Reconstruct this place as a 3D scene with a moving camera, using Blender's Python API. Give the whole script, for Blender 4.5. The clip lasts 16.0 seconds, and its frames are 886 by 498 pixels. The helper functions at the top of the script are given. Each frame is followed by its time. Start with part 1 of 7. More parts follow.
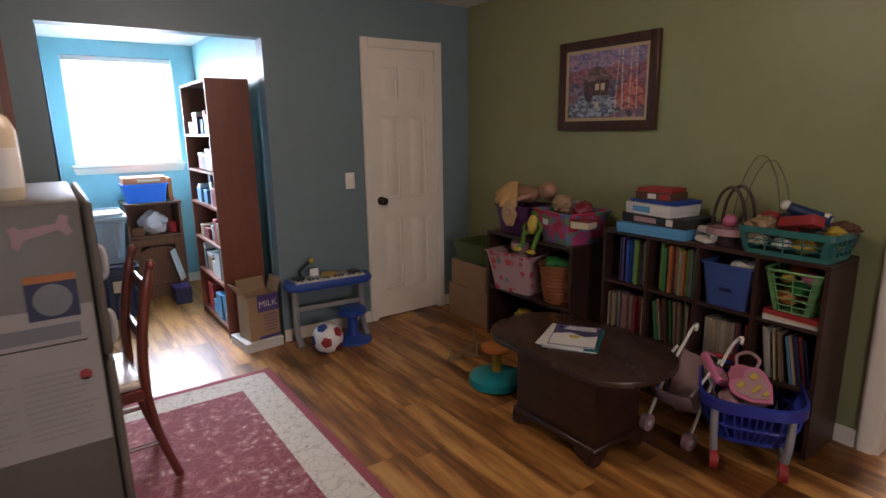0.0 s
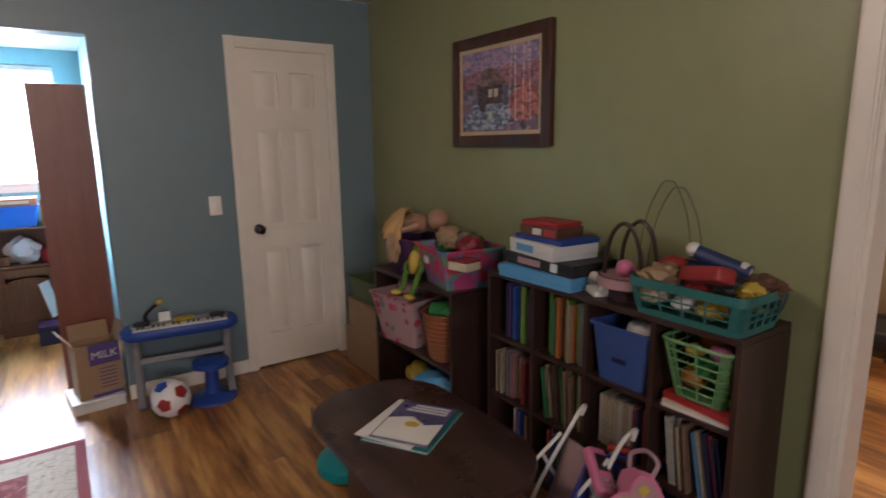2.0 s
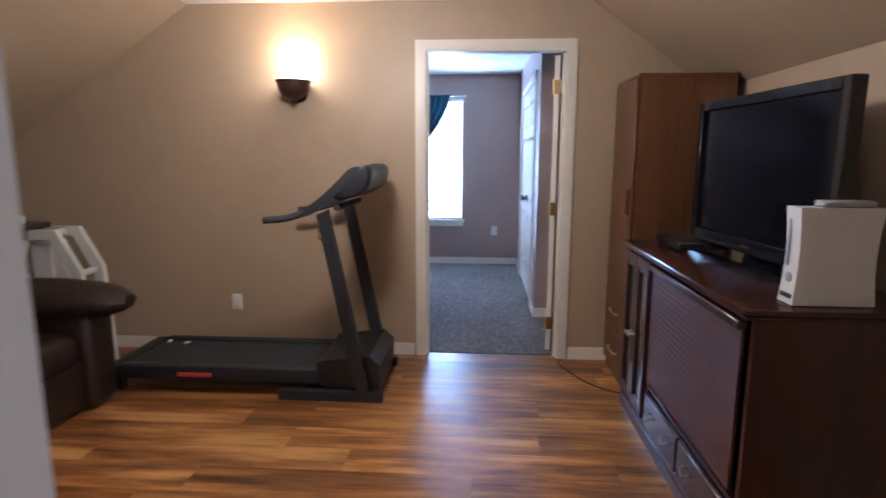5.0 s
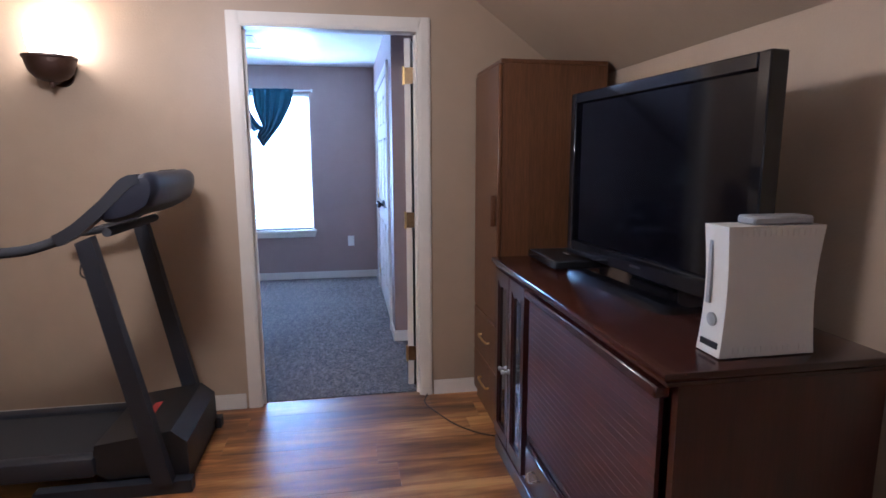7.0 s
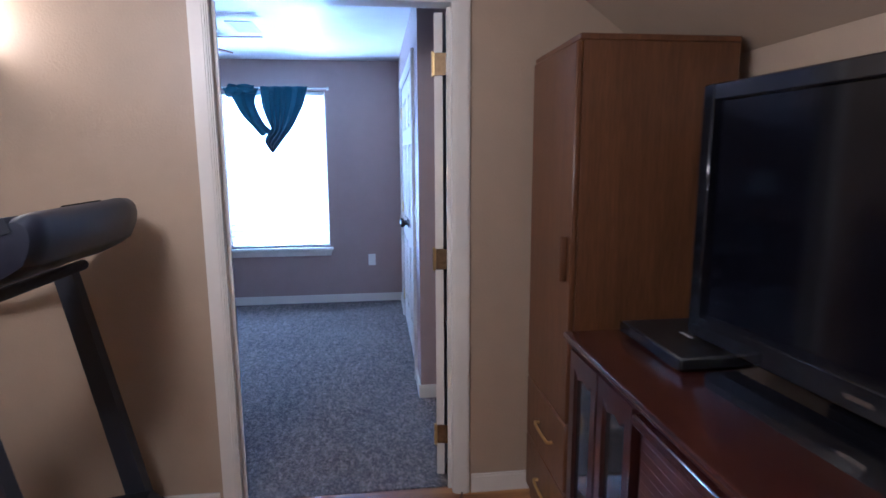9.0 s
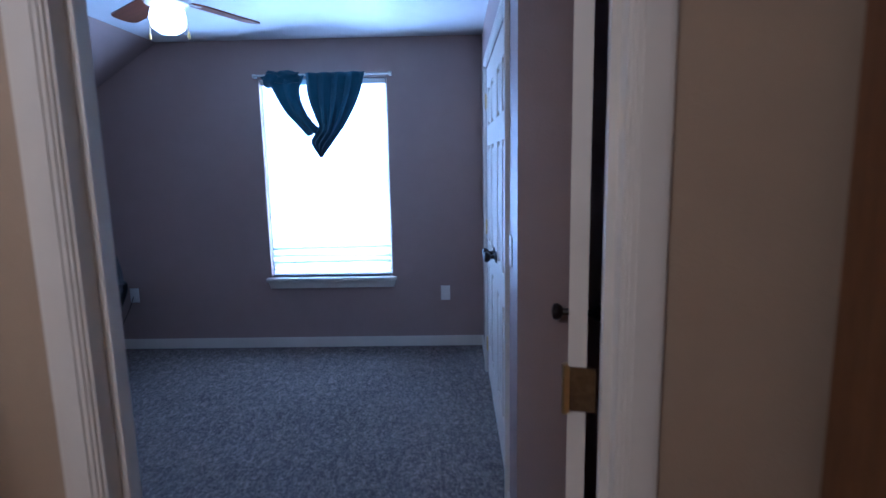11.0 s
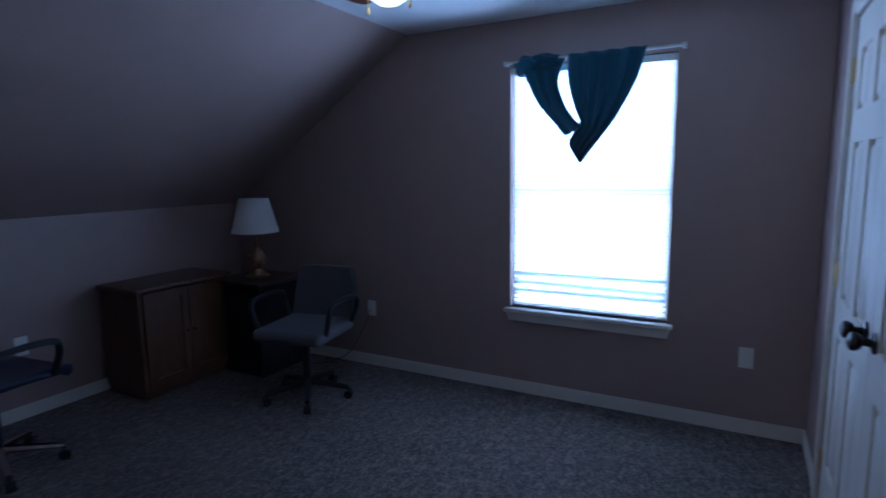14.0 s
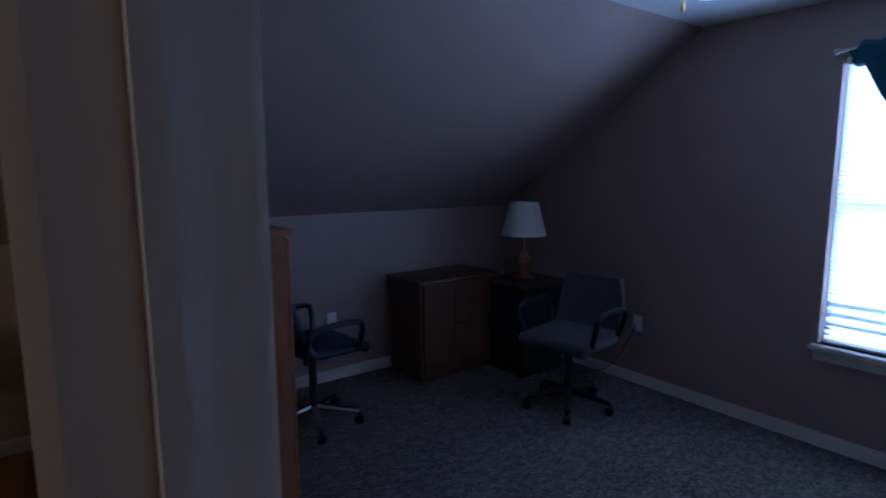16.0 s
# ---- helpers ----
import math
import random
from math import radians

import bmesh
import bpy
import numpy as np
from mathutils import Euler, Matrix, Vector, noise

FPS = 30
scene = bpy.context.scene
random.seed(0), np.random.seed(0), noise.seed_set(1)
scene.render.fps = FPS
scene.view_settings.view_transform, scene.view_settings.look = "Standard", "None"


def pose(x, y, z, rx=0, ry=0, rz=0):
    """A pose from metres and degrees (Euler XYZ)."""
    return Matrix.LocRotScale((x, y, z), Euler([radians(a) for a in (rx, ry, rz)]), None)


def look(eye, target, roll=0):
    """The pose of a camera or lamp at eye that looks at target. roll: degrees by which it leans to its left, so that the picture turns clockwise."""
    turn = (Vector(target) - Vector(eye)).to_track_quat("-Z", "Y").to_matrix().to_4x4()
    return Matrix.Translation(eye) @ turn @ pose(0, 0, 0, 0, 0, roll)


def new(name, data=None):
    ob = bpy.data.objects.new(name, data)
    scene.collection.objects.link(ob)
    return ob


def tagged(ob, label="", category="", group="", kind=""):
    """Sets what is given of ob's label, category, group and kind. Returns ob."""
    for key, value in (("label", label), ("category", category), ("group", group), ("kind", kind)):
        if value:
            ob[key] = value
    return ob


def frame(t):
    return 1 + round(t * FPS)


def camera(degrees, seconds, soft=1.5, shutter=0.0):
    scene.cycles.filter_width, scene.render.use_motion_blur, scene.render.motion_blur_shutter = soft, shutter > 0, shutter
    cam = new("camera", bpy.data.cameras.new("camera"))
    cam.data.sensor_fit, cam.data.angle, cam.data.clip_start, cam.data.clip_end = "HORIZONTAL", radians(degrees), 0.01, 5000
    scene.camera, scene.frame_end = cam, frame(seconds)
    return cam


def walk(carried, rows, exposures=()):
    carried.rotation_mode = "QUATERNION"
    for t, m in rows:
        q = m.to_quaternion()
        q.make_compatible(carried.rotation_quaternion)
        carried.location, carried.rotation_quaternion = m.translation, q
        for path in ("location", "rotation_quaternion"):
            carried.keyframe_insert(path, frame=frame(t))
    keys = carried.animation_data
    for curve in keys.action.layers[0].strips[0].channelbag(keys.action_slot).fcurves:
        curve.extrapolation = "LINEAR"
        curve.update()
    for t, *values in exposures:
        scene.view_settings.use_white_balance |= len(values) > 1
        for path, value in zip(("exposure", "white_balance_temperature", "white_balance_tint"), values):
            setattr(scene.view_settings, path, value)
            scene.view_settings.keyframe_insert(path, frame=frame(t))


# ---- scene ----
cam = camera(77.0, 16.0, shutter=0.5)
PATH = [
    (0, (0.12, 0.003, 1.47), (1.242, 1.602, 1.042), -0.9),
    (0.5, (0.308, 0.058, 1.472), (1.414, 1.671, 1.054), -0.9),
    (1, (0.57, 0.083, 1.47), (1.666, 1.707, 1.07), -0.8),
    (1.5, (0.825, 0.089, 1.457), (1.913, 1.721, 1.068), -0.9),
    (2, (1.136, 0.131, 1.456), (2.243, 1.754, 1.082), -0.8),
    (2.5, (1.411, 0.138, 1.439), (2.623, 1.687, 1.08), -0.7),
    (3, (1.672, 0.083, 1.47), (3.041, 1.495, 1.107), -0.6),
    (3.5, (1.887, 0.05, 1.477), (3.461, 1.229, 1.112), -0.5),
    (4, (2.14, 0.145, 1.42), (3.936, 0.957, 1.076), 0.35),
    (4.5, (2.336, 0.24, 1.391), (4.268, 0.64, 1.06), 0.4),
    (5, (2.521, 0.212, 1.379), (4.489, 0.344, 1.049), 0.2),
    (7.5, (3.328, 0.029, 1.384), (5.27, -0.324, 1.06), -0.2),
    (8, (3.517, -0.009, 1.42), (5.46, -0.351, 1.092), -0.3),
    (8.5, (3.751, -0.007, 1.437), (5.702, -0.303, 1.11), -0.3),
    (9, (4.023, -0.012, 1.459), (5.982, -0.249, 1.132), -0.3),
    (11.5, (5.637, -0.058, 1.466), (7.608, 0.073, 1.158), -1.2),
    (12, (5.872, -0.062, 1.455), (7.837, 0.163, 1.156), -1.2),
    (12.5, (6.053, -0.052, 1.462), (8.003, 0.289, 1.174), -1.2),
    (13, (6.178, -0.04, 1.465), (8.091, 0.47, 1.181), -1.1),
    (13.5, (6.269, 0.031, 1.463), (8.111, 0.757, 1.183), -0.9),
    (14, (6.287, 0.093, 1.473), (8.029, 1.035, 1.189), -0.8),
    (14.5, (6.265, 0.133, 1.494), (7.886, 1.269, 1.206), -0.8),
    (15, (6.265, 0.163, 1.508), (7.72, 1.505, 1.221), -0.7),
    (15.5, (6.255, 0.22, 1.514), (7.558, 1.711, 1.234), -0.4),
    (16, (6.24, 0.272, 1.518), (7.424, 1.86, 1.238), -0.2),
]
EXPO = [(0.0, -0.06, 6200, 24), (1.0, -0.08, 6150, 24), (2.0, 0.15, 6000, 22), (3.0, 0.5, 5700, 18), (3.6, 0.38, 5100, 19), (4.3, 0.14, 4900, 17), (5.0, 0.05, 4750, 16), (7.5, 0.02, 4400, 20), (9.2, -0.15, 4300, 20), (11.5, -1.25, 4250, 20), (12.5, -1.5, 4200, 21), (14.0, -2.0, 4450, 18), (15.0, -2.4, 4420, 19), (15.6, -2.45, 4420, 20), (16.0, -2.3, 4450, 21)]
walk(cam, [(t, look(eye, target, roll)) for t, eye, target, roll in PATH], EXPO)

# ---- plan, in metres ----
XG = 2.985            # green wall, playroom side
XT0, XT1 = 3.10, 6.247  # television room
XB0, XB1 = 6.338, 9.63  # bedroom
YN = 3.70             # blue wall
YK = 3.95             # north knee wall
YB = 3.885            # its bedroom end
YS = -1.22            # south knee wall
YA = 5.88             # back of the window alcove
AX0, AX1, AZ = 0.165, 1.335, 2.04  # alcove opening
PX0, PY0 = -2.2, -2.6  # far ends of the playroom
CP, CT, CB = 2.38, 2.35, 2.37  # ceilings
YC = -0.262            # closet front in the bedroom
XC = 7.24             # closet corner

# ---- world and lights ----
world = bpy.data.worlds.new("sky")
scene.world = world
world.use_nodes = True
wn = world.node_tree.nodes
sky = wn.new("ShaderNodeTexSky")
sky.sky_type, sky.sun_disc = "NISHITA", False
sky.sun_elevation, sky.sun_rotation = radians(48), radians(200)
world.node_tree.links.new(sky.outputs[0], wn["Background"].inputs[0])
wn["Background"].inputs[1].default_value = 0.1


def lamp(name, kind, m, energy, color, **kw):
    d = bpy.data.lights.new(name, kind)
    d.energy, d.color = energy, color
    if kind == "AREA":
        d.shape, d.size, d.size_y = "RECTANGLE", kw["size"], kw["size_y"]
    if kind == "POINT":
        d.shadow_soft_size = kw["radius"]
    if kind == "SUN":
        d.angle = kw["angle"]
    ob = new(name, d)
    ob.matrix_world = m
    return tagged(ob, kind="structure")


lamp("sun", "SUN", pose(0, 0, 8, 42, 0, -20), 2.5, (1.0, 0.95, 0.88), angle=radians(0.5))
# sky light in the two window openings
lamp("alcove_daylight", "AREA", look((0.76, YA + 0.16, 1.68), (0.76, 0, 1.55)), 420, (0.86, 0.94, 1.0), size=0.86, size_y=0.98)
lamp("bedroom_daylight", "AREA", look((XB1 + 0.14, 0.925, 1.33), (6, 0.925, 1.28)), 330, (0.66, 0.83, 1.0), size=0.92, size_y=1.48)
# electric light
lamp("fan_light", "POINT", pose(4.67, 0.84, 2.02), 36, (1.0, 0.78, 0.52), radius=0.09)
lamp("sconce_light", "POINT", pose(6.15, 1.42, 1.97), 8, (1.0, 0.74, 0.44), radius=0.05)
lamp("bedroom_fan_light", "POINT", pose(8.15, 1.32, 2.15), 1.5, (0.95, 0.97, 1.0), radius=0.07)
lamp("playroom_ceiling_light", "POINT", pose(0.9, 1.58, CP - 0.16), 30, (1.0, 0.80, 0.58), radius=0.1)
# fill light added behind the viewer, in an invented wide window
lamp("south_fill", "AREA", look((0.6, PY0 - 0.05, 1.5), (0.9, 3, 1.2)), 40, (1.0, 0.95, 0.88), size=1.5, size_y=1.1)


# ---- materials ----
def nodes(name):
    m = bpy.data.materials.new(name)
    m.use_nodes = True
    t = m.node_tree
    return m, t, t.nodes["Principled BSDF"], t.nodes, t.links


def mixrgb(t, fac, a, b, blend="MIX"):
    n = t.nodes.new("ShaderNodeMix")
    n.data_type, n.blend_type = "RGBA", blend
    for sock, v in ((n.inputs[0], fac), (n.inputs[6], a), (n.inputs[7], b)):
        if hasattr(v, "is_linked"):
            t.links.new(v, sock)
        else:
            sock.default_value = v if not isinstance(v, tuple) else (*v[:3], 1)
    return n.outputs[2]


def noise_tex(t, vec, scale, detail=4, rough=0.55, stretch=None):
    if stretch:
        mp = t.nodes.new("ShaderNodeMapping")
        mp.inputs["Scale"].default_value = stretch
        t.links.new(vec, mp.inputs[0])
        vec = mp.outputs[0]
    n = t.nodes.new("ShaderNodeTexNoise")
    n.inputs["Scale"].default_value, n.inputs["Detail"].default_value, n.inputs["Roughness"].default_value = scale, detail, rough
    t.links.new(vec, n.inputs["Vector"])
    return n.outputs["Fac"]


def ramp(t, fac, stops):
    r = t.nodes.new("ShaderNodeValToRGB")
    while len(r.color_ramp.elements) < len(stops):
        r.color_ramp.elements.new(0.5)
    for e, (p, c) in zip(r.color_ramp.elements, stops):
        e.position, e.color = p, (*c[:3], 1)
    t.links.new(fac, r.inputs[0])
    return r.outputs[0]


def bumped(t, bsdf, height, strength, dist=0.01):
    b = t.nodes.new("ShaderNodeBump")
    b.inputs["Strength"].default_value, b.inputs["Distance"].default_value = strength, dist
    t.links.new(height, b.inputs["Height"])
    t.links.new(b.outputs[0], bsdf.inputs["Normal"])


def paint(name, col, rough=0.5, metal=0.0, var=0.12, scale=3.0, bump=0.15, bscale=90, coat=0.0, sheen=0.0, rvar=0.1):
    """A surface of one colour with soft blotches, fine grain and a little relief."""
    m, t, b, N, L = nodes(name)
    v = N.new("ShaderNodeTexCoord").outputs["Object"]
    big, fine = noise_tex(t, v, scale, 3), noise_tex(t, v, bscale, 5)
    dark = tuple(c * (1 - var) for c in col)
    lite = tuple(min(1, c * (1 + var * 0.6)) for c in col)
    c1 = ramp(t, big, ((0.3, dark), (0.7, lite)))
    c2 = mixrgb(t, 0.25 * var / 0.12, c1, ramp(t, fine, ((0.35, dark), (0.65, lite))))
    L.new(c2, b.inputs["Base Color"])
    r = N.new("ShaderNodeMapRange")
    r.inputs["To Min"].default_value, r.inputs["To Max"].default_value = max(0.02, rough - rvar), min(1, rough + rvar)
    L.new(big, r.inputs["Value"])
    L.new(r.outputs[0], b.inputs["Roughness"])
    b.inputs["Metallic"].default_value = metal
    b.inputs["Coat Weight"].default_value = coat
    b.inputs["Sheen Weight"].default_value = sheen
    if bump:
        bumped(t, b, fine, bump)
    return m


def wood(name, c1, c2, axis="z", rough=0.35, scale=1.0, coat=0.0, bump=0.08):
    """Wood whose grain runs along the axis."""
    m, t, b, N, L = nodes(name)
    v = N.new("ShaderNodeTexCoord").outputs["Object"]
    rnd = N.new("ShaderNodeObjectInfo").outputs["Random"]
    add = N.new("ShaderNodeVectorMath")
    add.operation = "MULTIPLY_ADD"
    L.new(rnd, add.inputs[0])
    add.inputs[1].default_value = (37, 53, 71)
    L.new(v, add.inputs[2])
    st = {"x": (1, 14, 14), "y": (14, 1, 14), "z": (14, 14, 1)}[axis]
    st = tuple(s * scale for s in st)
    g = noise_tex(t, add.outputs[0], 1.6, 6, 0.6, st)
    h = noise_tex(t, add.outputs[0], 9, 3, 0.6, st)
    col = ramp(t, g, ((0.28, c1), (0.72, c2)))
    col = mixrgb(t, 0.3, col, ramp(t, h, ((0.4, c1), (0.6, c2))))
    L.new(col, b.inputs["Base Color"])
    b.inputs["Roughness"].default_value = rough
    b.inputs["Coat Weight"].default_value = coat
    b.inputs["Coat Roughness"].default_value = 0.15
    bumped(t, b, h, bump, 0.004)
    return m


def glow(name, col, strength):
    m, t, b, N, L = nodes(name)
    b.inputs["Base Color"].default_value = (*col, 1)
    b.inputs["Emission Color"].default_value = (*col, 1)
    b.inputs["Emission Strength"].default_value = strength
    return m


def wall_paint(name, col):
    """Rolled wall paint over an orange-peel texture."""
    m, t, b, N, L = nodes(name)
    v = N.new("ShaderNodeNewGeometry").outputs["Position"]
    big, mid, peel = noise_tex(t, v, 0.9, 4), noise_tex(t, v, 7, 4), noise_tex(t, v, 110, 3)
    c = ramp(t, big, ((0.3, tuple(x * 0.93 for x in col)), (0.7, tuple(x * 1.05 for x in col))))
    c = mixrgb(t, 0.25, c, ramp(t, mid, ((0.35, tuple(x * 0.9 for x in col)), (0.65, tuple(x * 1.06 for x in col)))))
    L.new(c, b.inputs["Base Color"])
    b.inputs["Roughness"].default_value = 0.42
    b.inputs["Specular IOR Level"].default_value = 0.4
    bumped(t, b, peel, 0.22, 0.004)
    return m


def laminate():
    """Acacia-look laminate with strong streaks, each board its own tone."""
    m, t, b, N, L = nodes("laminate_board")
    v = N.new("ShaderNodeTexCoord").outputs["Object"]
    rnd = N.new("ShaderNodeObjectInfo").outputs["Random"]
    add = N.new("ShaderNodeVectorMath")
    add.operation = "MULTIPLY_ADD"
    L.new(rnd, add.inputs[0])
    add.inputs[1].default_value = (31, 47, 5)
    L.new(v, add.inputs[2])
    p = add.outputs[0]
    a = noise_tex(t, p, 1.3, 5, 0.62, (7.5, 0.85, 1))
    f = noise_tex(t, p, 5.0, 5, 0.65, (11, 0.6, 1))
    c = ramp(t, a, ((0.38, (0.070, 0.022, 0.0055)), (0.46, (0.20, 0.075, 0.018)), (0.53, (0.37, 0.165, 0.042)), (0.61, (0.56, 0.315, 0.10))))
    c = mixrgb(t, 0.28, c, ramp(t, f, ((0.36, (0.10, 0.036, 0.009)), (0.64, (0.44, 0.22, 0.065)))))
    tone = ramp(t, rnd, ((0.0, (0.62, 0.55, 0.48)), (0.35, (0.86, 0.82, 0.76)), (0.7, (1.0, 0.98, 0.92)), (1.0, (1.2, 1.18, 1.1))))
    L.new(mixrgb(t, 1.0, c, tone, "MULTIPLY"), b.inputs["Base Color"])
    r = ramp(t, noise_tex(t, v, 1.4, 4), ((0.3, (0.28, 0.28, 0.28)), (0.7, (0.40, 0.40, 0.40))))
    L.new(r, b.inputs["Roughness"])
    bumped(t, b, f, 0.05, 0.003)
    return m


def carpet():
    m, t, b, N, L = nodes("carpet")
    v = N.new("ShaderNodeNewGeometry").outputs["Position"]
    tuft = noise_tex(t, v, 58, 5, 0.75)
    mid = noise_tex(t, v, 15, 5, 0.8, (1.0, 1.7, 1.0))
    big = noise_tex(t, v, 2.2, 4)
    c = ramp(t, tuft, ((0.36, (0.012, 0.009, 0.007)), (0.5, (0.13, 0.10, 0.08)), (0.62, (0.44, 0.35, 0.29))))
    c = mixrgb(t, 0.5, c, ramp(t, mid, ((0.38, (0.014, 0.011, 0.009)), (0.5, (0.10, 0.079, 0.065)), (0.62, (0.34, 0.27, 0.225)))))
    c = mixrgb(t, 0.25, c, ramp(t, big, ((0.35, (0.04, 0.034, 0.030)), (0.65, (0.15, 0.13, 0.115)))))
    L.new(c, b.inputs["Base Color"])
    b.inputs["Roughness"].default_value = 0.95
    b.inputs["Sheen Weight"].default_value = 0.06
    bumped(t, b, mixrgb(t, 0.5, tuft, mid), 1.0, 0.03)
    return m


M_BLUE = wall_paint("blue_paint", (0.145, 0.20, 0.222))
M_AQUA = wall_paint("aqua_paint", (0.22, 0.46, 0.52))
M_GREEN = wall_paint("green_paint", (0.225, 0.238, 0.118))
M_TAN = wall_paint("tan_paint", (0.40, 0.30, 0.20))
M_MAUVE = wall_paint("mauve_paint", (0.33, 0.24, 0.208))
M_CEIL = wall_paint("ceiling_white", (0.74, 0.73, 0.71))
M_TRIM = paint("white_trim", (0.70, 0.65, 0.57), 0.38, var=0.07, bump=0.05, bscale=40)
M_DOOR = paint("white_door", (0.72, 0.66, 0.57), 0.4, var=0.06, bump=0.08, bscale=60)
M_BOARD = laminate()
M_CARPET = carpet()
M_PLATE = paint("switch_plate", (0.75, 0.73, 0.68), 0.35, var=0.04, bump=0)
M_BRONZE = paint("dark_bronze", (0.03, 0.024, 0.02), 0.35, 0.7, var=0.2, bump=0.03)
M_BRASS = paint("brass", (0.62, 0.44, 0.17), 0.3, 0.9, var=0.15, bump=0.03)
M_OLDBRASS = paint("old_brass", (0.20, 0.13, 0.06), 0.4, 0.8, var=0.3, bump=0.05)
M_CHROME = paint("chrome", (0.62, 0.62, 0.62), 0.18, 1.0, var=0.08, bump=0)
M_BLACK = paint("black_plastic", (0.010, 0.010, 0.011), 0.42, var=0.2, bump=0.08)
M_GLOSS = paint("gloss_black", (0.008, 0.008, 0.01), 0.08, var=0.2, bump=0, rvar=0.03)
M_WHITE = paint("white_plastic", (0.60, 0.58, 0.53), 0.35, var=0.05, bump=0.03)
M_ESPRESSO = wood("espresso_wood", (0.016, 0.008, 0.006), (0.045, 0.02, 0.014), "z", 0.38)
M_TABLE = wood("worn_dark_table", (0.012, 0.006, 0.005), (0.05, 0.02, 0.014), "y", 0.3, 0.6, coat=0.2)
M_CHERRY = wood("cherry_wood", (0.022, 0.006, 0.0042), (0.05, 0.0125, 0.008), "z", 0.28, coat=0.3)
M_CHERRYX = wood("cherry_top", (0.022, 0.006, 0.0042), (0.05, 0.0125, 0.008), "x", 0.22, coat=0.4)
M_OAK = wood("oak", (0.062, 0.025, 0.0085), (0.15, 0.064, 0.022), "z", 0.38, 1.6, bump=0.2)
M_MAHOG = wood("mahogany", (0.14, 0.035, 0.016), (0.20, 0.06, 0.028), "z", 0.4)
M_CARTON = paint("cardboard", (0.30, 0.19, 0.105), 0.85, var=0.15, bump=0.1, bscale=120)
# page colour darkened for the shade inside the cube shelf
M_SHADEPAPER = paint("shaded_paper", (0.34, 0.30, 0.24), 0.8, var=0.12, bump=0.05)
M_PAPER = paint("paper", (0.75, 0.74, 0.71), 0.7, var=0.04, bump=0.02)


# ---- mesh helpers ----
def box(bm, x0, y0, z0, x1, y1, z1, bev=0.0, seg=1):
    vs = [bm.verts.new((x, y, z)) for z in (z0, z1) for y in (y0, y1) for x in (x0, x1)]
    fs = [bm.faces.new([vs[i] for i in f]) for f in ((0, 2, 3, 1), (4, 5, 7, 6), (0, 1, 5, 4), (2, 6, 7, 3), (0, 4, 6, 2), (1, 3, 7, 5))]
    if bev:
        bmesh.ops.bevel(bm, geom=list({e for f in fs for e in f.edges}), offset=bev, segments=seg, affect="EDGES", profile=0.5)
    return bm


def ring_faces(bm, rings, caps=True):
    n = len(rings[0])
    for a, b in zip(rings, rings[1:]):
        for i in range(n):
            bm.faces.new((a[i], a[(i + 1) % n], b[(i + 1) % n], b[i]))
    if caps:
        bm.faces.new(rings[0][::-1])
        bm.faces.new(rings[-1])


def tube(bm, pts, r, n=10, flat=1.0):
    """A round bar along points; r may be one radius or one a point."""
    pts = [Vector(p) for p in pts]
    rs = r if isinstance(r, (list, tuple)) else [r] * len(pts)
    rings, side = [], None
    for i, p in enumerate(pts):
        d = (pts[min(i + 1, len(pts) - 1)] - pts[max(i - 1, 0)]).normalized()
        if side is None:
            side = d.cross(Vector((0, 0, 1)))
            if side.length < 0.05:
                side = Vector((1, 0, 0))
        side = (side - d * side.dot(d)).normalized()
        up = d.cross(side)
        rings.append([bm.verts.new(p + rs[i] * (math.cos(a) * side + flat * math.sin(a) * up)) for a in (2 * math.pi * k / n for k in range(n))])
    ring_faces(bm, rings)
    return bm


def lathe(bm, prof, n=20, c=(0, 0, 0)):
    rings = [[bm.verts.new((c[0] + r * math.cos(a), c[1] + r * math.sin(a), c[2] + z)) for a in (2 * math.pi * k / n for k in range(n))] for r, z in prof]
    ring_faces(bm, rings)
    return bm


def ball(bm, c, r, squash=(1, 1, 1), sub=2, lump=0.0, seed=0):
    got = bmesh.ops.create_icosphere(bm, subdivisions=sub, radius=1.0)["verts"]
    for v in got:
        k = 1 + lump * noise.noise(v.co * 2.3 + Vector((seed * 3.1, seed, 0)))
        v.co = Vector((c[0] + v.co.x * r * squash[0] * k, c[1] + v.co.y * r * squash[1] * k, c[2] + v.co.z * r * squash[2] * k))
    return bm


def prism(bm, poly, d0, d1, axis="z", bev=0.0):
    """A flat outline pushed from d0 to d1 along the axis."""
    def at(u, v, d):
        return {"z": (u, v, d), "y": (u, d, v), "x": (d, u, v)}[axis]
    a = [bm.verts.new(at(u, v, d0)) for u, v in poly]
    b = [bm.verts.new(at(u, v, d1)) for u, v in poly]
    ring_faces(bm, [a, b])
    bm.normal_update()
    return bm


def curve_pts(pts, n=6):
    """Points on a smooth line through the given ones."""
    P = [Vector(p) for p in pts]
    P = [2 * P[0] - P[1]] + P + [2 * P[-1] - P[-2]]
    out = []
    for i in range(1, len(P) - 2):
        for k in range(n):
            u = k / n
            out.append(0.5 * (2 * P[i] + (P[i + 1] - P[i - 1]) * u + (2 * P[i - 1] - 5 * P[i] + 4 * P[i + 1] - P[i + 2]) * u * u + (3 * P[i] - P[i - 1] - 3 * P[i + 1] + P[i + 2]) * u ** 3))
    return out + [P[-2]]


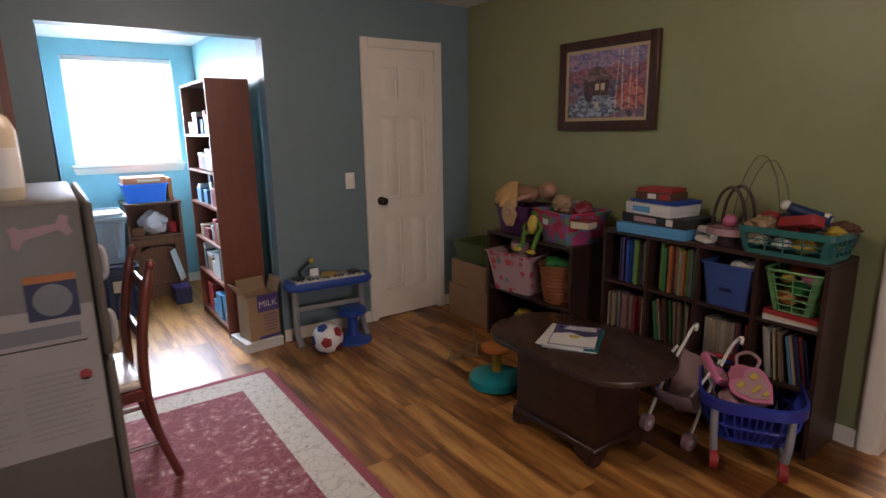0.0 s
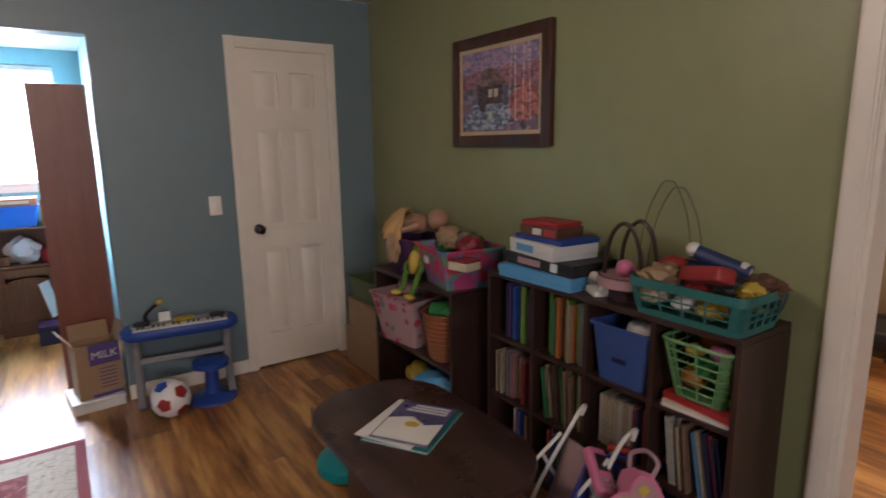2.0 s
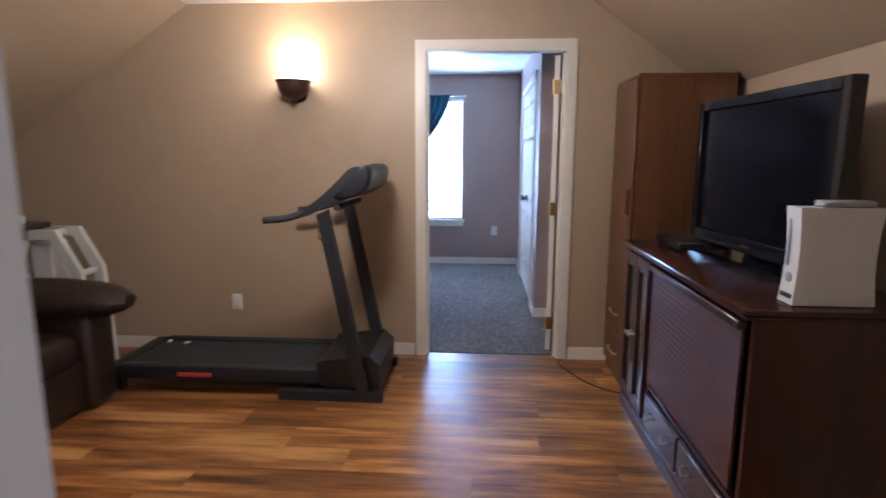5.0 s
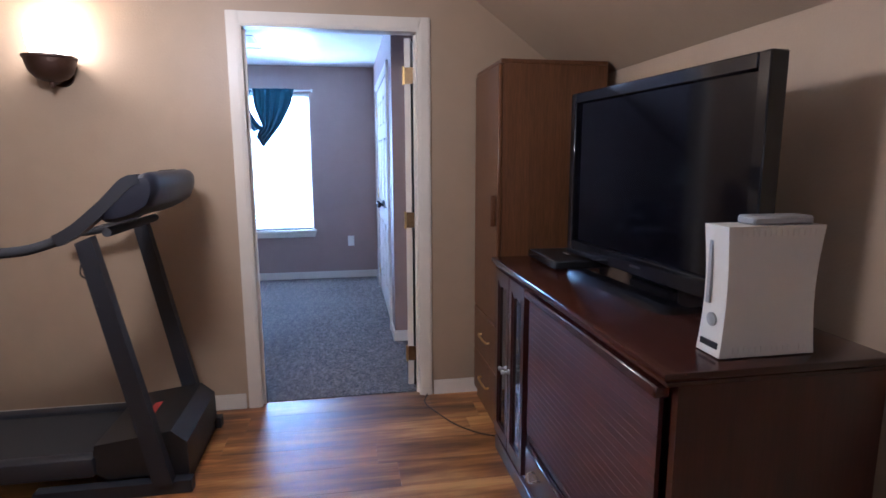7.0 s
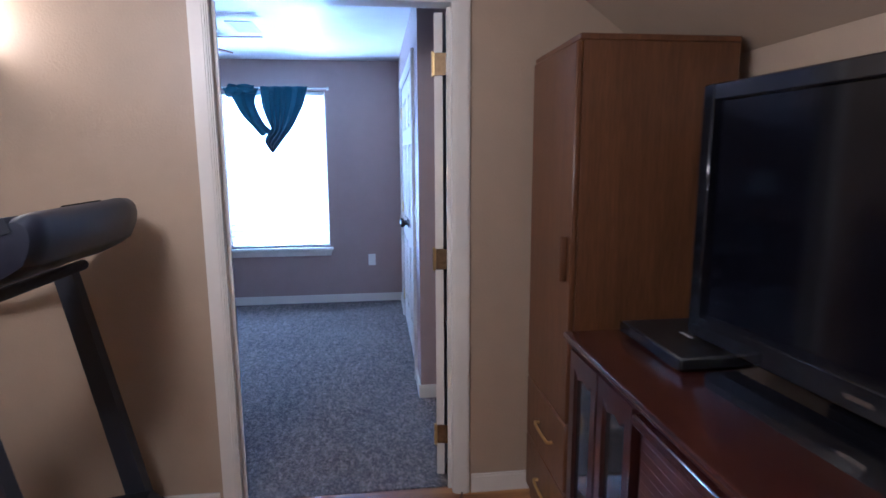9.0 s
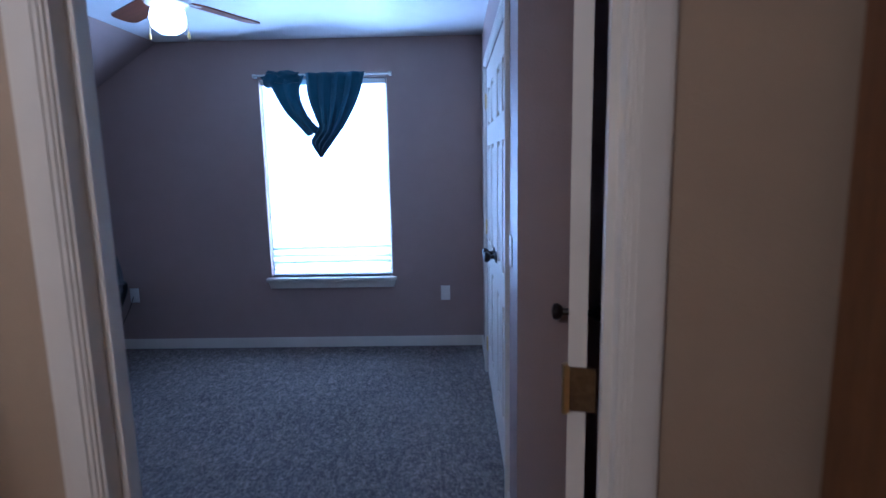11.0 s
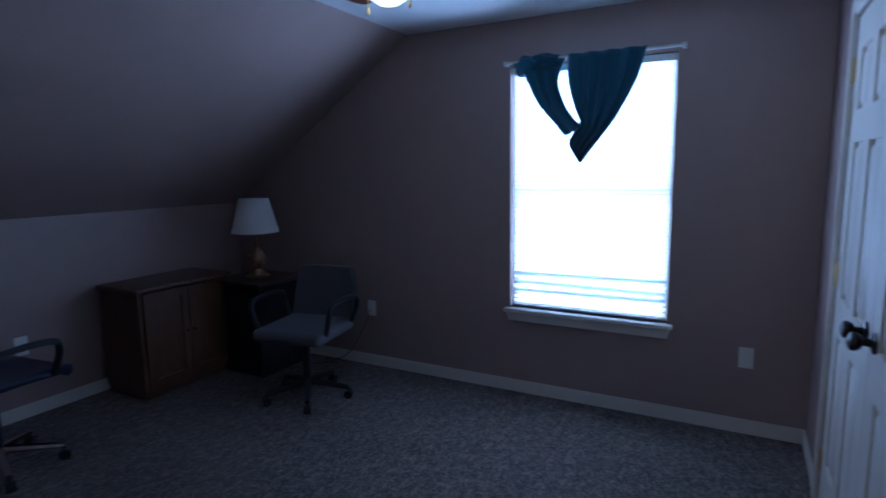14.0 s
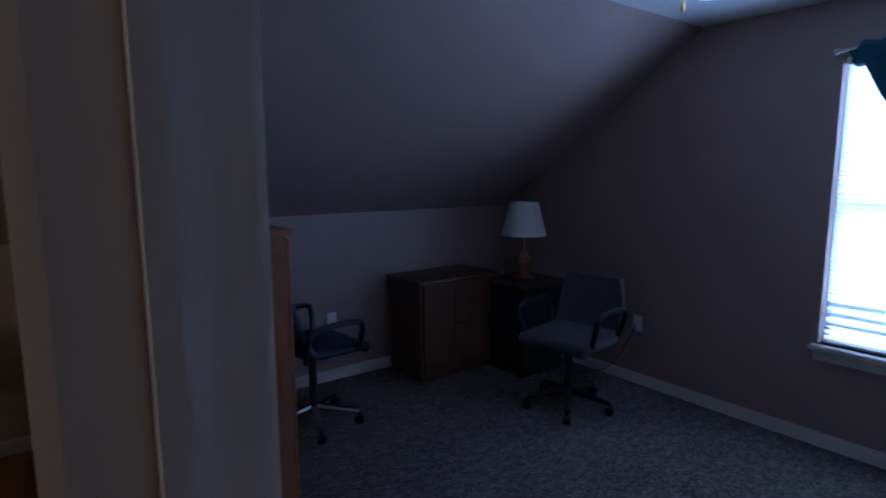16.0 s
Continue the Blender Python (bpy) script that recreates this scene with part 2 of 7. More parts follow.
def rounded(w, d, r, n=5):
    """A rounded rectangle about the origin, as an outline."""
    out = []
    for cx, cy, a0 in ((w / 2 - r, d / 2 - r, 0), (-w / 2 + r, d / 2 - r, 90), (-w / 2 + r, -d / 2 + r, 180), (w / 2 - r, -d / 2 + r, 270)):
        for k in range(n + 1):
            a = radians(a0 + 90 * k / n)
            out.append((cx + r * math.cos(a), cy + r * math.sin(a)))
    return out


def bm_new():
    return bmesh.new()


def linked(name, bm, mat, smooth=True):
    bmesh.ops.recalc_face_normals(bm, faces=bm.faces)
    me = bpy.data.meshes.new(name)
    bm.to_mesh(me)
    bm.free()
    for one in (mat if isinstance(mat, (list, tuple)) else [mat]):
        me.materials.append(one)
    if smooth:
        me.shade_smooth()
        me.set_sharp_from_angle(angle=radians(38))
    return new(name, me)


def part(name, bm, mat, parent, label=""):
    ob = linked(name, bm, mat)
    ob.parent = parent
    return tagged(ob, label)


def thing(name, label, category, m=None, group=""):
    ob = new(name)
    ob.empty_display_size = 0.1
    ob.matrix_world = m or Matrix()
    return tagged(ob, label, category, group)


def solo(name, bm, mat, label, category, m=None, group=""):
    ob = linked(name, bm, mat)
    ob.matrix_world = m or Matrix()
    return tagged(ob, label, category, group)


def setting(name, bm, mat, label="", parent=None):
    ob = linked(name, bm, mat, False)
    if parent:
        ob.parent = parent
        return ob
    return tagged(ob, label, kind="structure")


def boxes(*bs):
    bm = bm_new()
    for b in bs:
        box(bm, *b)
    return bm


# ---- structure ----
# playroom
setting("wall_north", boxes((PX0, YN, 0, AX0, YN + 0.12, CP), (AX0, YN, AZ, AX1, YN + 0.12, CP), (AX1, YN, 0, 2.075, YN + 0.12, CP), (2.075, YN, 2.045, 2.665, YN + 0.12, CP), (2.665, YN, 0, XG, YN + 0.12, CP)), M_BLUE, "grey-blue painted wall with an alcove and a door")
setting("wall_green", boxes((XG, 0.72, 0, XG + 0.058, 4.0, CP), (XG, -0.45, 2.06, XG + 0.058, 0.72, CP), (XG, PY0, 0, XG + 0.058, -0.45, CP)), M_GREEN, "olive green painted wall beside the opening")
setting("wall_television_west", boxes((XG + 0.058, 0.72, 0, XT0, 4.1, CP), (XG + 0.058, -0.45, 2.06, XT0, 0.72, CP), (XG + 0.058, PY0, 0, XT0, -0.45, CP)), M_TAN, "tan painted wall beside the opening")
setting("wall_west", boxes((PX0 - 0.12, PY0, 0, PX0, YN + 0.12, CP)), M_BLUE, "grey-blue painted wall")
setting("wall_south", boxes((PX0 - 0.12, PY0 - 0.12, 0, -0.2, PY0, CP), (1.4, PY0 - 0.12, 0, XT0, PY0, CP), (-0.2, PY0 - 0.12, 0, 1.4, PY0, 0.9), (-0.2, PY0 - 0.12, 2.05, 1.4, PY0, CP)), M_GREEN, "olive green painted wall")
setting("ceiling_playroom", boxes((PX0 - 0.12, PY0 - 0.12, CP, XT0, YN + 0.12, CP + 0.12)), M_CEIL, "white textured ceiling")
setting("closet_wall", boxes((1.45, YN + 0.7, 0, XT0, YN + 0.8, CP)), M_BLUE, "closet back wall")
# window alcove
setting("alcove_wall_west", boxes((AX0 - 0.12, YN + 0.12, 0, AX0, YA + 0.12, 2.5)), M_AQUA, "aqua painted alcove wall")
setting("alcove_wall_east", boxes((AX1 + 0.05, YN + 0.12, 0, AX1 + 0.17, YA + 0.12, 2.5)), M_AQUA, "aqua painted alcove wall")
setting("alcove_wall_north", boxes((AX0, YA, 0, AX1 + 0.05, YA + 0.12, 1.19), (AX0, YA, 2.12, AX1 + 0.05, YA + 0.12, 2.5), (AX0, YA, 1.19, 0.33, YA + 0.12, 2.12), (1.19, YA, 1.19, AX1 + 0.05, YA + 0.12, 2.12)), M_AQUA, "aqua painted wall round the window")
setting("alcove_ceiling", boxes((AX0, YN + 0.12, 2.25, AX1 + 0.05, YA, 2.37)), M_CEIL, "white alcove ceiling")
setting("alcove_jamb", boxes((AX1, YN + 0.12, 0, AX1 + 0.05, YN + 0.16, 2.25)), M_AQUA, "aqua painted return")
# television room
setting("wall_television_east", boxes((XT1, 0.595, 0, XT1 + 0.045, YK, CT + 0.1), (XT1, -0.335, 2.055, XT1 + 0.045, 0.595, CT + 0.1), (XT1, YS, 0, XT1 + 0.045, -0.335, CT + 0.1)), M_TAN, "tan painted gable wall with a doorway")
setting("wall_bedroom_west", boxes((XT1 + 0.045, 0.595, 0, XB0, YB + 0.12, CB + 0.1), (XT1 + 0.045, -0.335, 2.055, XB0, 0.595, CB + 0.1), (XT1 + 0.045, YS, 0, XB0, -0.335, CB + 0.1)), M_MAUVE, "mauve painted wall with a doorway")
setting("knee_wall_north", boxes((XT0, YK, 0, XT1 + 0.045, YK + 0.12, 1.3)), M_TAN, "low tan knee wall under the roof slope")
setting("knee_wall_south", boxes((XT0, YS - 0.12, 0, XT1 + 0.045, YS, 1.9)), M_TAN, "low tan knee wall under the roof slope")
setting("ceiling_television", boxes((XT0, -0.45, CT, XT1 + 0.045, 2.14, CT + 0.12)), M_CEIL, "white ceiling between two roof slopes")
setting("roof_slope_north", prism(bm_new(), ((2.14, CT), (YK, CT - 0.667 * (YK - 2.14)), (YK + 0.12, CT - 0.667 * (YK - 2.14)), (YK + 0.12, CT + 0.12), (2.14, CT + 0.12)), XT0, XT1, "x"), M_TAN, "tan painted sloping ceiling")
setting("roof_slope_south", prism(bm_new(), ((-0.45, CT), (-0.45, CT + 0.12), (YS - 0.12, CT + 0.12), (YS - 0.12, 1.79), (YS, 1.79)), XT0, XT1, "x"), M_TAN, "tan painted sloping ceiling")
# bedroom
setting("wall_bedroom_east", boxes((XB1, YS, 0, XB1 + 0.12, 0.445, CB + 0.1), (XB1, 1.405, 0, XB1 + 0.12, YB, CB + 0.1), (XB1, 0.445, 0, XB1 + 0.12, 1.405, 0.575), (XB1, 0.445, 2.085, XB1 + 0.12, 1.405, CB + 0.1)), M_MAUVE, "mauve painted gable wall round the window")
setting("knee_wall_bedroom", boxes((XB0, YB, 0, XB1 + 0.12, YB + 0.12, 1.3)), M_MAUVE, "low mauve knee wall")
setting("ceiling_bedroom", boxes((XB0, YS - 0.12, CB, XB1, 2.155, CB + 0.12)), M_CEIL, "white bedroom ceiling")
setting("roof_slope_bedroom", prism(bm_new(), ((2.155, CB), (YB, CB - 0.667 * (YB - 2.155)), (YB + 0.12, CB - 0.667 * (YB - 2.155)), (YB + 0.12, CB + 0.12), (2.155, CB + 0.12)), XB0, XB1, "x"), M_MAUVE, "mauve painted sloping ceiling")
setting("wall_closet", boxes((XC, YC - 0.1, 0, 7.57, YC, CB), (9.05, YC - 0.1, 0, XB1, YC, CB), (7.57, YC - 0.1, 2.045, 9.05, YC, CB), (XC, YS, 0, XC + 0.1, YC - 0.1, CB)), M_MAUVE, "mauve painted closet wall with double doors")
setting("wall_bedroom_south", boxes((XB0, YS - 0.12, 0, XB1 + 0.12, YS, CB)), M_MAUVE, "mauve painted wall")
# floors
setting("floor", boxes((PX0 - 0.12, PY0 - 0.12, -0.15, XT1 + 0.05, YA + 0.12, -0.006)), M_ESPRESSO, "wooden floor laid with laminate boards")
setting("carpet", boxes((XT1 + 0.05, YS - 0.12, -0.15, XB1 + 0.12, YK + 0.12, 0.004)), M_CARPET, "grey-brown cut pile carpet")
ground = bm_new()
prism(ground, [(900 * math.cos(a), 900 * math.sin(a)) for a in (k * math.pi / 16 for k in range(32))], -3.3, -3.2)
setting("ground", ground, paint("lawn", (0.07, 0.10, 0.04), 0.9, scale=0.2), "lawn round the house")


def casing(name, axis, face, out, a0, a1, top, w=0.066, d=0.018):
    """Moulded door casing on one wall face; out is the way it stands proud."""
    bm = bm_new()

    def bar(u0, u1, z0, z1):
        for inset, dd in ((0.0, d * 0.55), (0.012, d * 0.8), (0.03, d)):
            uu0, uu1, zz1 = u0, u1, z1
            if u1 <= a0 + 1e-6:
                uu1 = u1 - inset * 0.5
                uu0 = u0 + inset * 0.35
            elif u0 >= a1 - 1e-6:
                uu0 = u0 + inset * 0.5
                uu1 = u1 - inset * 0.35
            else:
                z0 = max(z0, top + inset * 0.5)
                zz1 = z1 - inset * 0.35
            f0, f1 = sorted((face, face + out * dd))
            if axis == "x":
                box(bm, f0, uu0, z0, f1, uu1, zz1)
            else:
                box(bm, uu0, f0, z0, uu1, f1, zz1)
    bar(a0 - w, a0, 0, top + w)
    bar(a1, a1 + w, 0, top + w)
    bar(a0, a1, top, top + w)
    return setting(name, bm, M_TRIM, "white moulded door casing")


def lining(name, axis, f0, f1, a0, a1, top, t=0.018):
    """The boards that line an opening."""
    bm = bm_new()
    for u0, u1, z0, z1 in ((a0, a0 + t, 0, top - t), (a1 - t, a1, 0, top - t), (a0, a1, top - t, top)):
        box(bm, *((f0, u0, z0, f1, u1, z1) if axis == "x" else (u0, f0, z0, u1, f1, z1)))
    return setting(name, bm, M_TRIM, "white painted door lining")


casing("door_trim_playroom", "y", YN, -1, 2.085, 2.655, 2.035, 0.062)
lining("door_lining_playroom", "y", YN - 0.004, YN + 0.12, 2.075, 2.665, 2.045, 0.012)
casing("opening_trim_playroom", "x", XG, -1, -0.44, 0.735, 2.05, 0.072)
casing("opening_trim_television", "x", XT0, 1, -0.44, 0.735, 2.05, 0.072)
lining("opening_lining", "x", XG - 0.002, XT0 + 0.002, -0.45, 0.735, 2.06, 0.016)
casing("door_trim_television", "x", XT1, -1, -0.325, 0.58, 2.045, 0.066, 0.015)
casing("door_trim_bedroom", "x", XB0, 1, -0.325, 0.58, 2.045, 0.066, 0.015)
lining("door_lining_bedroom", "x", XT1 - 0.003, XB0 + 0.003, -0.335, 0.59, 2.055, 0.016)
setting("door_stop", boxes((XT1 + 0.035, 0.560, 0, XT1 + 0.05, 0.574, 2.03), (XT1 + 0.035, -0.319, 0, XT1 + 0.05, -0.303, 2.03)), M_TRIM, "white door stop moulding")
casing("closet_trim", "y", YC, 1, 7.57, 9.05, 2.045, 0.06)


def skirting(name, runs, h=0.085):
    bm = bm_new()
    for x0, y0, x1, y1 in runs:
        box(bm, x0, y0, 0, x1, y1, h - 0.012)
        ex, ey = (x1 - x0), (y1 - y0)
        box(bm, x0 + (0.003 if ex < ey else 0), y0 + (0.003 if ey < ex else 0), h - 0.012, x1 - (0.003 if ex < ey else 0), y1 - (0.003 if ey < ex else 0), h)
    return setting(name, bm, M_TRIM, "white painted skirting board")


skirting("baseboard_playroom", ((AX1, YN - 0.012, 2.02, YN), (2.72, YN - 0.012, XG - 0.012, YN), (XG - 0.012, 0.81, XG, YN - 0.012), (PX0, YN - 0.012, AX0, YN)))
skirting("baseboard_television", ((XT1 - 0.012, 0.66, XT1, YK), (XT1 - 0.012, YS, XT1, -0.40), (XT0, YK - 0.012, XT1 - 0.012, YK), (XT0, YS, XT1 - 0.012, YS + 0.012)))
skirting("baseboard_bedroom", ((XB1 - 0.012, YC, XB1, YB), (XB0 + 0.012, YB - 0.012, XB1 - 0.012, YB), (XB0, 0.66, XB0 + 0.012, YB), (9.115, YC, XB1 - 0.012, YC + 0.012), (XC, YC, 7.505, YC + 0.012), (XC - 0.012, YS, XC, YC + 0.012)))
skirting("baseboard_alcove", ((AX0, YA - 0.012, AX1 + 0.05, YA), (AX0, YN + 0.12, AX0 + 0.012, YA - 0.012)))


# ---- windows ----
M_PANE = bpy.data.materials.new("window_glass")
M_PANE.use_nodes = True
M_PANE.node_tree.nodes["Principled BSDF"].inputs["Transmission Weight"].default_value = 1.0
M_PANE.node_tree.nodes["Principled BSDF"].inputs["Roughness"].default_value = 0.0
M_PANE.node_tree.nodes["Principled BSDF"].inputs["IOR"].default_value = 1.45


def slat_material():
    m, t, b, N, L = nodes("blind_slat")
    b.inputs["Base Color"].default_value = (0.85, 0.85, 0.84, 1)
    b.inputs["Roughness"].default_value = 0.45
    tr = N.new("ShaderNodeBsdfTranslucent")
    tr.inputs[0].default_value = (0.85, 0.86, 0.86, 1)
    mx = N.new("ShaderNodeMixShader")
    mx.inputs[0].default_value = 0.55
    L.new(b.outputs[0], mx.inputs[1])
    L.new(tr.outputs[0], mx.inputs[2])
    L.new(mx.outputs[0], N["Material Output"].inputs[0])
    return m


M_SLAT = slat_material()


def window(name, m, w, h, label):
    """A sash window, local x across, y outwards, z up from the sill."""
    win = tagged(new(name), label, kind="structure")
    win.matrix_world = m
    fr = bm_new()
    for b in ((-w / 2, 0.06, 0, -w / 2 + 0.04, 0.11, h), (w / 2 - 0.04, 0.06, 0, w / 2, 0.11, h), (-w / 2 + 0.04, 0.06, 0, w / 2 - 0.04, 0.11, 0.045), (-w / 2 + 0.04, 0.06, h - 0.04, w / 2 - 0.04, 0.11, h), (-w / 2 + 0.04, 0.065, h / 2 - 0.02, w / 2 - 0.04, 0.105, h / 2 + 0.02)):
        box(fr, *b)
    part("window_frame", fr, M_TRIM, win)
    for z0, z1 in ((0.045, h / 2 - 0.02), (h / 2 + 0.02, h - 0.04)):
        p = part("pane", boxes((-w / 2 + 0.04, 0.082, z0, w / 2 - 0.04, 0.086, z1)), M_PANE, win)
        p.visible_shadow = False
    sill = bm_new()
    box(sill, -w / 2 - 0.03, -0.05, -0.028, w / 2 + 0.03, 0.06, 0.0, 0.005)
    part("window_sill", sill, M_TRIM, win)
    apron = bm_new()
    prism(apron, ((-w / 2 - 0.025, -0.028), (w / 2 + 0.025, -0.028), (w / 2 + 0.005, -0.085), (-w / 2 - 0.005, -0.085)), -0.018, 0.0, "y")
    part("apron", apron, M_TRIM, win)
    return win


w1 = window("window_1", pose(0.76, YA, 1.19), 0.86, 0.93, "white sash window with lowered blind in the alcove")
# this south window is out of view, added to carry the fill light
w3 = window("window_added", pose(0.6, PY0, 0.9, 0, 0, 180), 1.6, 1.15, "white sash window added unseen behind the viewer")
w2 = window("window_2", pose(XB1, 0.925, 0.575, 0, 0, -90), 0.96, 1.51, "white sash window with lowered blind")


def blind(name, m, w, h, pitch, tilt, gaps, label):
    b = thing(name, label, "blind", m)
    part("headrail", box(bm_new(), -w / 2, 0.0, h - 0.04, w / 2, 0.045, h, 0.004), M_WHITE, b)
    sl = bm_new()
    n = 5
    for k in range(n):
        u0, u1 = (k / n - 0.5) * 0.026, ((k + 1) / n - 0.5) * 0.026
        z0, z1 = 0.0022 * (1 - (2 * k / n - 1) ** 2), 0.0022 * (1 - (2 * (k + 1) / n - 1) ** 2)
        vs = [sl.verts.new(p) for p in ((-w / 2 + 0.006, u0, z0), (w / 2 - 0.006, u0, z0), (w / 2 - 0.006, u1, z1), (-w / 2 + 0.006, u1, z1))]
        sl.faces.new(vs)
    bmesh.ops.remove_doubles(sl, verts=sl.verts, dist=1e-5)
    first = part("slat", sl, M_SLAT, b)
    z, i = h - 0.055, 0
    while z > 0.03:
        ob = first if i == 0 else new("slat", first.data)
        ob.parent = b
        a = tilt + (14 * random.random() - 7 if z < 0.2 else 2 * random.random())
        ob.matrix_basis = pose(0, 0.024, z, a, 0.35 * (random.random() - 0.5) * (3 if z < 0.2 else 1), 0)
        z -= pitch * (1.35 if gaps and z < 0.2 else 1)
        i += 1
    if gaps:
        # slats that have slipped down on to one another
        for zc, slope in ((0.215, -0.9), (0.15, 0.5), (0.105, -0.4)):
            for k in range(6):
                ob = new("slat", first.data)
                ob.parent = b
                ob.matrix_basis = pose(0, 0.018 + 0.0025 * k, zc + 0.003 * k, -25 - 3 * k, slope, 0)
    part("bottom_rail", box(bm_new(), -w / 2, 0.012, 0.002, w / 2, 0.036, 0.016, 0.003), M_WHITE, b)
    for x in (-w * 0.38, w * 0.38):
        part("ladder_cord", tube(bm_new(), ((x, 0.009, 0.01), (x, 0.009, h - 0.04)), 0.0012, 5), M_WHITE, b)
    return b


blind("window_blind", pose(0.76, YA + 0.005, 1.195), 0.84, 0.92, 0.024, 42, False, "white slatted blind hanging in the alcove window")
blind("window_blind", pose(XB1 + 0.005, 0.925, 0.58, 0, 0, -90), 0.94, 1.50, 0.024, -60, True, "white slatted blind with a few crooked lower slats")


# ---- doors ----
def six_panel(name, m, w, h, label, knobs=(-1, 1), knob_mat=None, lever=False, t=0.035, hinge_face=-1, knob_x=None):
    """A six-panel door: local x from hinge to free edge, y through the leaf."""
    d = tagged(new(name), label, kind="structure")
    d.matrix_world = m
    st, mid = w * 0.155, w * 0.14
    pw = (w - 2 * st - mid) / 2
    rows = ((0.22, 0.78), (0.93, 1.54), (1.66, h - 0.13))
    leaf = bm_new()
    box(leaf, 0, -t / 2, 0, st, t / 2, h)
    box(leaf, w - st, -t / 2, 0, w, t / 2, h)
    box(leaf, st + pw, -t / 2, 0, st + pw + mid, t / 2, h)
    zs = [0] + [z for r in rows for z in r] + [h]
    for x0 in (st, st + pw + mid):
        for z0, z1 in zip(zs[::2], zs[1::2]):
            box(leaf, x0, -t / 2, z0, x0 + pw, t / 2, z1)
    part("leaf", leaf, M_DOOR, d)
    for x0 in (st, st + pw + mid):
        for z0, z1 in rows:
            p = bm_new()
            for s in (-1, 1):
                a, b2 = 0.0, 0.03
                r0 = [p.verts.new(v) for v in ((x0, s * 0.002, z0), (x0 + pw, s * 0.002, z0), (x0 + pw, s * 0.002, z1), (x0, s * 0.002, z1))]
                y1, y2, y3 = s * (t / 2 - 0.0148), s * (t / 2 - 0.0148), s * (t / 2 - 0.003)
                rs = [r0]
                for ins, yy in ((0.0, y1), (0.014, y2), (0.030, y3)):
                    rs.append([p.verts.new(v) for v in ((x0 + ins, yy, z0 + ins), (x0 + pw - ins, yy, z0 + ins), (x0 + pw - ins, yy, z1 - ins), (x0 + ins, yy, z1 - ins))])
                ring_faces(p, rs[1:], False)
                p.faces.new(rs[-1])
            part("panel", p, M_DOOR, d)
    kx = knob_x if knob_x is not None else w - 0.065
    for s in knobs:
        k = part("door_knob", lathe(bm_new(), ((0.032, 0), (0.032, 0.006), (0.012, 0.012), (0.011, 0.03), (0.022, 0.036), (0.029, 0.05), (0.026, 0.062), (0.012, 0.068)), 18), knob_mat or M_BRONZE, d, "dark bronze knob")
        k.matrix_basis = pose(kx, s * t / 2, 0.92 if name == "door_1" else 0.945, -90 * s, 0, 0)
    for z in (0.2, h / 2, h - 0.2):
        hb = bm_new()
        box(hb, -0.012, hinge_face * t / 2 - 0.004, z - 0.045, 0.022, hinge_face * t / 2 + 0.004, z + 0.045)
        tube(hb, ((-0.004, hinge_face * (t / 2 + 0.005), z - 0.05), (-0.004, hinge_face * (t / 2 + 0.005), z + 0.05)), 0.006, 8)
        part("hinge", hb, M_BRASS if name != "door_1" else M_DOOR, d, "brass hinge" if name != "door_1" else "")
    if name == "door_2":
        for z in (0.2, h / 2, h - 0.2):
            part("hinge_leaf", box(bm_new(), -0.004, -0.036, z - 0.045, -0.0003, 0.0175, z + 0.045, 0.001), M_OLDBRASS, d, "brass hinge plate")
    return d


six_panel("door_1", pose(2.652, YN + 0.02, 0.012, 0, 0, 180), 0.565, 2.02, "closed white six-panel closet door with dark knob", knobs=(1,), hinge_face=1)
six_panel("door_2", pose(XB0 + 0.040, -0.281, 0.012, 0, 0, -12.5), 0.86, 2.02, "open white six-panel bedroom door with dark knobs", hinge_face=1)
six_panel("door_3", pose(7.575, YC - 0.02, 0.012, 0, 0, 0), 0.733, 2.02, "closed white six-panel closet door", knobs=(1,), hinge_face=1)
six_panel("door_4", pose(9.045, YC - 0.02, 0.012, 0, 0, 180), 0.733, 2.02, "closed white six-panel closet door", knobs=(-1,), hinge_face=-1)


def plate(name, m, kind, label):
    p = thing(name, label, "switch" if kind == "switch" else "outlet", m)
    part("cover", box(bm_new(), -0.036, -0.006, -0.058, 0.036, 0.0, 0.058, 0.003, 2), M_PLATE, p)
    if kind == "switch":
        part("toggle", box(bm_new(), -0.006, -0.016, -0.004, 0.006, -0.005, 0.012, 0.002), M_PLATE, p)
    else:
        for z in (-0.02, 0.02):
            part("socket", prism(bm_new(), [(x, z + y) for x, y in rounded(0.034, 0.028, 0.01)], -0.0085, -0.005, "y"), M_PLATE, p)
    return p


plate("light_switch", pose(1.9, YN, 1.10), "switch", "white toggle light switch on the blue wall")
plate("wall_outlet", pose(XT1, 1.92, 0.355, 0, 0, -90), "outlet", "white wall outlet behind the treadmill")
plate("wall_outlet", pose(XB1, 0.035, 0.434, 0, 0, -90), "outlet", "white wall outlet on the mauve wall")
plate("wall_outlet", pose(XB1, 2.515, 0.446, 0, 0, -90), "outlet", "white wall outlet with a cord plugged in")
plate("wall_outlet", pose(7.93, YB, 0.45), "outlet", "white wall outlet on the knee wall")
plate("light_switch", pose(7.44, YC, 1.12, 0, 0, 180), "switch", "white light switch beside the closet")


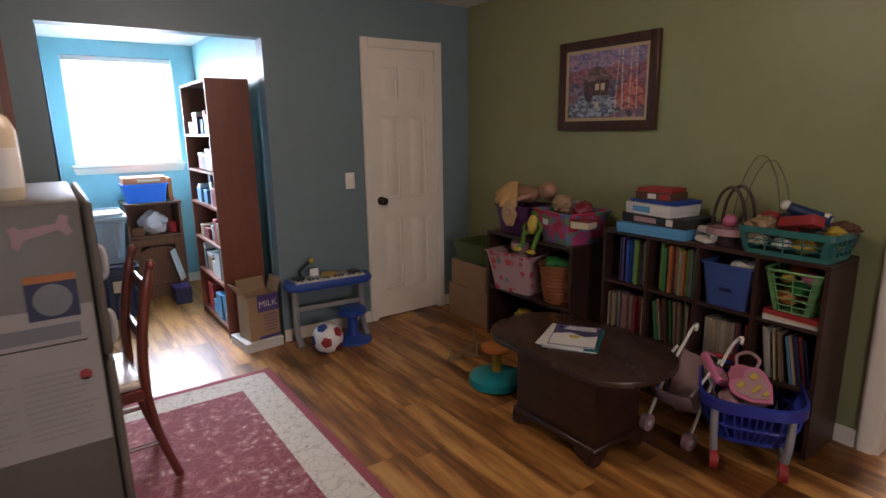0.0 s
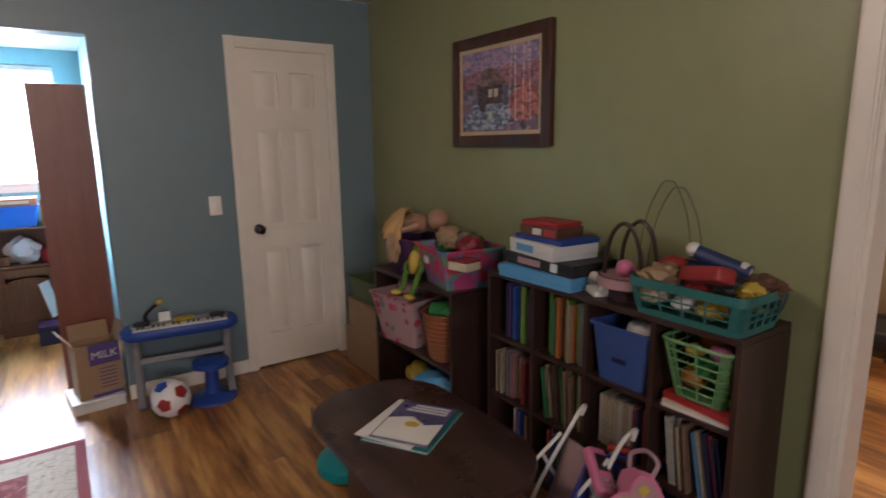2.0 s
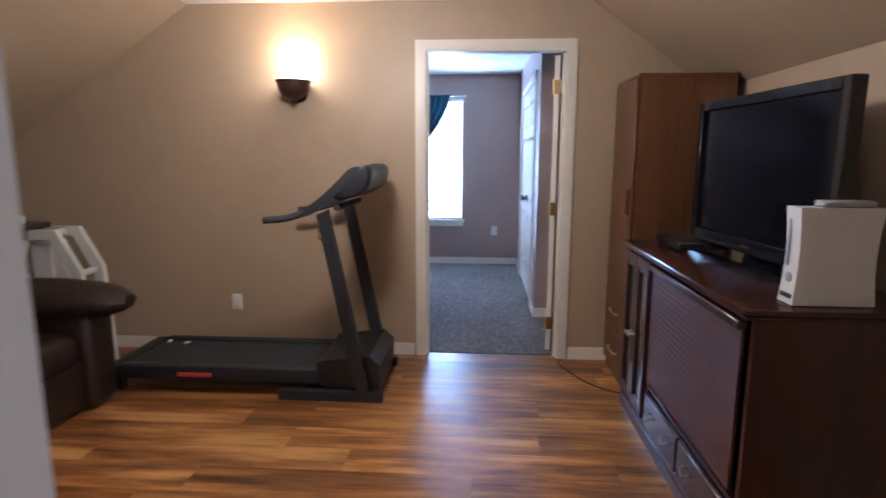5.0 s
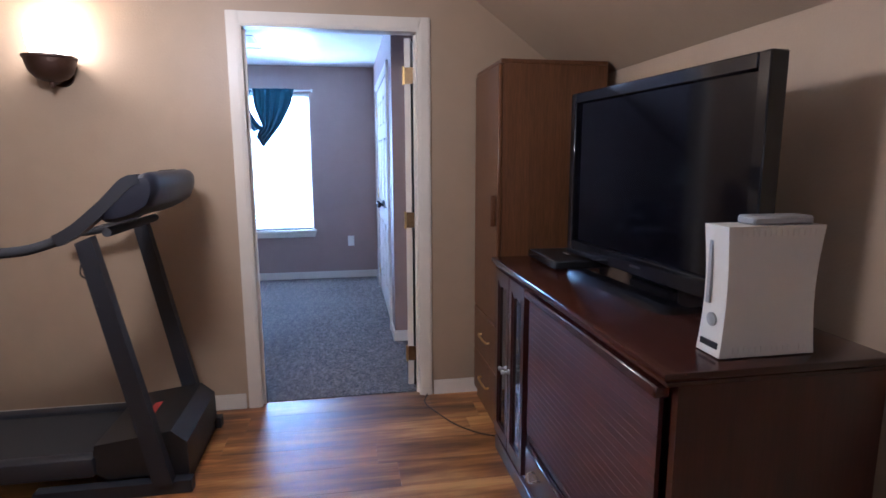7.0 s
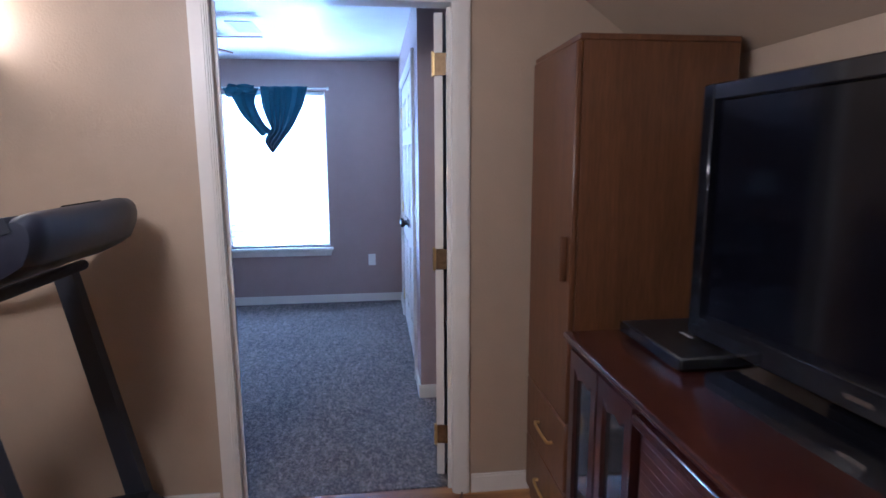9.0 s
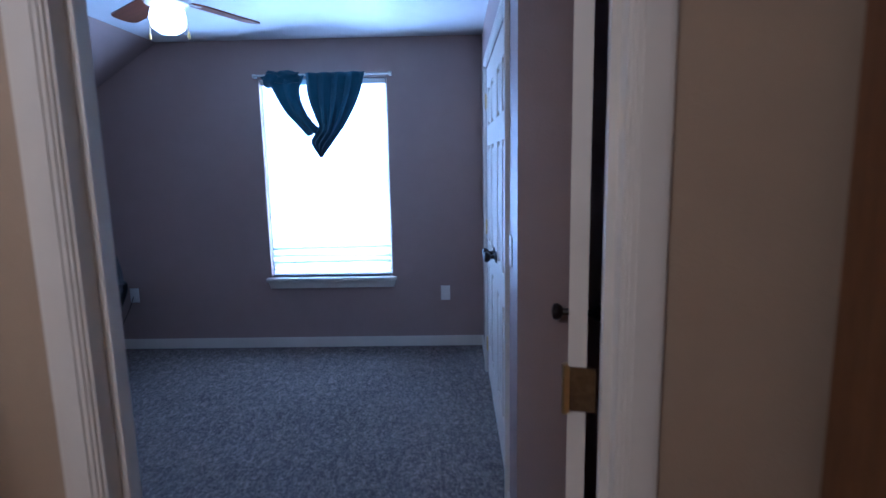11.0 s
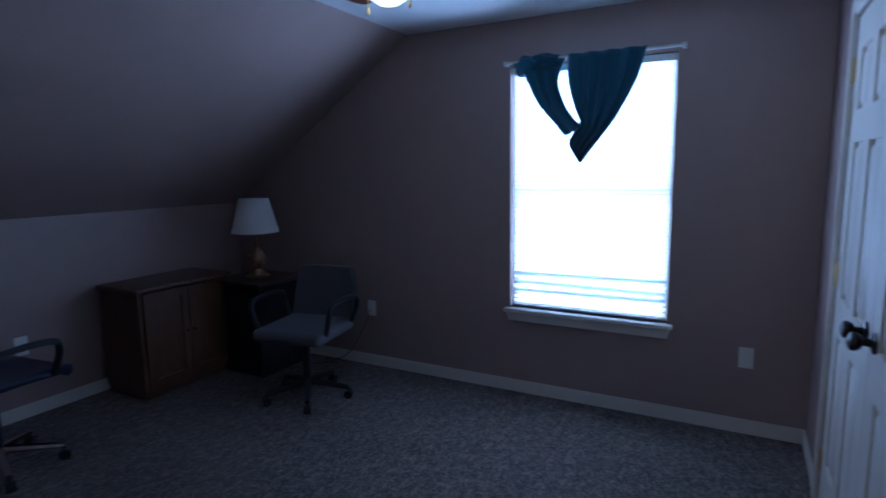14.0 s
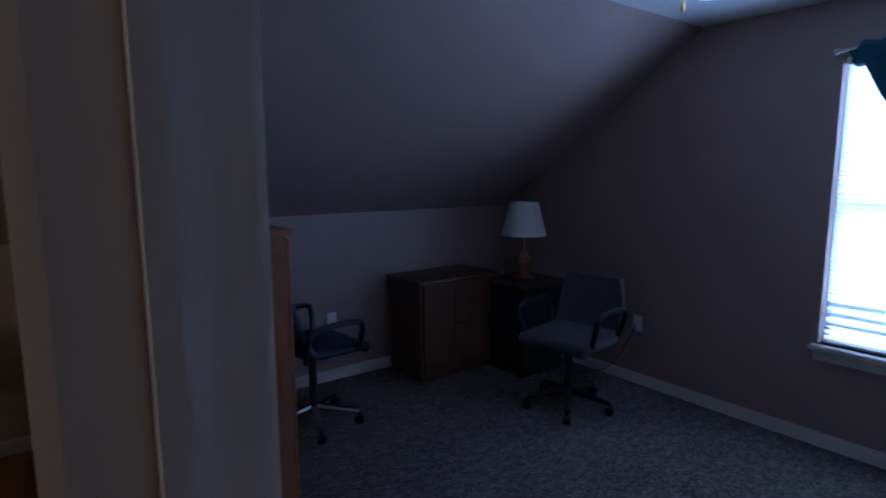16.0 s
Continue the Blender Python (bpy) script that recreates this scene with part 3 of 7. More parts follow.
# ---- television room ----
def stand():
    """Cherry media cabinet, local x along its length, y 0 the front, towards -y the back."""
    W, D, H = 1.40, 0.55, 0.93
    s = thing("media_cabinet", "dark cherry media cabinet with glass doors and shutter", "cabinet", pose(4.19, -0.595, 0))
    for name, b in (("side_panel", (0, -D, 0.07, 0.022, -0.02, H - 0.035)), ("side_panel", (W - 0.022, -D, 0.07, W, -0.02, H - 0.035)), ("back_panel", (0.022, -D, 0.07, W - 0.022, -D + 0.012, H - 0.035)), ("bottom_panel", (0.022, -D + 0.012, 0.07, W - 0.022, -0.02, 0.09)), ("divider", (0.96, -D + 0.012, 0.09, 0.982, -0.02, H - 0.035)), ("shelf", (0.022, -D + 0.012, 0.26, 0.96, -0.02, 0.28))):
        part(name, boxes(b), M_CHERRY, s)
    top = bm_new()
    box(top, -0.012, -D - 0.005, H - 0.02, W + 0.02, 0.022, H, 0.006, 2)
    box(top, -0.006, -D, H - 0.035, W + 0.012, 0.012, H - 0.021, 0.003)
    part("top", top, M_CHERRYX, s, "glossy cherry top with a grooved edge")
    part("plinth", box(bm_new(), 0.01, -D, 0, W - 0.005, 0.0, 0.07, 0.004), M_CHERRY, s)
    for x0 in (0.985, 1.195):
        w = 0.2
        d = bm_new()
        for b in ((x0, -0.018, 0.095, x0 + 0.035, 0.004, H - 0.05), (x0 + w - 0.035, -0.018, 0.095, x0 + w, 0.004, H - 0.05), (x0 + 0.035, -0.018, 0.095, x0 + w - 0.035, 0.004, 0.15), (x0 + 0.035, -0.018, H - 0.1, x0 + w - 0.035, 0.004, H - 0.05)):
            box(d, *b)
        door = part("door", d, M_CHERRY, s)
        part("pane", boxes((x0 + 0.035, -0.012, 0.15, x0 + w - 0.035, -0.008, H - 0.1)), M_SMOKE, door, "dark smoked glass")
        arch = bm_new()
        prism(arch, [(x0 + 0.035, H - 0.1), (x0 + 0.06, H - 0.125), (x0 + w / 2, H - 0.112), (x0 + w - 0.06, H - 0.125), (x0 + w - 0.035, H - 0.1)], -0.016, 0.002, "y")
        part("arch", arch, M_CHERRY, door)
        hx = x0 + (w - 0.018 if x0 < 1.1 else 0.018)
        pull = part("handle", lathe(bm_new(), ((0.011, 0), (0.011, 0.004), (0.005, 0.01), (0.006, 0.02), (0.012, 0.028), (0.008, 0.036)), 12), M_CHROMEGREY, door, "small silver knob")
        pull.matrix_basis = pose(hx, 0.004, 0.47, -90, 0, 0)
    sh = bm_new()
    box(sh, 0.03, -0.02, 0.855, 0.955, 0.018, 0.885, 0.004)
    part("shutter_rail", sh, M_CHERRYX, s)
    for k in range(22):
        z = 0.31 + k * 0.0245
        part("shutter_slat", box(bm_new(), 0.045, -0.016, z, 0.945, -0.004, z + 0.0243, 0.0006), M_SHUTTER, s)
    for x0 in (0.035, 0.50):
        f = part("drawer_front", box(bm_new(), x0, -0.02, 0.095, x0 + 0.44, 0.002, 0.255, 0.005), M_CHERRYX, s)
        for hx in (x0 + 0.11, x0 + 0.33):
            part("handle", tube(bm_new(), curve_pts(((hx - 0.03, 0.002, 0.185), (hx - 0.028, 0.018, 0.178), (hx, 0.022, 0.165), (hx + 0.028, 0.018, 0.178), (hx + 0.03, 0.002, 0.185)), 4), 0.0035, 6), M_OLDBRASS, f, "dull brass bail pull")


M_CHROMEGREY = paint("silver_grey_plastic", (0.30, 0.30, 0.30), 0.4, var=0.05, bump=0.02)
M_SHUTTER = wood("shutter_wood", (0.03, 0.008, 0.0055), (0.068, 0.017, 0.011), "x", 0.5)
M_SMOKE, _t, _b, _N, _L = nodes("smoked_glass")
_b.inputs["Base Color"].default_value = (0.02, 0.018, 0.018, 1)
_b.inputs["Roughness"].default_value = 0.05
_b.inputs["Specular IOR Level"].default_value = 0.8
stand()


def television():
    tv = thing("television", "large flat black television with glossy bezel", "television", pose(4.895, -0.915, 0.93, 0, 0, 4.5))
    W, H, z0 = 1.015, 0.655, 0.05
    fr = bm_new()
    for b in ((-W / 2, -0.03, z0, -W / 2 + 0.04, 0.025, z0 + H), (W / 2 - 0.04, -0.03, z0, W / 2, 0.025, z0 + H), (-W / 2 + 0.04, -0.03, z0, W / 2 - 0.04, 0.025, z0 + 0.06), (-W / 2 + 0.04, -0.03, z0 + H - 0.042, W / 2 - 0.04, 0.025, z0 + H)):
        box(fr, *b, 0.004)
    part("bezel", fr, M_GLOSS, tv, "glossy black bezel")
    part("screen", boxes((-W / 2 + 0.04, -0.02, z0 + 0.06, W / 2 - 0.04, 0.008, z0 + H - 0.042)), M_SCREEN, tv, "dark blank screen")
    part("back_cover", box(bm_new(), -W / 2 + 0.10, -0.085, z0 + 0.08, W / 2 - 0.10, -0.031, z0 + H - 0.08, 0.02, 2), M_BLACK, tv)
    part("neck", box(bm_new(), -0.12, -0.07, 0.02, 0.12, -0.03, z0 + 0.08, 0.01), M_BLACK, tv)
    part("foot", prism(bm_new(), rounded(0.62, 0.27, 0.04), 0.0, 0.02), M_GLOSS, tv, "glossy black foot")
    part("badge", boxes((-0.03, 0.025, z0 + 0.024, 0.03, 0.0265, z0 + 0.034)), M_CHROME, tv, "small silver badge")


M_SCREEN = paint("dark_screen", (0.003, 0.003, 0.005), 0.08, var=0.1, bump=0, rvar=0.02)
M_SCREEN.node_tree.nodes["Principled BSDF"].inputs["Specular IOR Level"].default_value = 0.3
television()


def console():
    c = thing("game_console", "white game console standing upright beside the television", "game console", pose(4.27, -0.855, 0.93))
    H, D, w = 0.305, 0.242, 0.083
    b = bm_new()
    n = 8
    rows = []
    for k in range(n + 1):
        z = 0.004 + (H - 0.008) * k / n
        waist = 0.010 * math.sin(math.pi * k / n)
        rows.append([b.verts.new(p) for p in ((-w / 2 + waist * 0.3, D / 2 - waist, z), (w / 2 - waist * 0.3, D / 2 - waist, z), (w / 2 - waist * 0.3, -D / 2 + waist, z), (-w / 2 + waist * 0.3, -D / 2 + waist, z))])
    ring_faces(b, rows)
    part("shell", b, M_WHITE, c)
    part("drive_slot", boxes((0.012, D / 2 - 0.008, 0.12, 0.022, D / 2 - 0.002, 0.265)), M_CHROMEGREY, c, "grey disc tray")
    part("power_button", lathe(bm_new(), ((0.016, 0), (0.016, 0.004), (0.01, 0.005)), 16), M_CHROMEGREY, c).matrix_basis = pose(0.0, D / 2 - 0.007, 0.085, -90, 0, 0)
    part("port_door", boxes((-0.03, D / 2 - 0.006, 0.022, 0.028, D / 2 + 0.001, 0.036)), M_BLACK, c, "dark port slot")
    part("hard_drive", box(bm_new(), -0.03, -D / 2 + 0.02, H - 0.004, 0.03, D / 2 - 0.07, H + 0.016, 0.005), M_CHROMEGREY, c, "grey clip-on drive")
    for z in (0.012, H - 0.026):
        g = bm_new()
        for k in range(14):
            box(g, -w / 2 - 0.001, -0.1 + k * 0.014, z, -w / 2 + 0.004, -0.094 + k * 0.014, z + 0.016)
        part("vent", g, M_WHITE, c)


console()
pl = thing("disc_player", "slim black disc player on the cabinet top", "disc player", pose(5.41, -0.865, 0.93))
part("case", box(bm_new(), -0.165, -0.12, 0.005, 0.165, 0.12, 0.037, 0.004), M_BLACK, pl)
part("front_panel", box(bm_new(), -0.165, 0.121, 0.006, 0.165, 0.126, 0.035, 0.001), M_GLOSS, pl)
part("badge", boxes((-0.02, 0.0, 0.0372, 0.03, 0.012, 0.0385)), M_CHROMEGREY, pl)


def tall_cabinet():
    c = thing("tall_cabinet", "tall oak cabinet with a door above two drawers", "cabinet", pose(5.72, -1.16, 0))
    W, D, H = 0.47, 0.51, 1.826
    part("plinth", boxes((0, 0, 0, W, D, 0.06)), M_OAK, c)
    for x in (0, W - 0.018):
        part("side_panel", boxes((x, 0, 0.06, x + 0.018, D, H - 0.02)), M_OAK, c)
    part("back_panel", boxes((0.018, 0, 0.06, W - 0.018, 0.012, H - 0.02)), M_OAK, c)
    part("shelf", boxes((0.018, 0.012, 0.54, W - 0.018, D, 0.558)), M_OAK, c)
    part("top", box(bm_new(), -0.004, 0, H - 0.02, W + 0.004, D + 0.012, H, 0.003), M_OAK, c)
    d = part("door", box(bm_new(), 0.004, D, 0.56, W - 0.004, D + 0.02, H - 0.022, 0.004), M_OAK, c)
    part("handle", box(bm_new(), 0.03, D + 0.02, 1.05, 0.045, D + 0.045, 1.2, 0.005, 2), M_OAK, d, "wooden bar handle")
    for z0, z1 in ((0.065, 0.30), (0.305, 0.553)):
        f = part("drawer_front", box(bm_new(), 0.004, D, z0, W - 0.004, D + 0.02, z1, 0.004), M_OAK, c)
        part("handle", tube(bm_new(), curve_pts(((0.13, D + 0.02, (z0 + z1) / 2), (0.14, D + 0.04, (z0 + z1) / 2), (0.28, D + 0.04, (z0 + z1) / 2), (0.29, D + 0.02, (z0 + z1) / 2)), 4), 0.006, 8), M_BRASS, f, "brass pull")


tall_cabinet()


def treadmill():
    """Local x across, y from front (0) to rear, z up."""
    t = thing("treadmill", "dark grey folding treadmill with black belt and console", "treadmill", pose(5.45, 0.73, 0))
    W = 0.62
    part("base_frame", boxes((0.0, 0.02, 0.0, 0.05, 0.62, 0.055), (W - 0.05, 0.02, 0.0, W, 0.62, 0.055), (0.05, 0.05, 0.0, W - 0.05, 0.11, 0.05)), M_GREYMETAL, t)
    hood = bm_new()
    prism(hood, ((0.04, 0.06), (0.04, 0.20), (0.10, 0.255), (0.40, 0.215), (0.42, 0.10), (0.36, 0.06)), 0.052, W - 0.052, "x")
    part("motor_hood", hood, M_BLACK, t, "black motor hood with red writing strip")
    strip = part("hood_badge", boxes((-0.09, -0.018, 0, 0.09, 0.018, 0.001)), M_RED, t, "red lettering bar")
    strip.matrix_basis = pose(W / 2, 0.25, 0.2375, -7.6, 0, 0)
    deck = bm_new()
    box(deck, 0.06, 0.42, 0.10, W - 0.06, 1.56, 0.145, 0.006)
    part("deck", deck, M_BLACK, t)
    part("belt", box(bm_new(), 0.10, 0.40, 0.140, W - 0.10, 1.58, 0.156, 0.006), M_BELT, t, "black ribbed running belt")
    for x0, x1 in ((0.03, 0.098), (W - 0.098, W - 0.03)):
        part("side_rail", box(bm_new(), x0, 0.40, 0.085, x1, 1.57, 0.172, 0.012, 2), M_GREYMETAL, t)
    part("rail_label", boxes((0.0255, 1.02, 0.112, 0.0295, 1.22, 0.136)), M_RED, t, "red warning strip")
    part("rear_roller", box(bm_new(), 0.035, 1.571, 0.07, W - 0.035, 1.66, 0.165, 0.02, 2), M_BLACK, t)
    for x in (0.06, W - 0.11):
        part("rear_foot", box(bm_new(), x, 1.58, 0.0, x + 0.05, 1.63, 0.075, 0.006), M_BLACK, t)
    for x in (-0.012, W - 0.038):
        up = bm_new()
        prism(up, ((0.09, 0.05), (0.165, 0.05), (0.36, 1.065), (0.302, 1.09)), x, x + 0.05, "x")
        part("upright", up, M_GREYMETAL, t)
    for x in (0.013, W - 0.013):
        line = curve_pts(((x, 0.66, 1.03), (x, 0.52, 1.045), (x, 0.38, 1.10), (x, 0.25, 1.205), (x, 0.165, 1.29), (x, 0.12, 1.312)), 6)
        n = len(line)
        part("handrail", tube(bm_new(), line[:n // 3 + 2], 0.02, 10), M_FOAM, t)
        arm = bm_new()
        low, high = [], []
        for k in range(n // 3, n):
            d = (line[min(k + 1, n - 1)] - line[k - 1]).normalized()
            up = Vector((0, d.z, -d.y))
            high.append(line[k] + up * (0.022 - 0.012 * max(0, k - n * 0.75) / (n * 0.25)))
            low.append(line[k] - up * 0.024)
        prism(arm, [(q.y, q.z) for q in high] + [(q.y, q.z) for q in reversed(low)], x - 0.028, x + 0.028, "x")
        part("console_arm", arm, M_GREYMETAL, t)
    con = bm_new()
    outline = curve_pts([Vector((0, y, z)) for y, z in ((0.085, 1.20), (0.062, 1.255), (0.062, 1.305), (0.09, 1.33), (0.13, 1.315), (0.19, 1.262), (0.27, 1.195), (0.275, 1.155), (0.24, 1.135), (0.15, 1.16), (0.088, 1.197))], 3)
    rings = []
    for x, s in ((-0.012, 0.55), (-0.008, 0.8), (0.01, 0.95), (0.05, 1.0), (0.40, 1.0), (0.50, 1.03), (0.57, 0.97), (0.605, 0.82), (0.624, 0.58), (0.632, 0.28)):
        rings.append([con.verts.new((x, 0.15 + (q.y - 0.15) * s, 1.235 + (q.z - 1.235) * s)) for q in outline])
    ring_faces(con, rings)
    part("console", con, M_CONSOLE, t, "dark blue-black display console")
    disp = part("display", boxes((-0.11, -0.05, 0, 0.11, 0.05, 0.002)), M_SCREEN, t)
    disp.matrix_basis = pose(W / 2, 0.14, 1.299, -41, 0, 0)
    part("crossbar", tube(bm_new(), ((0.03, 0.26, 1.10), (W - 0.03, 0.26, 1.10)), 0.018), M_FOAM, t)
    part("cord", tube(bm_new(), curve_pts(((0.02, 0.33, 1.05), (-0.012, 0.35, 0.95), (0.03, 0.32, 0.9), (-0.014, 0.30, 0.82)), 5), 0.003, 6), M_BLACK, t)


M_GREYMETAL = paint("dark_grey_metal", (0.024, 0.026, 0.033), 0.45, 0.2, var=0.15, bump=0.06)
M_RED = paint("red_print", (0.55, 0.06, 0.04), 0.5, var=0.08, bump=0)
M_BELT = paint("belt_rubber", (0.02, 0.02, 0.021), 0.7, var=0.2, bump=0.4, bscale=160)
M_FOAM = paint("black_foam", (0.035, 0.036, 0.04), 0.8, var=0.15, bump=0.2)
M_CONSOLE = paint("console_plastic", (0.010, 0.012, 0.022), 0.42, var=0.15, bump=0.03)
treadmill()


def recliner():
    """Local y towards the back, x across, front at y 0."""
    s = thing("leather_sofa", "dark brown leather sofa with padded arms", "sofa", pose(3.71, 2.26, 0))
    W, D = 1.74, 0.95
    part("base", box(bm_new(), 0.06, 0.06, 0.03, W - 0.02, D, 0.30, 0.03, 3), M_LEATHER, s)
    for x0 in (0.0, W - 0.26):
        a = bm_new()
        box(a, x0 + 0.02, 0.0, 0.02, x0 + 0.24, D - 0.02, 0.55, 0.05, 3)
        part("arm_body", a, M_LEATHER, s)
        pad = bm_new()
        ball(pad, (x0 + 0.14, 0.34, 0.60), 1.0, (0.19, 0.52, 0.115), 3, 0.08, x0)
        part("arm_pad", pad, M_LEATHER, s, "puffy arm pad")
    for k in range(2):
        x0 = 0.27 + k * 0.61
        part("seat_cushion", box(bm_new(), x0, 0.02, 0.28, x0 + 0.595, 0.66, 0.47, 0.07, 4), M_LEATHER, s)
        b = bm_new()
        box(b, x0, 0.62, 0.42, x0 + 0.595, 0.92, 1.0, 0.1, 4)
        part("back_cushion", b, M_LEATHER, s)


M_LEATHER = paint("dark_leather", (0.022, 0.012, 0.009), 0.38, var=0.3, scale=5, bump=0.35, bscale=55)
recliner()


def white_heater():
    h = thing("white_plastic_rack", "white plastic folding rack standing by the sofa", "rack", pose(5.85, 2.90, 0))
    for x in (-0.10, 0.10):
        bm = bm_new()
        prism(bm, ((-0.26, 0.0), (-0.20, 0.0), (-0.17, 0.62), (-0.05, 0.86), (0.10, 0.86), (0.20, 0.62), (0.22, 0.0), (0.28, 0.0), (0.26, 0.66), (0.13, 0.92), (-0.09, 0.92), (-0.23, 0.66)), x - 0.02, x + 0.02, "x")
        part("side_frame", bm, M_WHITE, h)
    for y, z in ((-0.20, 0.45), (-0.18, 0.64), (0.0, 0.89), (0.22, 0.60), (0.23, 0.3)):
        part("rung", box(bm_new(), -0.08, y - 0.018, z - 0.018, 0.08, y + 0.018, z + 0.018, 0.005), M_WHITE, h)
    part("panel", box(bm_new(), -0.078, -0.02, 0.46, 0.078, 0.12, 0.84, 0.01), M_WHITE, h)


white_heater()


def plant_stand():
    """Dark wooden stand behind the sofa arm, with a white box on it."""
    t = thing("wooden_stand", "dark wooden stand with a shelf behind the sofa", "stand", pose(5.70, 3.16, 0))
    part("top", box(bm_new(), -0.2, -0.2, 0.92, 0.2, 0.2, 0.955, 0.008, 2), M_ESPRESSO, t)
    part("apron", box(bm_new(), -0.17, -0.17, 0.86, 0.17, 0.17, 0.919, 0.004), M_ESPRESSO, t)
    part("shelf", box(bm_new(), -0.15, -0.15, 0.45, 0.15, 0.15, 0.47, 0.004), M_ESPRESSO, t)
    for x in (-0.15, 0.15):
        for y in (-0.15, 0.15):
            part("leg", tube(bm_new(), curve_pts(((x, y, 0.86), (x * 1.12, y * 1.12, 0.70), (x * 0.95, y * 0.95, 0.35), (x * 1.12, y * 1.12, 0.0)), 5), [0.026] * 6 + [0.02] * 5 + [0.015] * 5, 8), M_ESPRESSO, t)
    w = thing("white_box", "flat white box lying on the wooden stand", "box", pose(5.66, 3.13, 0.955, 0, 0, 12))
    part("box", box(bm_new(), -0.12, -0.11, 0, 0.12, 0.11, 0.03, 0.003), M_WHITE, w)
    part("lid", box(bm_new(), -0.123, -0.113, 0.03, 0.123, 0.113, 0.045, 0.003), M_WHITE, w)


plant_stand()


def ceiling_fan(m, blade_mat, label, arms, glass):
    f = thing("ceiling_fan", label, "ceiling fan", m)
    part("canopy", lathe(bm_new(), ((0.07, 0.06 if arms else 0), (0.075, 0.03 if arms else -0.02), (0.05, -0.05), (0.02, -0.055))), M_FANBODY, f)
    part("motor", lathe(bm_new(), ((0.04, -0.04), (0.11, -0.06), (0.12, -0.10), (0.10, -0.14), (0.05, -0.155))), M_FANBODY, f)
    for k in range(5):
        a = 72 * k + (20 if arms else 49)
        b = part("blade", prism(bm_new(), [(0.37 + x, y) for x, y in rounded(0.46, 0.13, 0.05)], -0.004, 0.004), blade_mat, f)
        b.matrix_basis = pose(0, 0, -0.105, 0, 0, a) @ pose(0, 0, 0, 10, 0, 0)
        iron = part("blade_iron", box(bm_new(), 0.09, -0.018, -0.006, 0.2, 0.018, -0.001, 0.001), M_FANBODY, b)
    if arms:
        for k in range(4):
            a = math.radians(90 * k + 25)
            c, s = math.cos(a), math.sin(a)
            part("lamp_arm", tube(bm_new(), curve_pts(((0.03 * c, 0.03 * s, -0.16), (0.09 * c, 0.09 * s, -0.17), (0.13 * c, 0.13 * s, -0.15)), 4), 0.009, 8), M_FANBODY, f)
            sh = bm_new()
            lathe(sh, ((0.02, 0.0), (0.035, -0.02), (0.055, -0.07), (0.06, -0.09), (0.056, -0.09), (0.02, -0.01)), 16)
            g = part("glass_shade", sh, glass, f, "frosted glass shade")
            g.matrix_basis = pose(0.14 * c, 0.14 * s, -0.15)
            g.visible_shadow = False
    else:
        g = part("globe", lathe(bm_new(), ((0.045, -0.150), (0.075, -0.165), (0.086, -0.205), (0.075, -0.25), (0.04, -0.275), (0.01, -0.28))), glass, f, "lit frosted globe")
        g.visible_shadow = False
        for s in (-1, 1):
            ch = part("pull_chain", tube(bm_new(), ((0.0, s * 0.085, -0.155), (0.0, s * 0.095, -0.27)), 0.0018, 5), M_BRASS, f)
            part("chain_end", lathe(bm_new(), ((0.002, 0.0), (0.006, -0.01), (0.007, -0.03), (0.002, -0.036)), 10, (0, s * 0.095, -0.268)), M_BRASS, ch)
    return f


M_FANBODY = paint("white_enamel", (0.7, 0.68, 0.64), 0.35, var=0.05, bump=0)
M_FANBLADE = wood("fan_blade", (0.12, 0.04, 0.018), (0.20, 0.075, 0.034), "x", 0.4)
M_SHADE_LIT = glow("lit_warm_glass", (1.0, 0.82, 0.58), 26)
M_GLOBE_LIT = glow("lit_cool_glass", (0.95, 0.98, 1.0), 9)
ceiling_fan(pose(4.67, 0.84, CT - 0.06), M_FANBODY, "white ceiling fan with four lit glass shades", True, M_SHADE_LIT)
ceiling_fan(pose(8.15, 1.32, CB), M_FANBLADE, "ceiling fan with wooden blades and lit globe", False, M_GLOBE_LIT)

sc = thing("wall_sconce", "brown metal wall sconce with lit glass bowl", "wall lamp", pose(XT1, 1.42, 1.815))
dish = bm_new()
lathe(dish, ((0.012, -0.078), (0.035, -0.075), (0.065, -0.062), (0.09, -0.035), (0.102, 0.0), (0.106, 0.022), (0.112, 0.026), (0.112, 0.036), (0.098, 0.036), (0.085, 0.0), (0.02, -0.04)), 28, (-0.10, 0, 0))
part("dish", dish, M_SCONCE := paint("sconce_brown", (0.06, 0.03, 0.018), 0.45, 0.4, var=0.2), sc)
part("back_plate", prism(bm_new(), [(y, z - 0.01) for y, z in rounded(0.11, 0.16, 0.05)], -0.012, 0.0, "x"), M_SCONCE, sc)
part("arm", tube(bm_new(), curve_pts(((-0.008, 0, -0.05), (-0.04, 0, -0.07), (-0.08, 0, -0.075)), 4), 0.011, 8), M_SCONCE, sc)
part("finial", ball(bm_new(), (-0.10, 0, -0.088), 0.014, (1, 1, 1.3), 2), M_SCONCE, sc)
gl = bm_new()
lathe(gl, ((0.05, 0.02), (0.075, 0.05), (0.088, 0.10), (0.092, 0.15), (0.088, 0.15), (0.07, 0.06), (0.02, 0.03)), 20, (-0.10, 0, 0))
part("glass_bowl", gl, glow("sconce_glass", (1.0, 0.8, 0.52), 10), sc, "lit frosted glass").visible_shadow = False

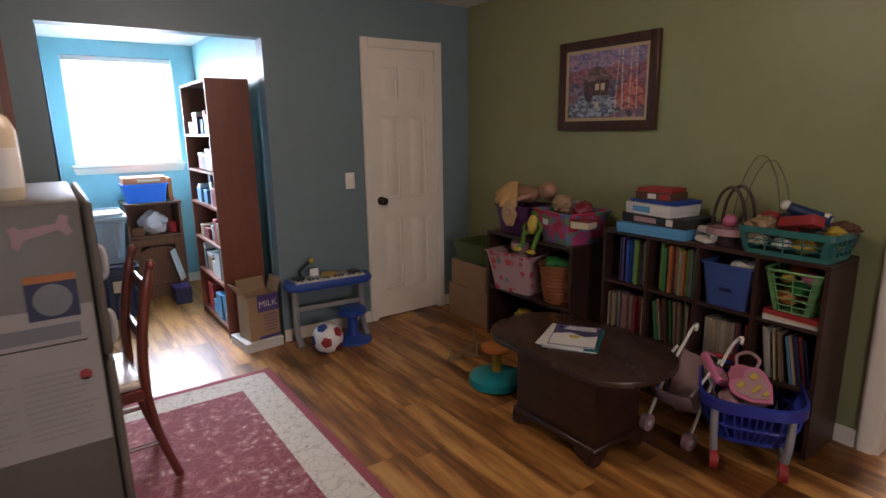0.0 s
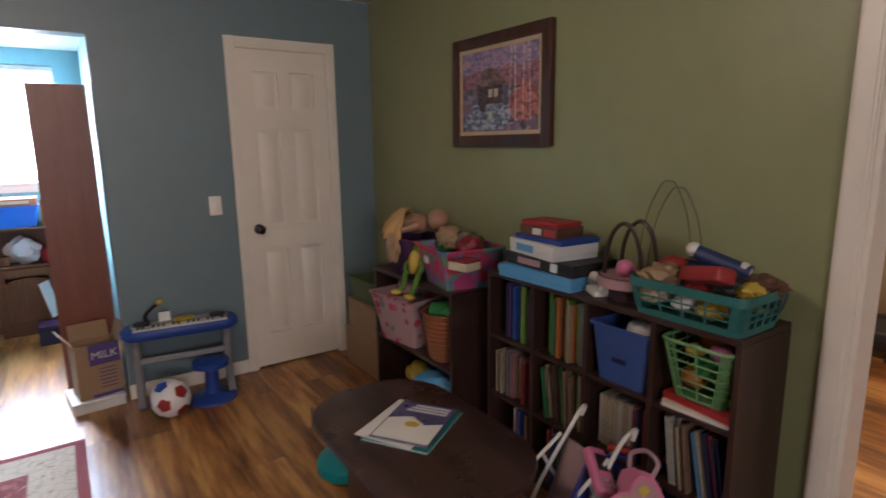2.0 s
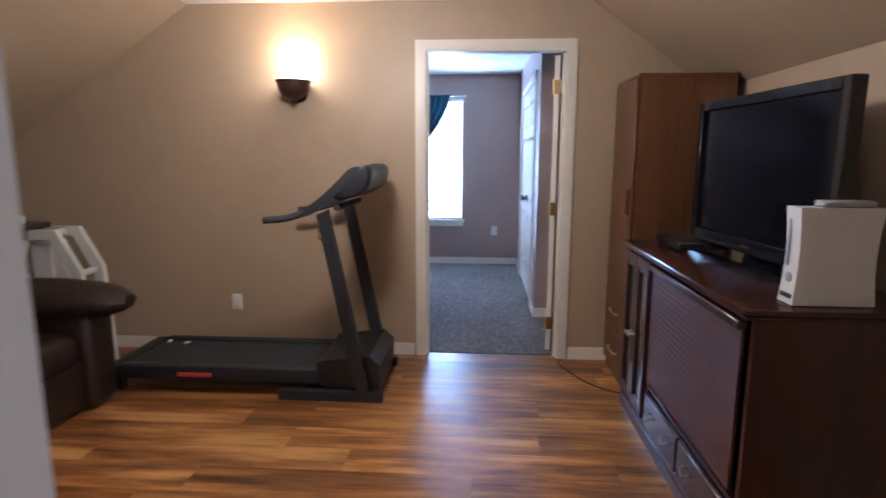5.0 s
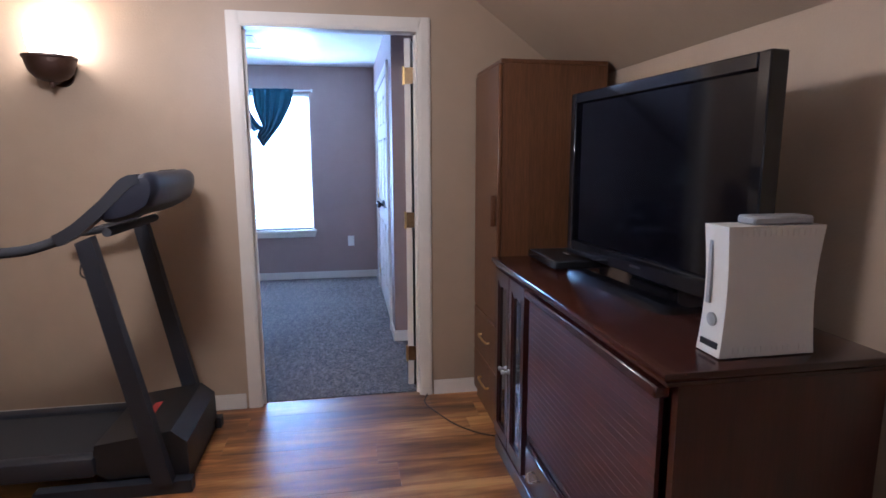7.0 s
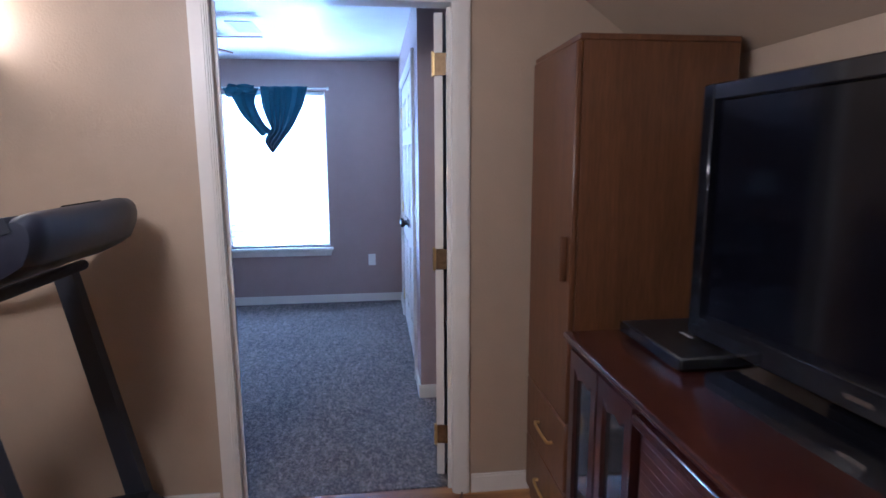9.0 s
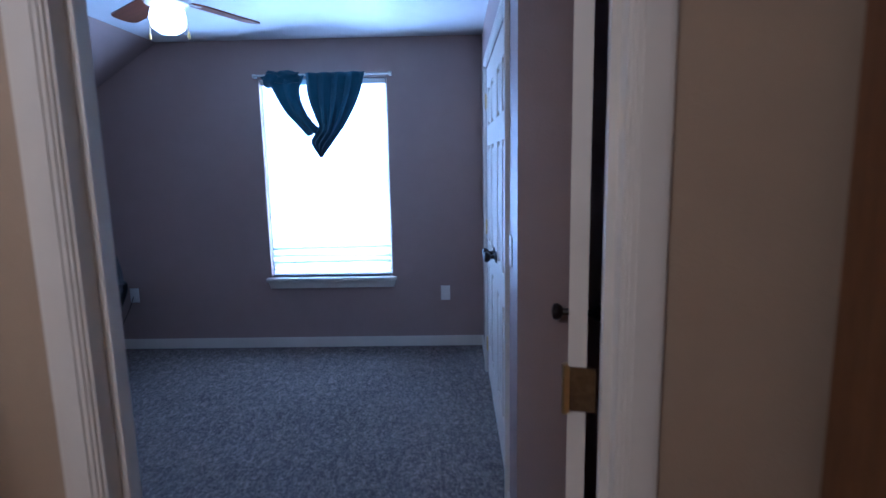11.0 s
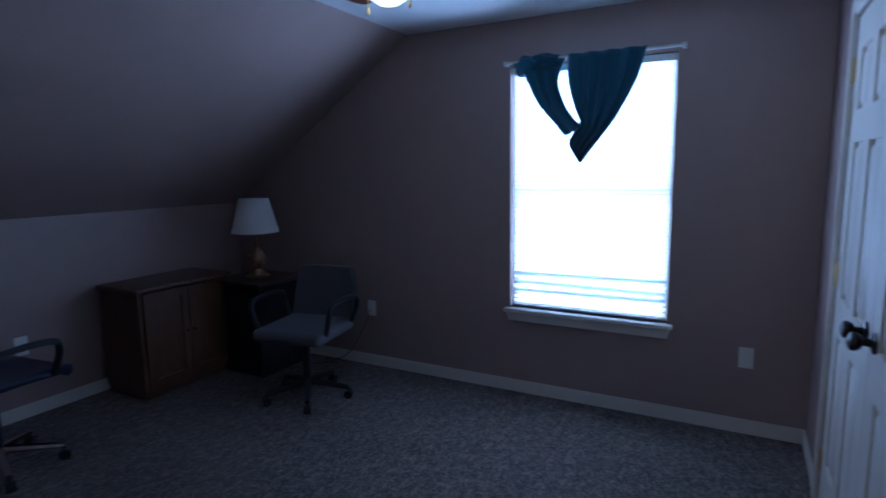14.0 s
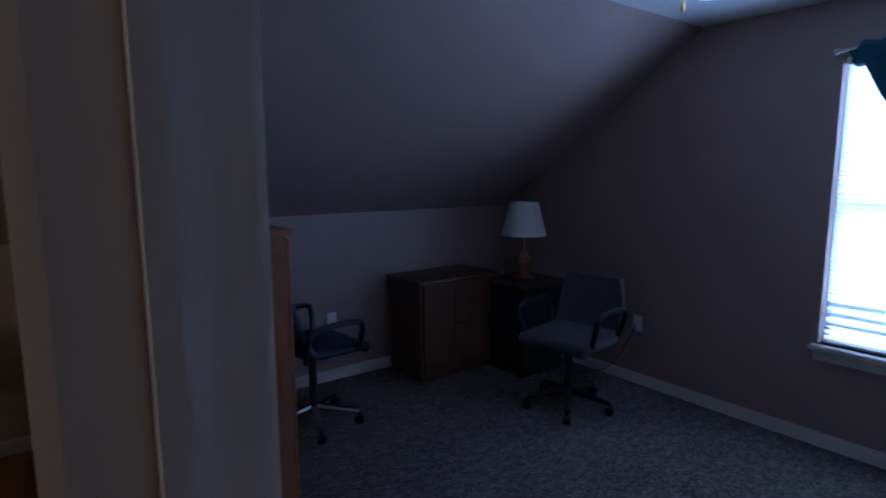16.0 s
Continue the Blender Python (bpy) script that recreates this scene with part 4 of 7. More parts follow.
cord = bm_new()
tube(cord, curve_pts(((6.24, -0.36, 0.005), (6.12, -0.33, 0.005), (5.98, -0.38, 0.005), (5.82, -0.46, 0.005), (5.70, -0.58, 0.005), (5.66, -0.70, 0.005)), 6), 0.004, 6)
solo("power_cord", cord, paint("brown_cord", (0.05, 0.025, 0.02), 0.5), "thin brown power cord lying on the floor", "cord")

vac = thing("vacuum_cleaner", "grey plastic vacuum cleaner head by the doorway", "vacuum cleaner", pose(3.40, 1.02, 0))
part("body", ball(bm_new(), (0, 0, 0.24), 1.0, (0.13, 0.15, 0.22), 3, 0.05), paint("grey_lilac_plastic", (0.32, 0.31, 0.34), 0.35), vac)
part("foot", box(bm_new(), -0.14, -0.17, 0.0, 0.16, 0.14, 0.08, 0.02, 3), M_BLACK, vac)
part("hose", tube(bm_new(), curve_pts(((0.02, 0.02, 0.42), (0.02, 0.06, 0.55), (0.0, 0.14, 0.6), (0.0, 0.2, 0.5)), 5), 0.02, 10), M_CHROMEGREY, vac)


# ---- bedroom ----
def pc_chair(m, shell_mat, label, back_h, arms_mat, base_mat, shell=False):
    """Swivel chair facing local -y."""
    c = thing("office_chair", label, "chair", m)
    if shell:
        sh = bm_new()
        rows = []
        for y, z, wd, cup in ((-0.27, 0.425, 0.17, 0.0), (-0.255, 0.455, 0.215, 0.005), (-0.15, 0.455, 0.245, 0.02), (0.0, 0.445, 0.255, 0.04), (0.12, 0.45, 0.255, 0.06), (0.20, 0.50, 0.25, 0.06), (0.245, 0.60, 0.24, 0.05), (0.275, 0.75, 0.228, 0.035), (0.30, 0.88, 0.21, 0.025), (0.31, 0.945, 0.17, 0.015), (0.312, 0.97, 0.11, 0.01)):
            back = min(1.0, max(0.0, (y - 0.05) / 0.17))
            rows.append([sh.verts.new((wd * j / 4, y - cup * back * (j / 4) ** 2, z + cup * (1 - back) * (j / 4) ** 2)) for j in range(-4, 5)])
        for p, q in zip(rows, rows[1:]):
            for j in range(8):
                sh.faces.new((p[j], p[j + 1], q[j + 1], q[j]))
        md = part("seat_shell", sh, shell_mat, c).modifiers.new("thick", "SOLIDIFY")
        md.thickness, md.offset = 0.035, -1
    else:
        part("seat", box(bm_new(), -0.24, -0.24, 0.42, 0.24, 0.24, 0.50, 0.035, 4), shell_mat, c)
    b = bm_new()
    rows = []
    for k in range(0 if shell else 9):
        u = k / 8
        z = 0.44 + u * back_h
        wd = 0.225 - 0.05 * max(0, u - 0.6) ** 1.2 * 2
        y = 0.20 + 0.10 * u + 0.03 * math.sin(u * 3.1)
        rows.append([b.verts.new(p) for p in ((-wd, y - 0.035, z), (-wd * 0.5, y - 0.01, z), (wd * 0.5, y - 0.01, z), (wd, y - 0.035, z), (wd, y + 0.02, z), (wd * 0.5, y + 0.045, z), (-wd * 0.5, y + 0.045, z), (-wd, y + 0.02, z))])
    if not shell:
        ring_faces(b, rows)
        part("backrest", b, shell_mat, c)
    for s in (-1, 1):
        part("armrest", tube(bm_new(), curve_pts(((s * 0.235, 0.18, 0.48), (s * 0.275, 0.19, 0.60), (s * 0.275, 0.14, 0.66), (s * 0.275, -0.12, 0.665), (s * 0.275, -0.17, 0.61), (s * 0.24, -0.15, 0.48)), 5), 0.017, 8), arms_mat, c)
    part("post", tube(bm_new(), ((0, 0, 0.10), (0, 0, 0.43)), [0.028, 0.022], 12), M_BLACK, c)
    for k in range(5):
        a = radians(72 * k + 12)
        x, y = math.cos(a), math.sin(a)
        leg = bm_new()
        tube(leg, ((0.02 * x, 0.02 * y, 0.115), (0.27 * x, 0.27 * y, 0.075)), [0.025, 0.016], 8)
        g = part("base_leg", leg, base_mat, c)
        w = bm_new()
        tube(w, ((0.27 * x - 0.022 * y, 0.27 * y + 0.022 * x, 0.029), (0.27 * x + 0.022 * y, 0.27 * y - 0.022 * x, 0.029)), 0.028, 12)
        tube(w, ((0.27 * x, 0.27 * y, 0.03), (0.27 * x, 0.27 * y, 0.08)), 0.008, 6)
        part("caster", w, M_BLACK, g)
    return c


M_GREYFAB = paint("grey_fabric", (0.085, 0.08, 0.08), 0.9, var=0.15, bump=0.4, bscale=250)
M_NAVYSEAT = paint("navy_vinyl", (0.010, 0.015, 0.045), 0.5, var=0.2, bump=0.15)
pc_chair(pose(8.93, 2.54, 0.004, 0, 0, -80), M_GREYFAB, "grey fabric swivel office chair with looped arms", 0.38, M_BLACK, M_BLACK)
pc_chair(pose(7.52, 3.29, 0.004, 0, 0, 98), M_NAVYSEAT, "navy shell swivel chair with chrome base", 0.52, M_BLACK, M_CHROME, True)


def low_cabinet():
    c = thing("low_cabinet", "low brown wooden two-door cabinet", "cabinet", pose(8.375, 3.42, 0.004))
    W, D, H = 0.74, 0.42, 0.74
    part("body", boxes((0.02, 0.015, 0.05, 0.04, D, H - 0.025), (W - 0.04, 0.015, 0.05, W - 0.02, D, H - 0.025), (0.04, D - 0.012, 0.05, W - 0.04, D, H - 0.025), (0.04, 0.015, 0.05, W - 0.04, D - 0.012, 0.07)), M_WALNUT, c)
    part("top", box(bm_new(), 0, -0.012, H - 0.025, W, D + 0.005, H, 0.006, 2), M_WALNUT, c)
    part("plinth", boxes((0.03, 0.03, 0, W - 0.03, D, 0.05)), M_WALNUT, c)
    for x0 in (0.045, W / 2 + 0.002):
        w = W / 2 - 0.047
        d = part("door", boxes((x0, -0.004, 0.07, x0 + 0.05, 0.014, H - 0.035), (x0 + w - 0.05, -0.004, 0.07, x0 + w, 0.014, H - 0.035), (x0 + 0.05, -0.004, 0.07, x0 + w - 0.05, 0.014, 0.13), (x0 + 0.05, -0.004, H - 0.095, x0 + w - 0.05, 0.014, H - 0.035)), M_WALNUT, c)
        part("panel", box(bm_new(), x0 + 0.05, 0.002, 0.13, x0 + w - 0.05, 0.012, H - 0.095), M_WALNUT, d)
        ball_x = x0 + (w - 0.025 if x0 < 0.2 else 0.025)
        part("handle", ball(bm_new(), (ball_x, -0.016, 0.40), 0.011, sub=2), M_BRONZE, d)


M_WALNUT = wood("brown_cabinet_wood", (0.06, 0.026, 0.013), (0.12, 0.055, 0.026), "z", 0.4)
low_cabinet()


def dresser():
    c = thing("chest_of_drawers", "tall honey-coloured wooden chest of drawers", "dresser", pose(XB0 + 0.03, 2.11, 0.004))
    W, D, H = 0.92, 0.59, 1.316
    for y in (0, W - 0.02):
        part("side_panel", boxes((0, y, 0.0, D - 0.02, y + 0.02, H - 0.022)), M_HONEY, c)
    part("back_panel", boxes((0, 0.02, 0.05, 0.012, W - 0.02, H - 0.022)), M_HONEY, c)
    part("bottom_panel", boxes((0.012, 0.02, 0.05, D - 0.02, W - 0.02, 0.07)), M_HONEY, c)
    part("top", box(bm_new(), -0.002, -0.006, H - 0.022, D + 0.006, W + 0.006, H, 0.004), M_HONEY, c)
    for k in range(5):
        z0 = 0.08 + k * 0.242
        f = part("drawer_front", box(bm_new(), D - 0.02, 0.006, z0, D, W - 0.006, z0 + 0.235, 0.005), M_HONEY, c)
        for y in (0.25, 0.67):
            part("handle", ball(bm_new(), (D + 0.014, y, z0 + 0.12), 0.016, sub=2), M_HONEY, f)


M_HONEY = wood("honey_wood", (0.15, 0.05, 0.017), (0.26, 0.10, 0.035), "z", 0.42, 0.8)
dresser()
bx = thing("cardboard_box", "brown cardboard box with white shipping label", "box", pose(6.61, 2.50, 1.32))
part("carton", box(bm_new(), -0.2, -0.22, 0, 0.23, 0.22, 0.40, 0.004), M_CARTON, bx)
lb = part("label", boxes((0.08, -0.2215, 0.08, 0.21, -0.2202, 0.24)), M_PAPER, bx, "white printed shipping label")
for k in range(6):
    part("print_line", boxes((0.095, -0.2225, 0.10 + k * 0.02, 0.185 - 0.02 * (k % 3), -0.2216, 0.104 + k * 0.02)), M_BLACK, lb)
part("handle_slot", boxes((-0.09, -0.2215, 0.225, 0.03, -0.2202, 0.255)), M_BLACK, bx)
part("flap", prism(bm_new(), ((0.23, -0.20), (0.30, -0.21), (0.33, -0.17), (0.32, 0.10), (0.23, 0.12)), 0.25, 0.268), M_ESPRESSO, bx, "dark flap")

def pleated(prof, n):
    """An open shade whose cloth is folded into small pleats."""
    bm = bm_new()
    rings = []
    for inset in (0.0, 0.004):
        for r, z in (prof if not inset else prof[::-1]):
            rings.append([bm.verts.new(((r - inset + 0.0022 * (-1) ** k) * math.cos(math.pi * k / n), (r - inset + 0.0022 * (-1) ** k) * math.sin(math.pi * k / n), z)) for k in range(2 * n)])
    ring_faces(bm, rings, False)
    return bm


lt = thing("end_table", "small dark end table in the corner", "table", pose(9.25, 3.27, 0.004))
part("tabletop", box(bm_new(), -0.24, -0.24, 0.66, 0.24, 0.24, 0.69, 0.006), M_ESPRESSO, lt)
part("cabinet_body", box(bm_new(), -0.21, -0.21, 0.0, 0.21, 0.21, 0.66, 0.004), paint("dark_cloth", (0.014, 0.014, 0.018), 0.85, var=0.2, bump=0.3, bscale=200), lt, "dark cloth-covered body")
tl = thing("table_lamp", "table lamp with white shade and ornate golden base", "lamp", pose(9.25, 3.28, 0.694))
part("base", lathe(bm_new(), ((0.08, 0), (0.085, 0.015), (0.05, 0.03), (0.03, 0.06), (0.055, 0.11), (0.06, 0.15), (0.035, 0.2), (0.012, 0.22), (0.01, 0.30))), M_LAMPB := paint("antique_gold", (0.24, 0.12, 0.05), 0.5, 0.3, var=0.4, scale=20, bump=0.3, bscale=40), tl)
orn = bm_new()
for k in range(7):
    a = k * 0.9
    ball(orn, (0.055 * math.cos(a), 0.055 * math.sin(a), 0.09 + 0.02 * (k % 4)), 0.022, sub=1, lump=0.4, seed=k)
part("ornament", orn, M_LAMPB, tl, "moulded golden flowers")
part("shade", pleated(((0.168, 0.335), (0.150, 0.41), (0.104, 0.585)), 44), paint("lampshade_cloth", (0.62, 0.60, 0.56), 0.85, var=0.06, bump=0.1), tl, "pale pleated shade")

rod = bm_new()
tube(rod, ((XB1 - 0.045, 0.405, 2.105), (XB1 - 0.045, 1.435, 2.105)), 0.009, 10)
for y in (0.415, 1.425):
    box(rod, XB1 - 0.05, y - 0.01, 2.092, XB1, y + 0.01, 2.118)
solo("curtain_rod", rod, M_WHITE, "thin white curtain rod above the window", "curtain rod")


def draped():
    """Teal cloth slung over the rod: a knotted end, a loop and a hanging panel to a point."""
    cl = thing("curtain", "dark teal cloth slung over the curtain rod", "curtain", pose(XB1, 0.925, 0.575, 0, 0, 0))

    def sheet(name, outl, outr, folds, depth):
        bm = bm_new()
        n, k = 18, 16
        rows = []
        for i in range(n + 1):
            u = i / n
            l, r = outl(u), outr(u)
            rows.append([bm.verts.new((-0.058 - depth * (0.5 + 0.5 * math.sin(folds * j / k * 6.283 + 2 * u)), l[0] - 0.98 + (r[0] - l[0]) * j / k, l[1] - 0.575 + (r[1] - l[1]) * j / k)) for j in range(k + 1)])
        for a, b in zip(rows, rows[1:]):
            for j in range(k):
                bm.faces.new((a[j], a[j + 1], b[j + 1], b[j]))
        ob = part(name, bm, M_TEAL, cl)
        sol = ob.modifiers.new("thick", "SOLIDIFY")
        sol.thickness = 0.006

    def along(pts):
        P = curve_pts([(p[0], p[1], 0) for p in pts], 8)
        return lambda u: (P[min(len(P) - 1, int(u * (len(P) - 1)))][0], P[min(len(P) - 1, int(u * (len(P) - 1)))][1])
    sheet("hanging_panel", along(((1.085, 2.115), (1.075, 1.95), (1.03, 1.80), (1.0, 1.72), (1.06, 1.62), (1.0, 1.505))), along(((0.655, 2.118), (0.70, 1.95), (0.80, 1.76), (0.88, 1.65), (0.95, 1.56), (0.99, 1.505))), 4, 0.035)
    sheet("looped_end", along(((1.38, 2.09), (1.32, 1.97), (1.25, 1.84), (1.15, 1.73), (1.09, 1.66))), along(((1.10, 2.10), (1.14, 1.98), (1.11, 1.86), (1.05, 1.76), (0.98, 1.70))), 2, 0.03)
    part("knot", ball(bm_new(), (-0.06, 0.365, 1.50), 0.055, (0.7, 1.2, 1.0), 3, 0.5, 4), M_TEAL, cl)
    part("knot", ball(bm_new(), (-0.06, 0.25, 1.51), 0.06, (0.7, 1.6, 0.8), 3, 0.4, 7), M_TEAL, cl)


M_TEAL = paint("teal_cloth", (0.014, 0.075, 0.115), 0.85, var=0.2, bump=0.3, bscale=200, sheen=0.2)
draped()

vent = thing("ceiling_vent", "white slatted ceiling vent", "vent", pose(8.28, 0.88, CB))
part("frame", boxes((-0.16, -0.09, -0.008, 0.16, -0.07, 0), (-0.16, 0.07, -0.008, 0.16, 0.09, 0), (-0.16, -0.07, -0.008, -0.14, 0.07, 0), (0.14, -0.07, -0.008, 0.16, 0.07, 0)), M_WHITE, vent)
part("backing", boxes((-0.14, -0.07, -0.003, 0.14, 0.07, -0.001)), M_BLACK, vent)
for k in range(9):
    part("slat", boxes((-0.135 + k * 0.031, -0.068, -0.007, -0.117 + k * 0.031, 0.068, -0.0035)), M_WHITE, vent)
lc = bm_new()
tube(lc, curve_pts(((9.61, 2.515, 0.44), (9.57, 2.56, 0.3), (9.54, 2.68, 0.1), (9.48, 2.86, 0.012), (9.4, 2.96, 0.012)), 6), 0.003, 6)
solo("lamp_cord", lc, M_BLACK, "dark lamp cord running down from the outlet", "cord")


# ---- playroom: painting, rug, table ----
def plain(name, col, rough=0.5, **kw):
    return paint(name, col, rough, **{"var": 0.1, "bump": 0.05, **kw})


PAL = {k: plain("tint_" + k, tuple(0.62 * v for v in c) if k not in ("white", "cream", "sky") else tuple(0.8 * v for v in c), 0.5) for k, c in {
    "red": (0.45, 0.03, 0.03), "crimson": (0.28, 0.02, 0.03), "orange": (0.60, 0.19, 0.03), "yellow": (0.70, 0.50, 0.06), "lime": (0.20, 0.45, 0.05),
    "green": (0.03, 0.24, 0.06), "teal": (0.02, 0.24, 0.24), "sky": (0.10, 0.35, 0.62), "blue": (0.02, 0.08, 0.42), "navy": (0.015, 0.02, 0.08),
    "purple": (0.10, 0.025, 0.14), "pink": (0.80, 0.22, 0.40), "rose": (0.55, 0.32, 0.34), "cream": (0.62, 0.54, 0.38), "white": (0.70, 0.69, 0.66),
    "tan": (0.40, 0.26, 0.14), "brown": (0.14, 0.06, 0.03), "grey": (0.25, 0.25, 0.26), "skin": (0.45, 0.24, 0.15), "black": (0.02, 0.02, 0.022), "peach": (0.60, 0.38, 0.20)}.items()}


def canvas_material():
    """Brushed autumn woodland, in soft dabs."""
    m, t, b, N, L = nodes("painted_canvas")
    v = N.new("ShaderNodeTexCoord").outputs["Object"]
    vo = N.new("ShaderNodeTexVoronoi")
    vo.inputs["Scale"].default_value = 34
    L.new(v, vo.inputs["Vector"])
    n1 = noise_tex(t, v, 7, 5, 0.7)
    dabs = ramp(t, mixrgb(t, 0.5, vo.outputs["Color"], n1), ((0.25, (0.03, 0.03, 0.05)), (0.42, (0.10, 0.10, 0.16)), (0.52, (0.22, 0.10, 0.12)), (0.6, (0.16, 0.18, 0.26)), (0.75, (0.45, 0.22, 0.16))))
    L.new(dabs, b.inputs["Base Color"])
    b.inputs["Roughness"].default_value = 0.5
    bumped(t, b, n1, 0.2)
    return m


def dabs(name, c1, c2, c3, scale=46):
    """Thick oil dabs in three tones."""
    m, t, b, N, L = nodes(name)
    v = N.new("ShaderNodeTexCoord").outputs["Object"]
    mp = N.new("ShaderNodeMapping")
    mp.inputs["Scale"].default_value = (1, 1, 1.6)
    L.new(v, mp.inputs[0])
    vo = N.new("ShaderNodeTexVoronoi")
    vo.inputs["Scale"].default_value = scale
    L.new(mp.outputs[0], vo.inputs["Vector"])
    sep = N.new("ShaderNodeSeparateColor")
    L.new(vo.outputs["Color"], sep.inputs[0])
    c = ramp(t, sep.outputs[0], ((0.1, c1), (0.45, c2), (0.9, c3)))
    c = mixrgb(t, 0.35, c, ramp(t, noise_tex(t, v, 14, 5, 0.7), ((0.35, c1), (0.65, c3))))
    L.new(c, b.inputs["Base Color"])
    b.inputs["Roughness"].default_value = 0.45
    bumped(t, b, vo.outputs["Distance"], 0.2)
    return m


def painting():
    y0, y1, z0, z1 = 1.945, 2.68, 1.435, 1.982
    p = thing("framed_painting", "framed painting of a mill among autumn trees", "painting", pose(XG, (y0 + y1) / 2, z0, 0, 0, -90))
    W, H = y1 - y0, z1 - z0
    f = bm_new()
    w = 0.058
    for a, b, c, d in ((-W / 2, 0, -W / 2 + w, H), (W / 2 - w, 0, W / 2, H), (-W / 2 + w, 0, W / 2 - w, w), (-W / 2 + w, H - w, W / 2 - w, H)):
        box(f, a, -0.035, b, c, -0.001, d, 0.006, 2)
    part("frame", f, M_PICFRAME, p, "dark carved wooden frame")
    lnr = bm_new()
    k = w + 0.018
    for a, b, c, d in ((-W / 2 + w, w, -W / 2 + k, H - w), (W / 2 - k, w, W / 2 - w, H - w), (-W / 2 + k, w, W / 2 - k, k), (-W / 2 + k, H - k, W / 2 - k, H - w)):
        box(lnr, a, -0.026, b, c, -0.004, d)
    part("liner", lnr, plain("gilt_liner", (0.45, 0.34, 0.19), 0.5), p, "pale gilt inner liner")
    cv = part("canvas", boxes((-W / 2 + k, -0.02, k, W / 2 - k, -0.006, H - k)), canvas_material(), p)
    a, b = W / 2 - k, H - 2 * k

    def shape(name, pts, mat, lift):
        bm = bm_new()
        prism(bm, [(x * a, k + y * b) for x, y in pts], -0.0205 - lift * 0.0004, -0.0203, "y")
        part(name, bm, mat, cv)
    shape("painted_sky", ((-1, 0.74), (-0.4, 0.70), (0.2, 0.76), (1, 0.72), (1, 1), (-1, 1)), dabs("p_sky", (0.10, 0.10, 0.22), (0.22, 0.20, 0.34), (0.42, 0.26, 0.34)), 1)
    shape("painted_hill", ((-1, 0.62), (-0.6, 0.78), (-0.1, 0.70), (0.3, 0.80), (0.7, 0.72), (1, 0.82), (1, 0.55), (-1, 0.55)), dabs("p_hill", (0.11, 0.05, 0.10), (0.26, 0.08, 0.12), (0.36, 0.17, 0.19)), 2)
    shape("painted_pond", ((-1, 0.10), (-0.7, 0.34), (-0.2, 0.38), (0.3, 0.28), (0.5, 0.12), (0.1, 0.02), (-0.9, 0.02)), dabs("p_pond", (0.012, 0.018, 0.04), (0.07, 0.10, 0.18), (0.42, 0.46, 0.55)), 2)
    shape("painted_mill", ((-0.55, 0.34), (-0.55, 0.60), (0.1, 0.60), (0.1, 0.34)), dabs("p_mill", (0.010, 0.008, 0.009), (0.045, 0.026, 0.026), (0.13, 0.08, 0.07)), 3)
    shape("painted_roof", ((-0.66, 0.57), (-0.35, 0.78), (-0.05, 0.76), (0.2, 0.56)), dabs("p_roof", (0.05, 0.03, 0.035), (0.13, 0.08, 0.07), (0.25, 0.16, 0.14)), 4)
    shape("painted_wheel", [(-0.42 + 0.13 * math.cos(i * 0.524), 0.40 + 0.16 * math.sin(i * 0.524)) for i in range(12)], dabs("p_wheel", (0.01, 0.01, 0.012), (0.04, 0.025, 0.03), (0.10, 0.06, 0.06)), 4)
    shape("painted_maple", ((0.35, 0.14), (0.28, 0.36), (0.45, 0.52), (0.7, 0.58), (0.95, 0.46), (0.98, 0.18), (0.7, 0.10)), dabs("p_maple", (0.06, 0.012, 0.02), (0.36, 0.05, 0.07), (0.55, 0.20, 0.16)), 4)
    for x, lean, wd in ((0.28, 0.06, 0.014), (0.45, -0.03, 0.02), (0.62, 0.02, 0.013), (0.8, -0.04, 0.016)):
        shape("painted_birch", ((x - wd, 0.12), (x + wd, 0.12), (x + lean + wd * 0.6, 1.0), (x + lean - wd * 0.6, 1.0)), dabs("p_birch", (0.14, 0.11, 0.10), (0.40, 0.34, 0.30), (0.60, 0.54, 0.48)), 5)
    for x, z in ((-0.2, 0.47), (-0.05, 0.47), (-0.2, 0.2)):
        shape("painted_window", ((x - 0.05, z - 0.05), (x + 0.05, z - 0.05), (x + 0.05, z + 0.05), (x - 0.05, z + 0.05)), PAL["cream"], 5)


M_PICFRAME = wood("picture_frame_wood", (0.025, 0.01, 0.007), (0.07, 0.025, 0.015), "z", 0.35)
painting()

fp = thing("framed_picture", "narrow picture in a dark red wooden frame", "picture", pose(-0.02, YN, 1.46))
part("frame", boxes((-0.20, -0.025, 0, -0.16, -0.001, 0.5), (0.0, -0.025, 0, 0.04, -0.001, 0.5), (-0.16, -0.025, 0, 0.0, -0.001, 0.04), (-0.16, -0.025, 0.46, 0.0, -0.001, 0.5)), M_MAHOG, fp)
part("print", boxes((-0.16, -0.014, 0.04, 0.0, -0.002, 0.46)), PAL["tan"], fp)


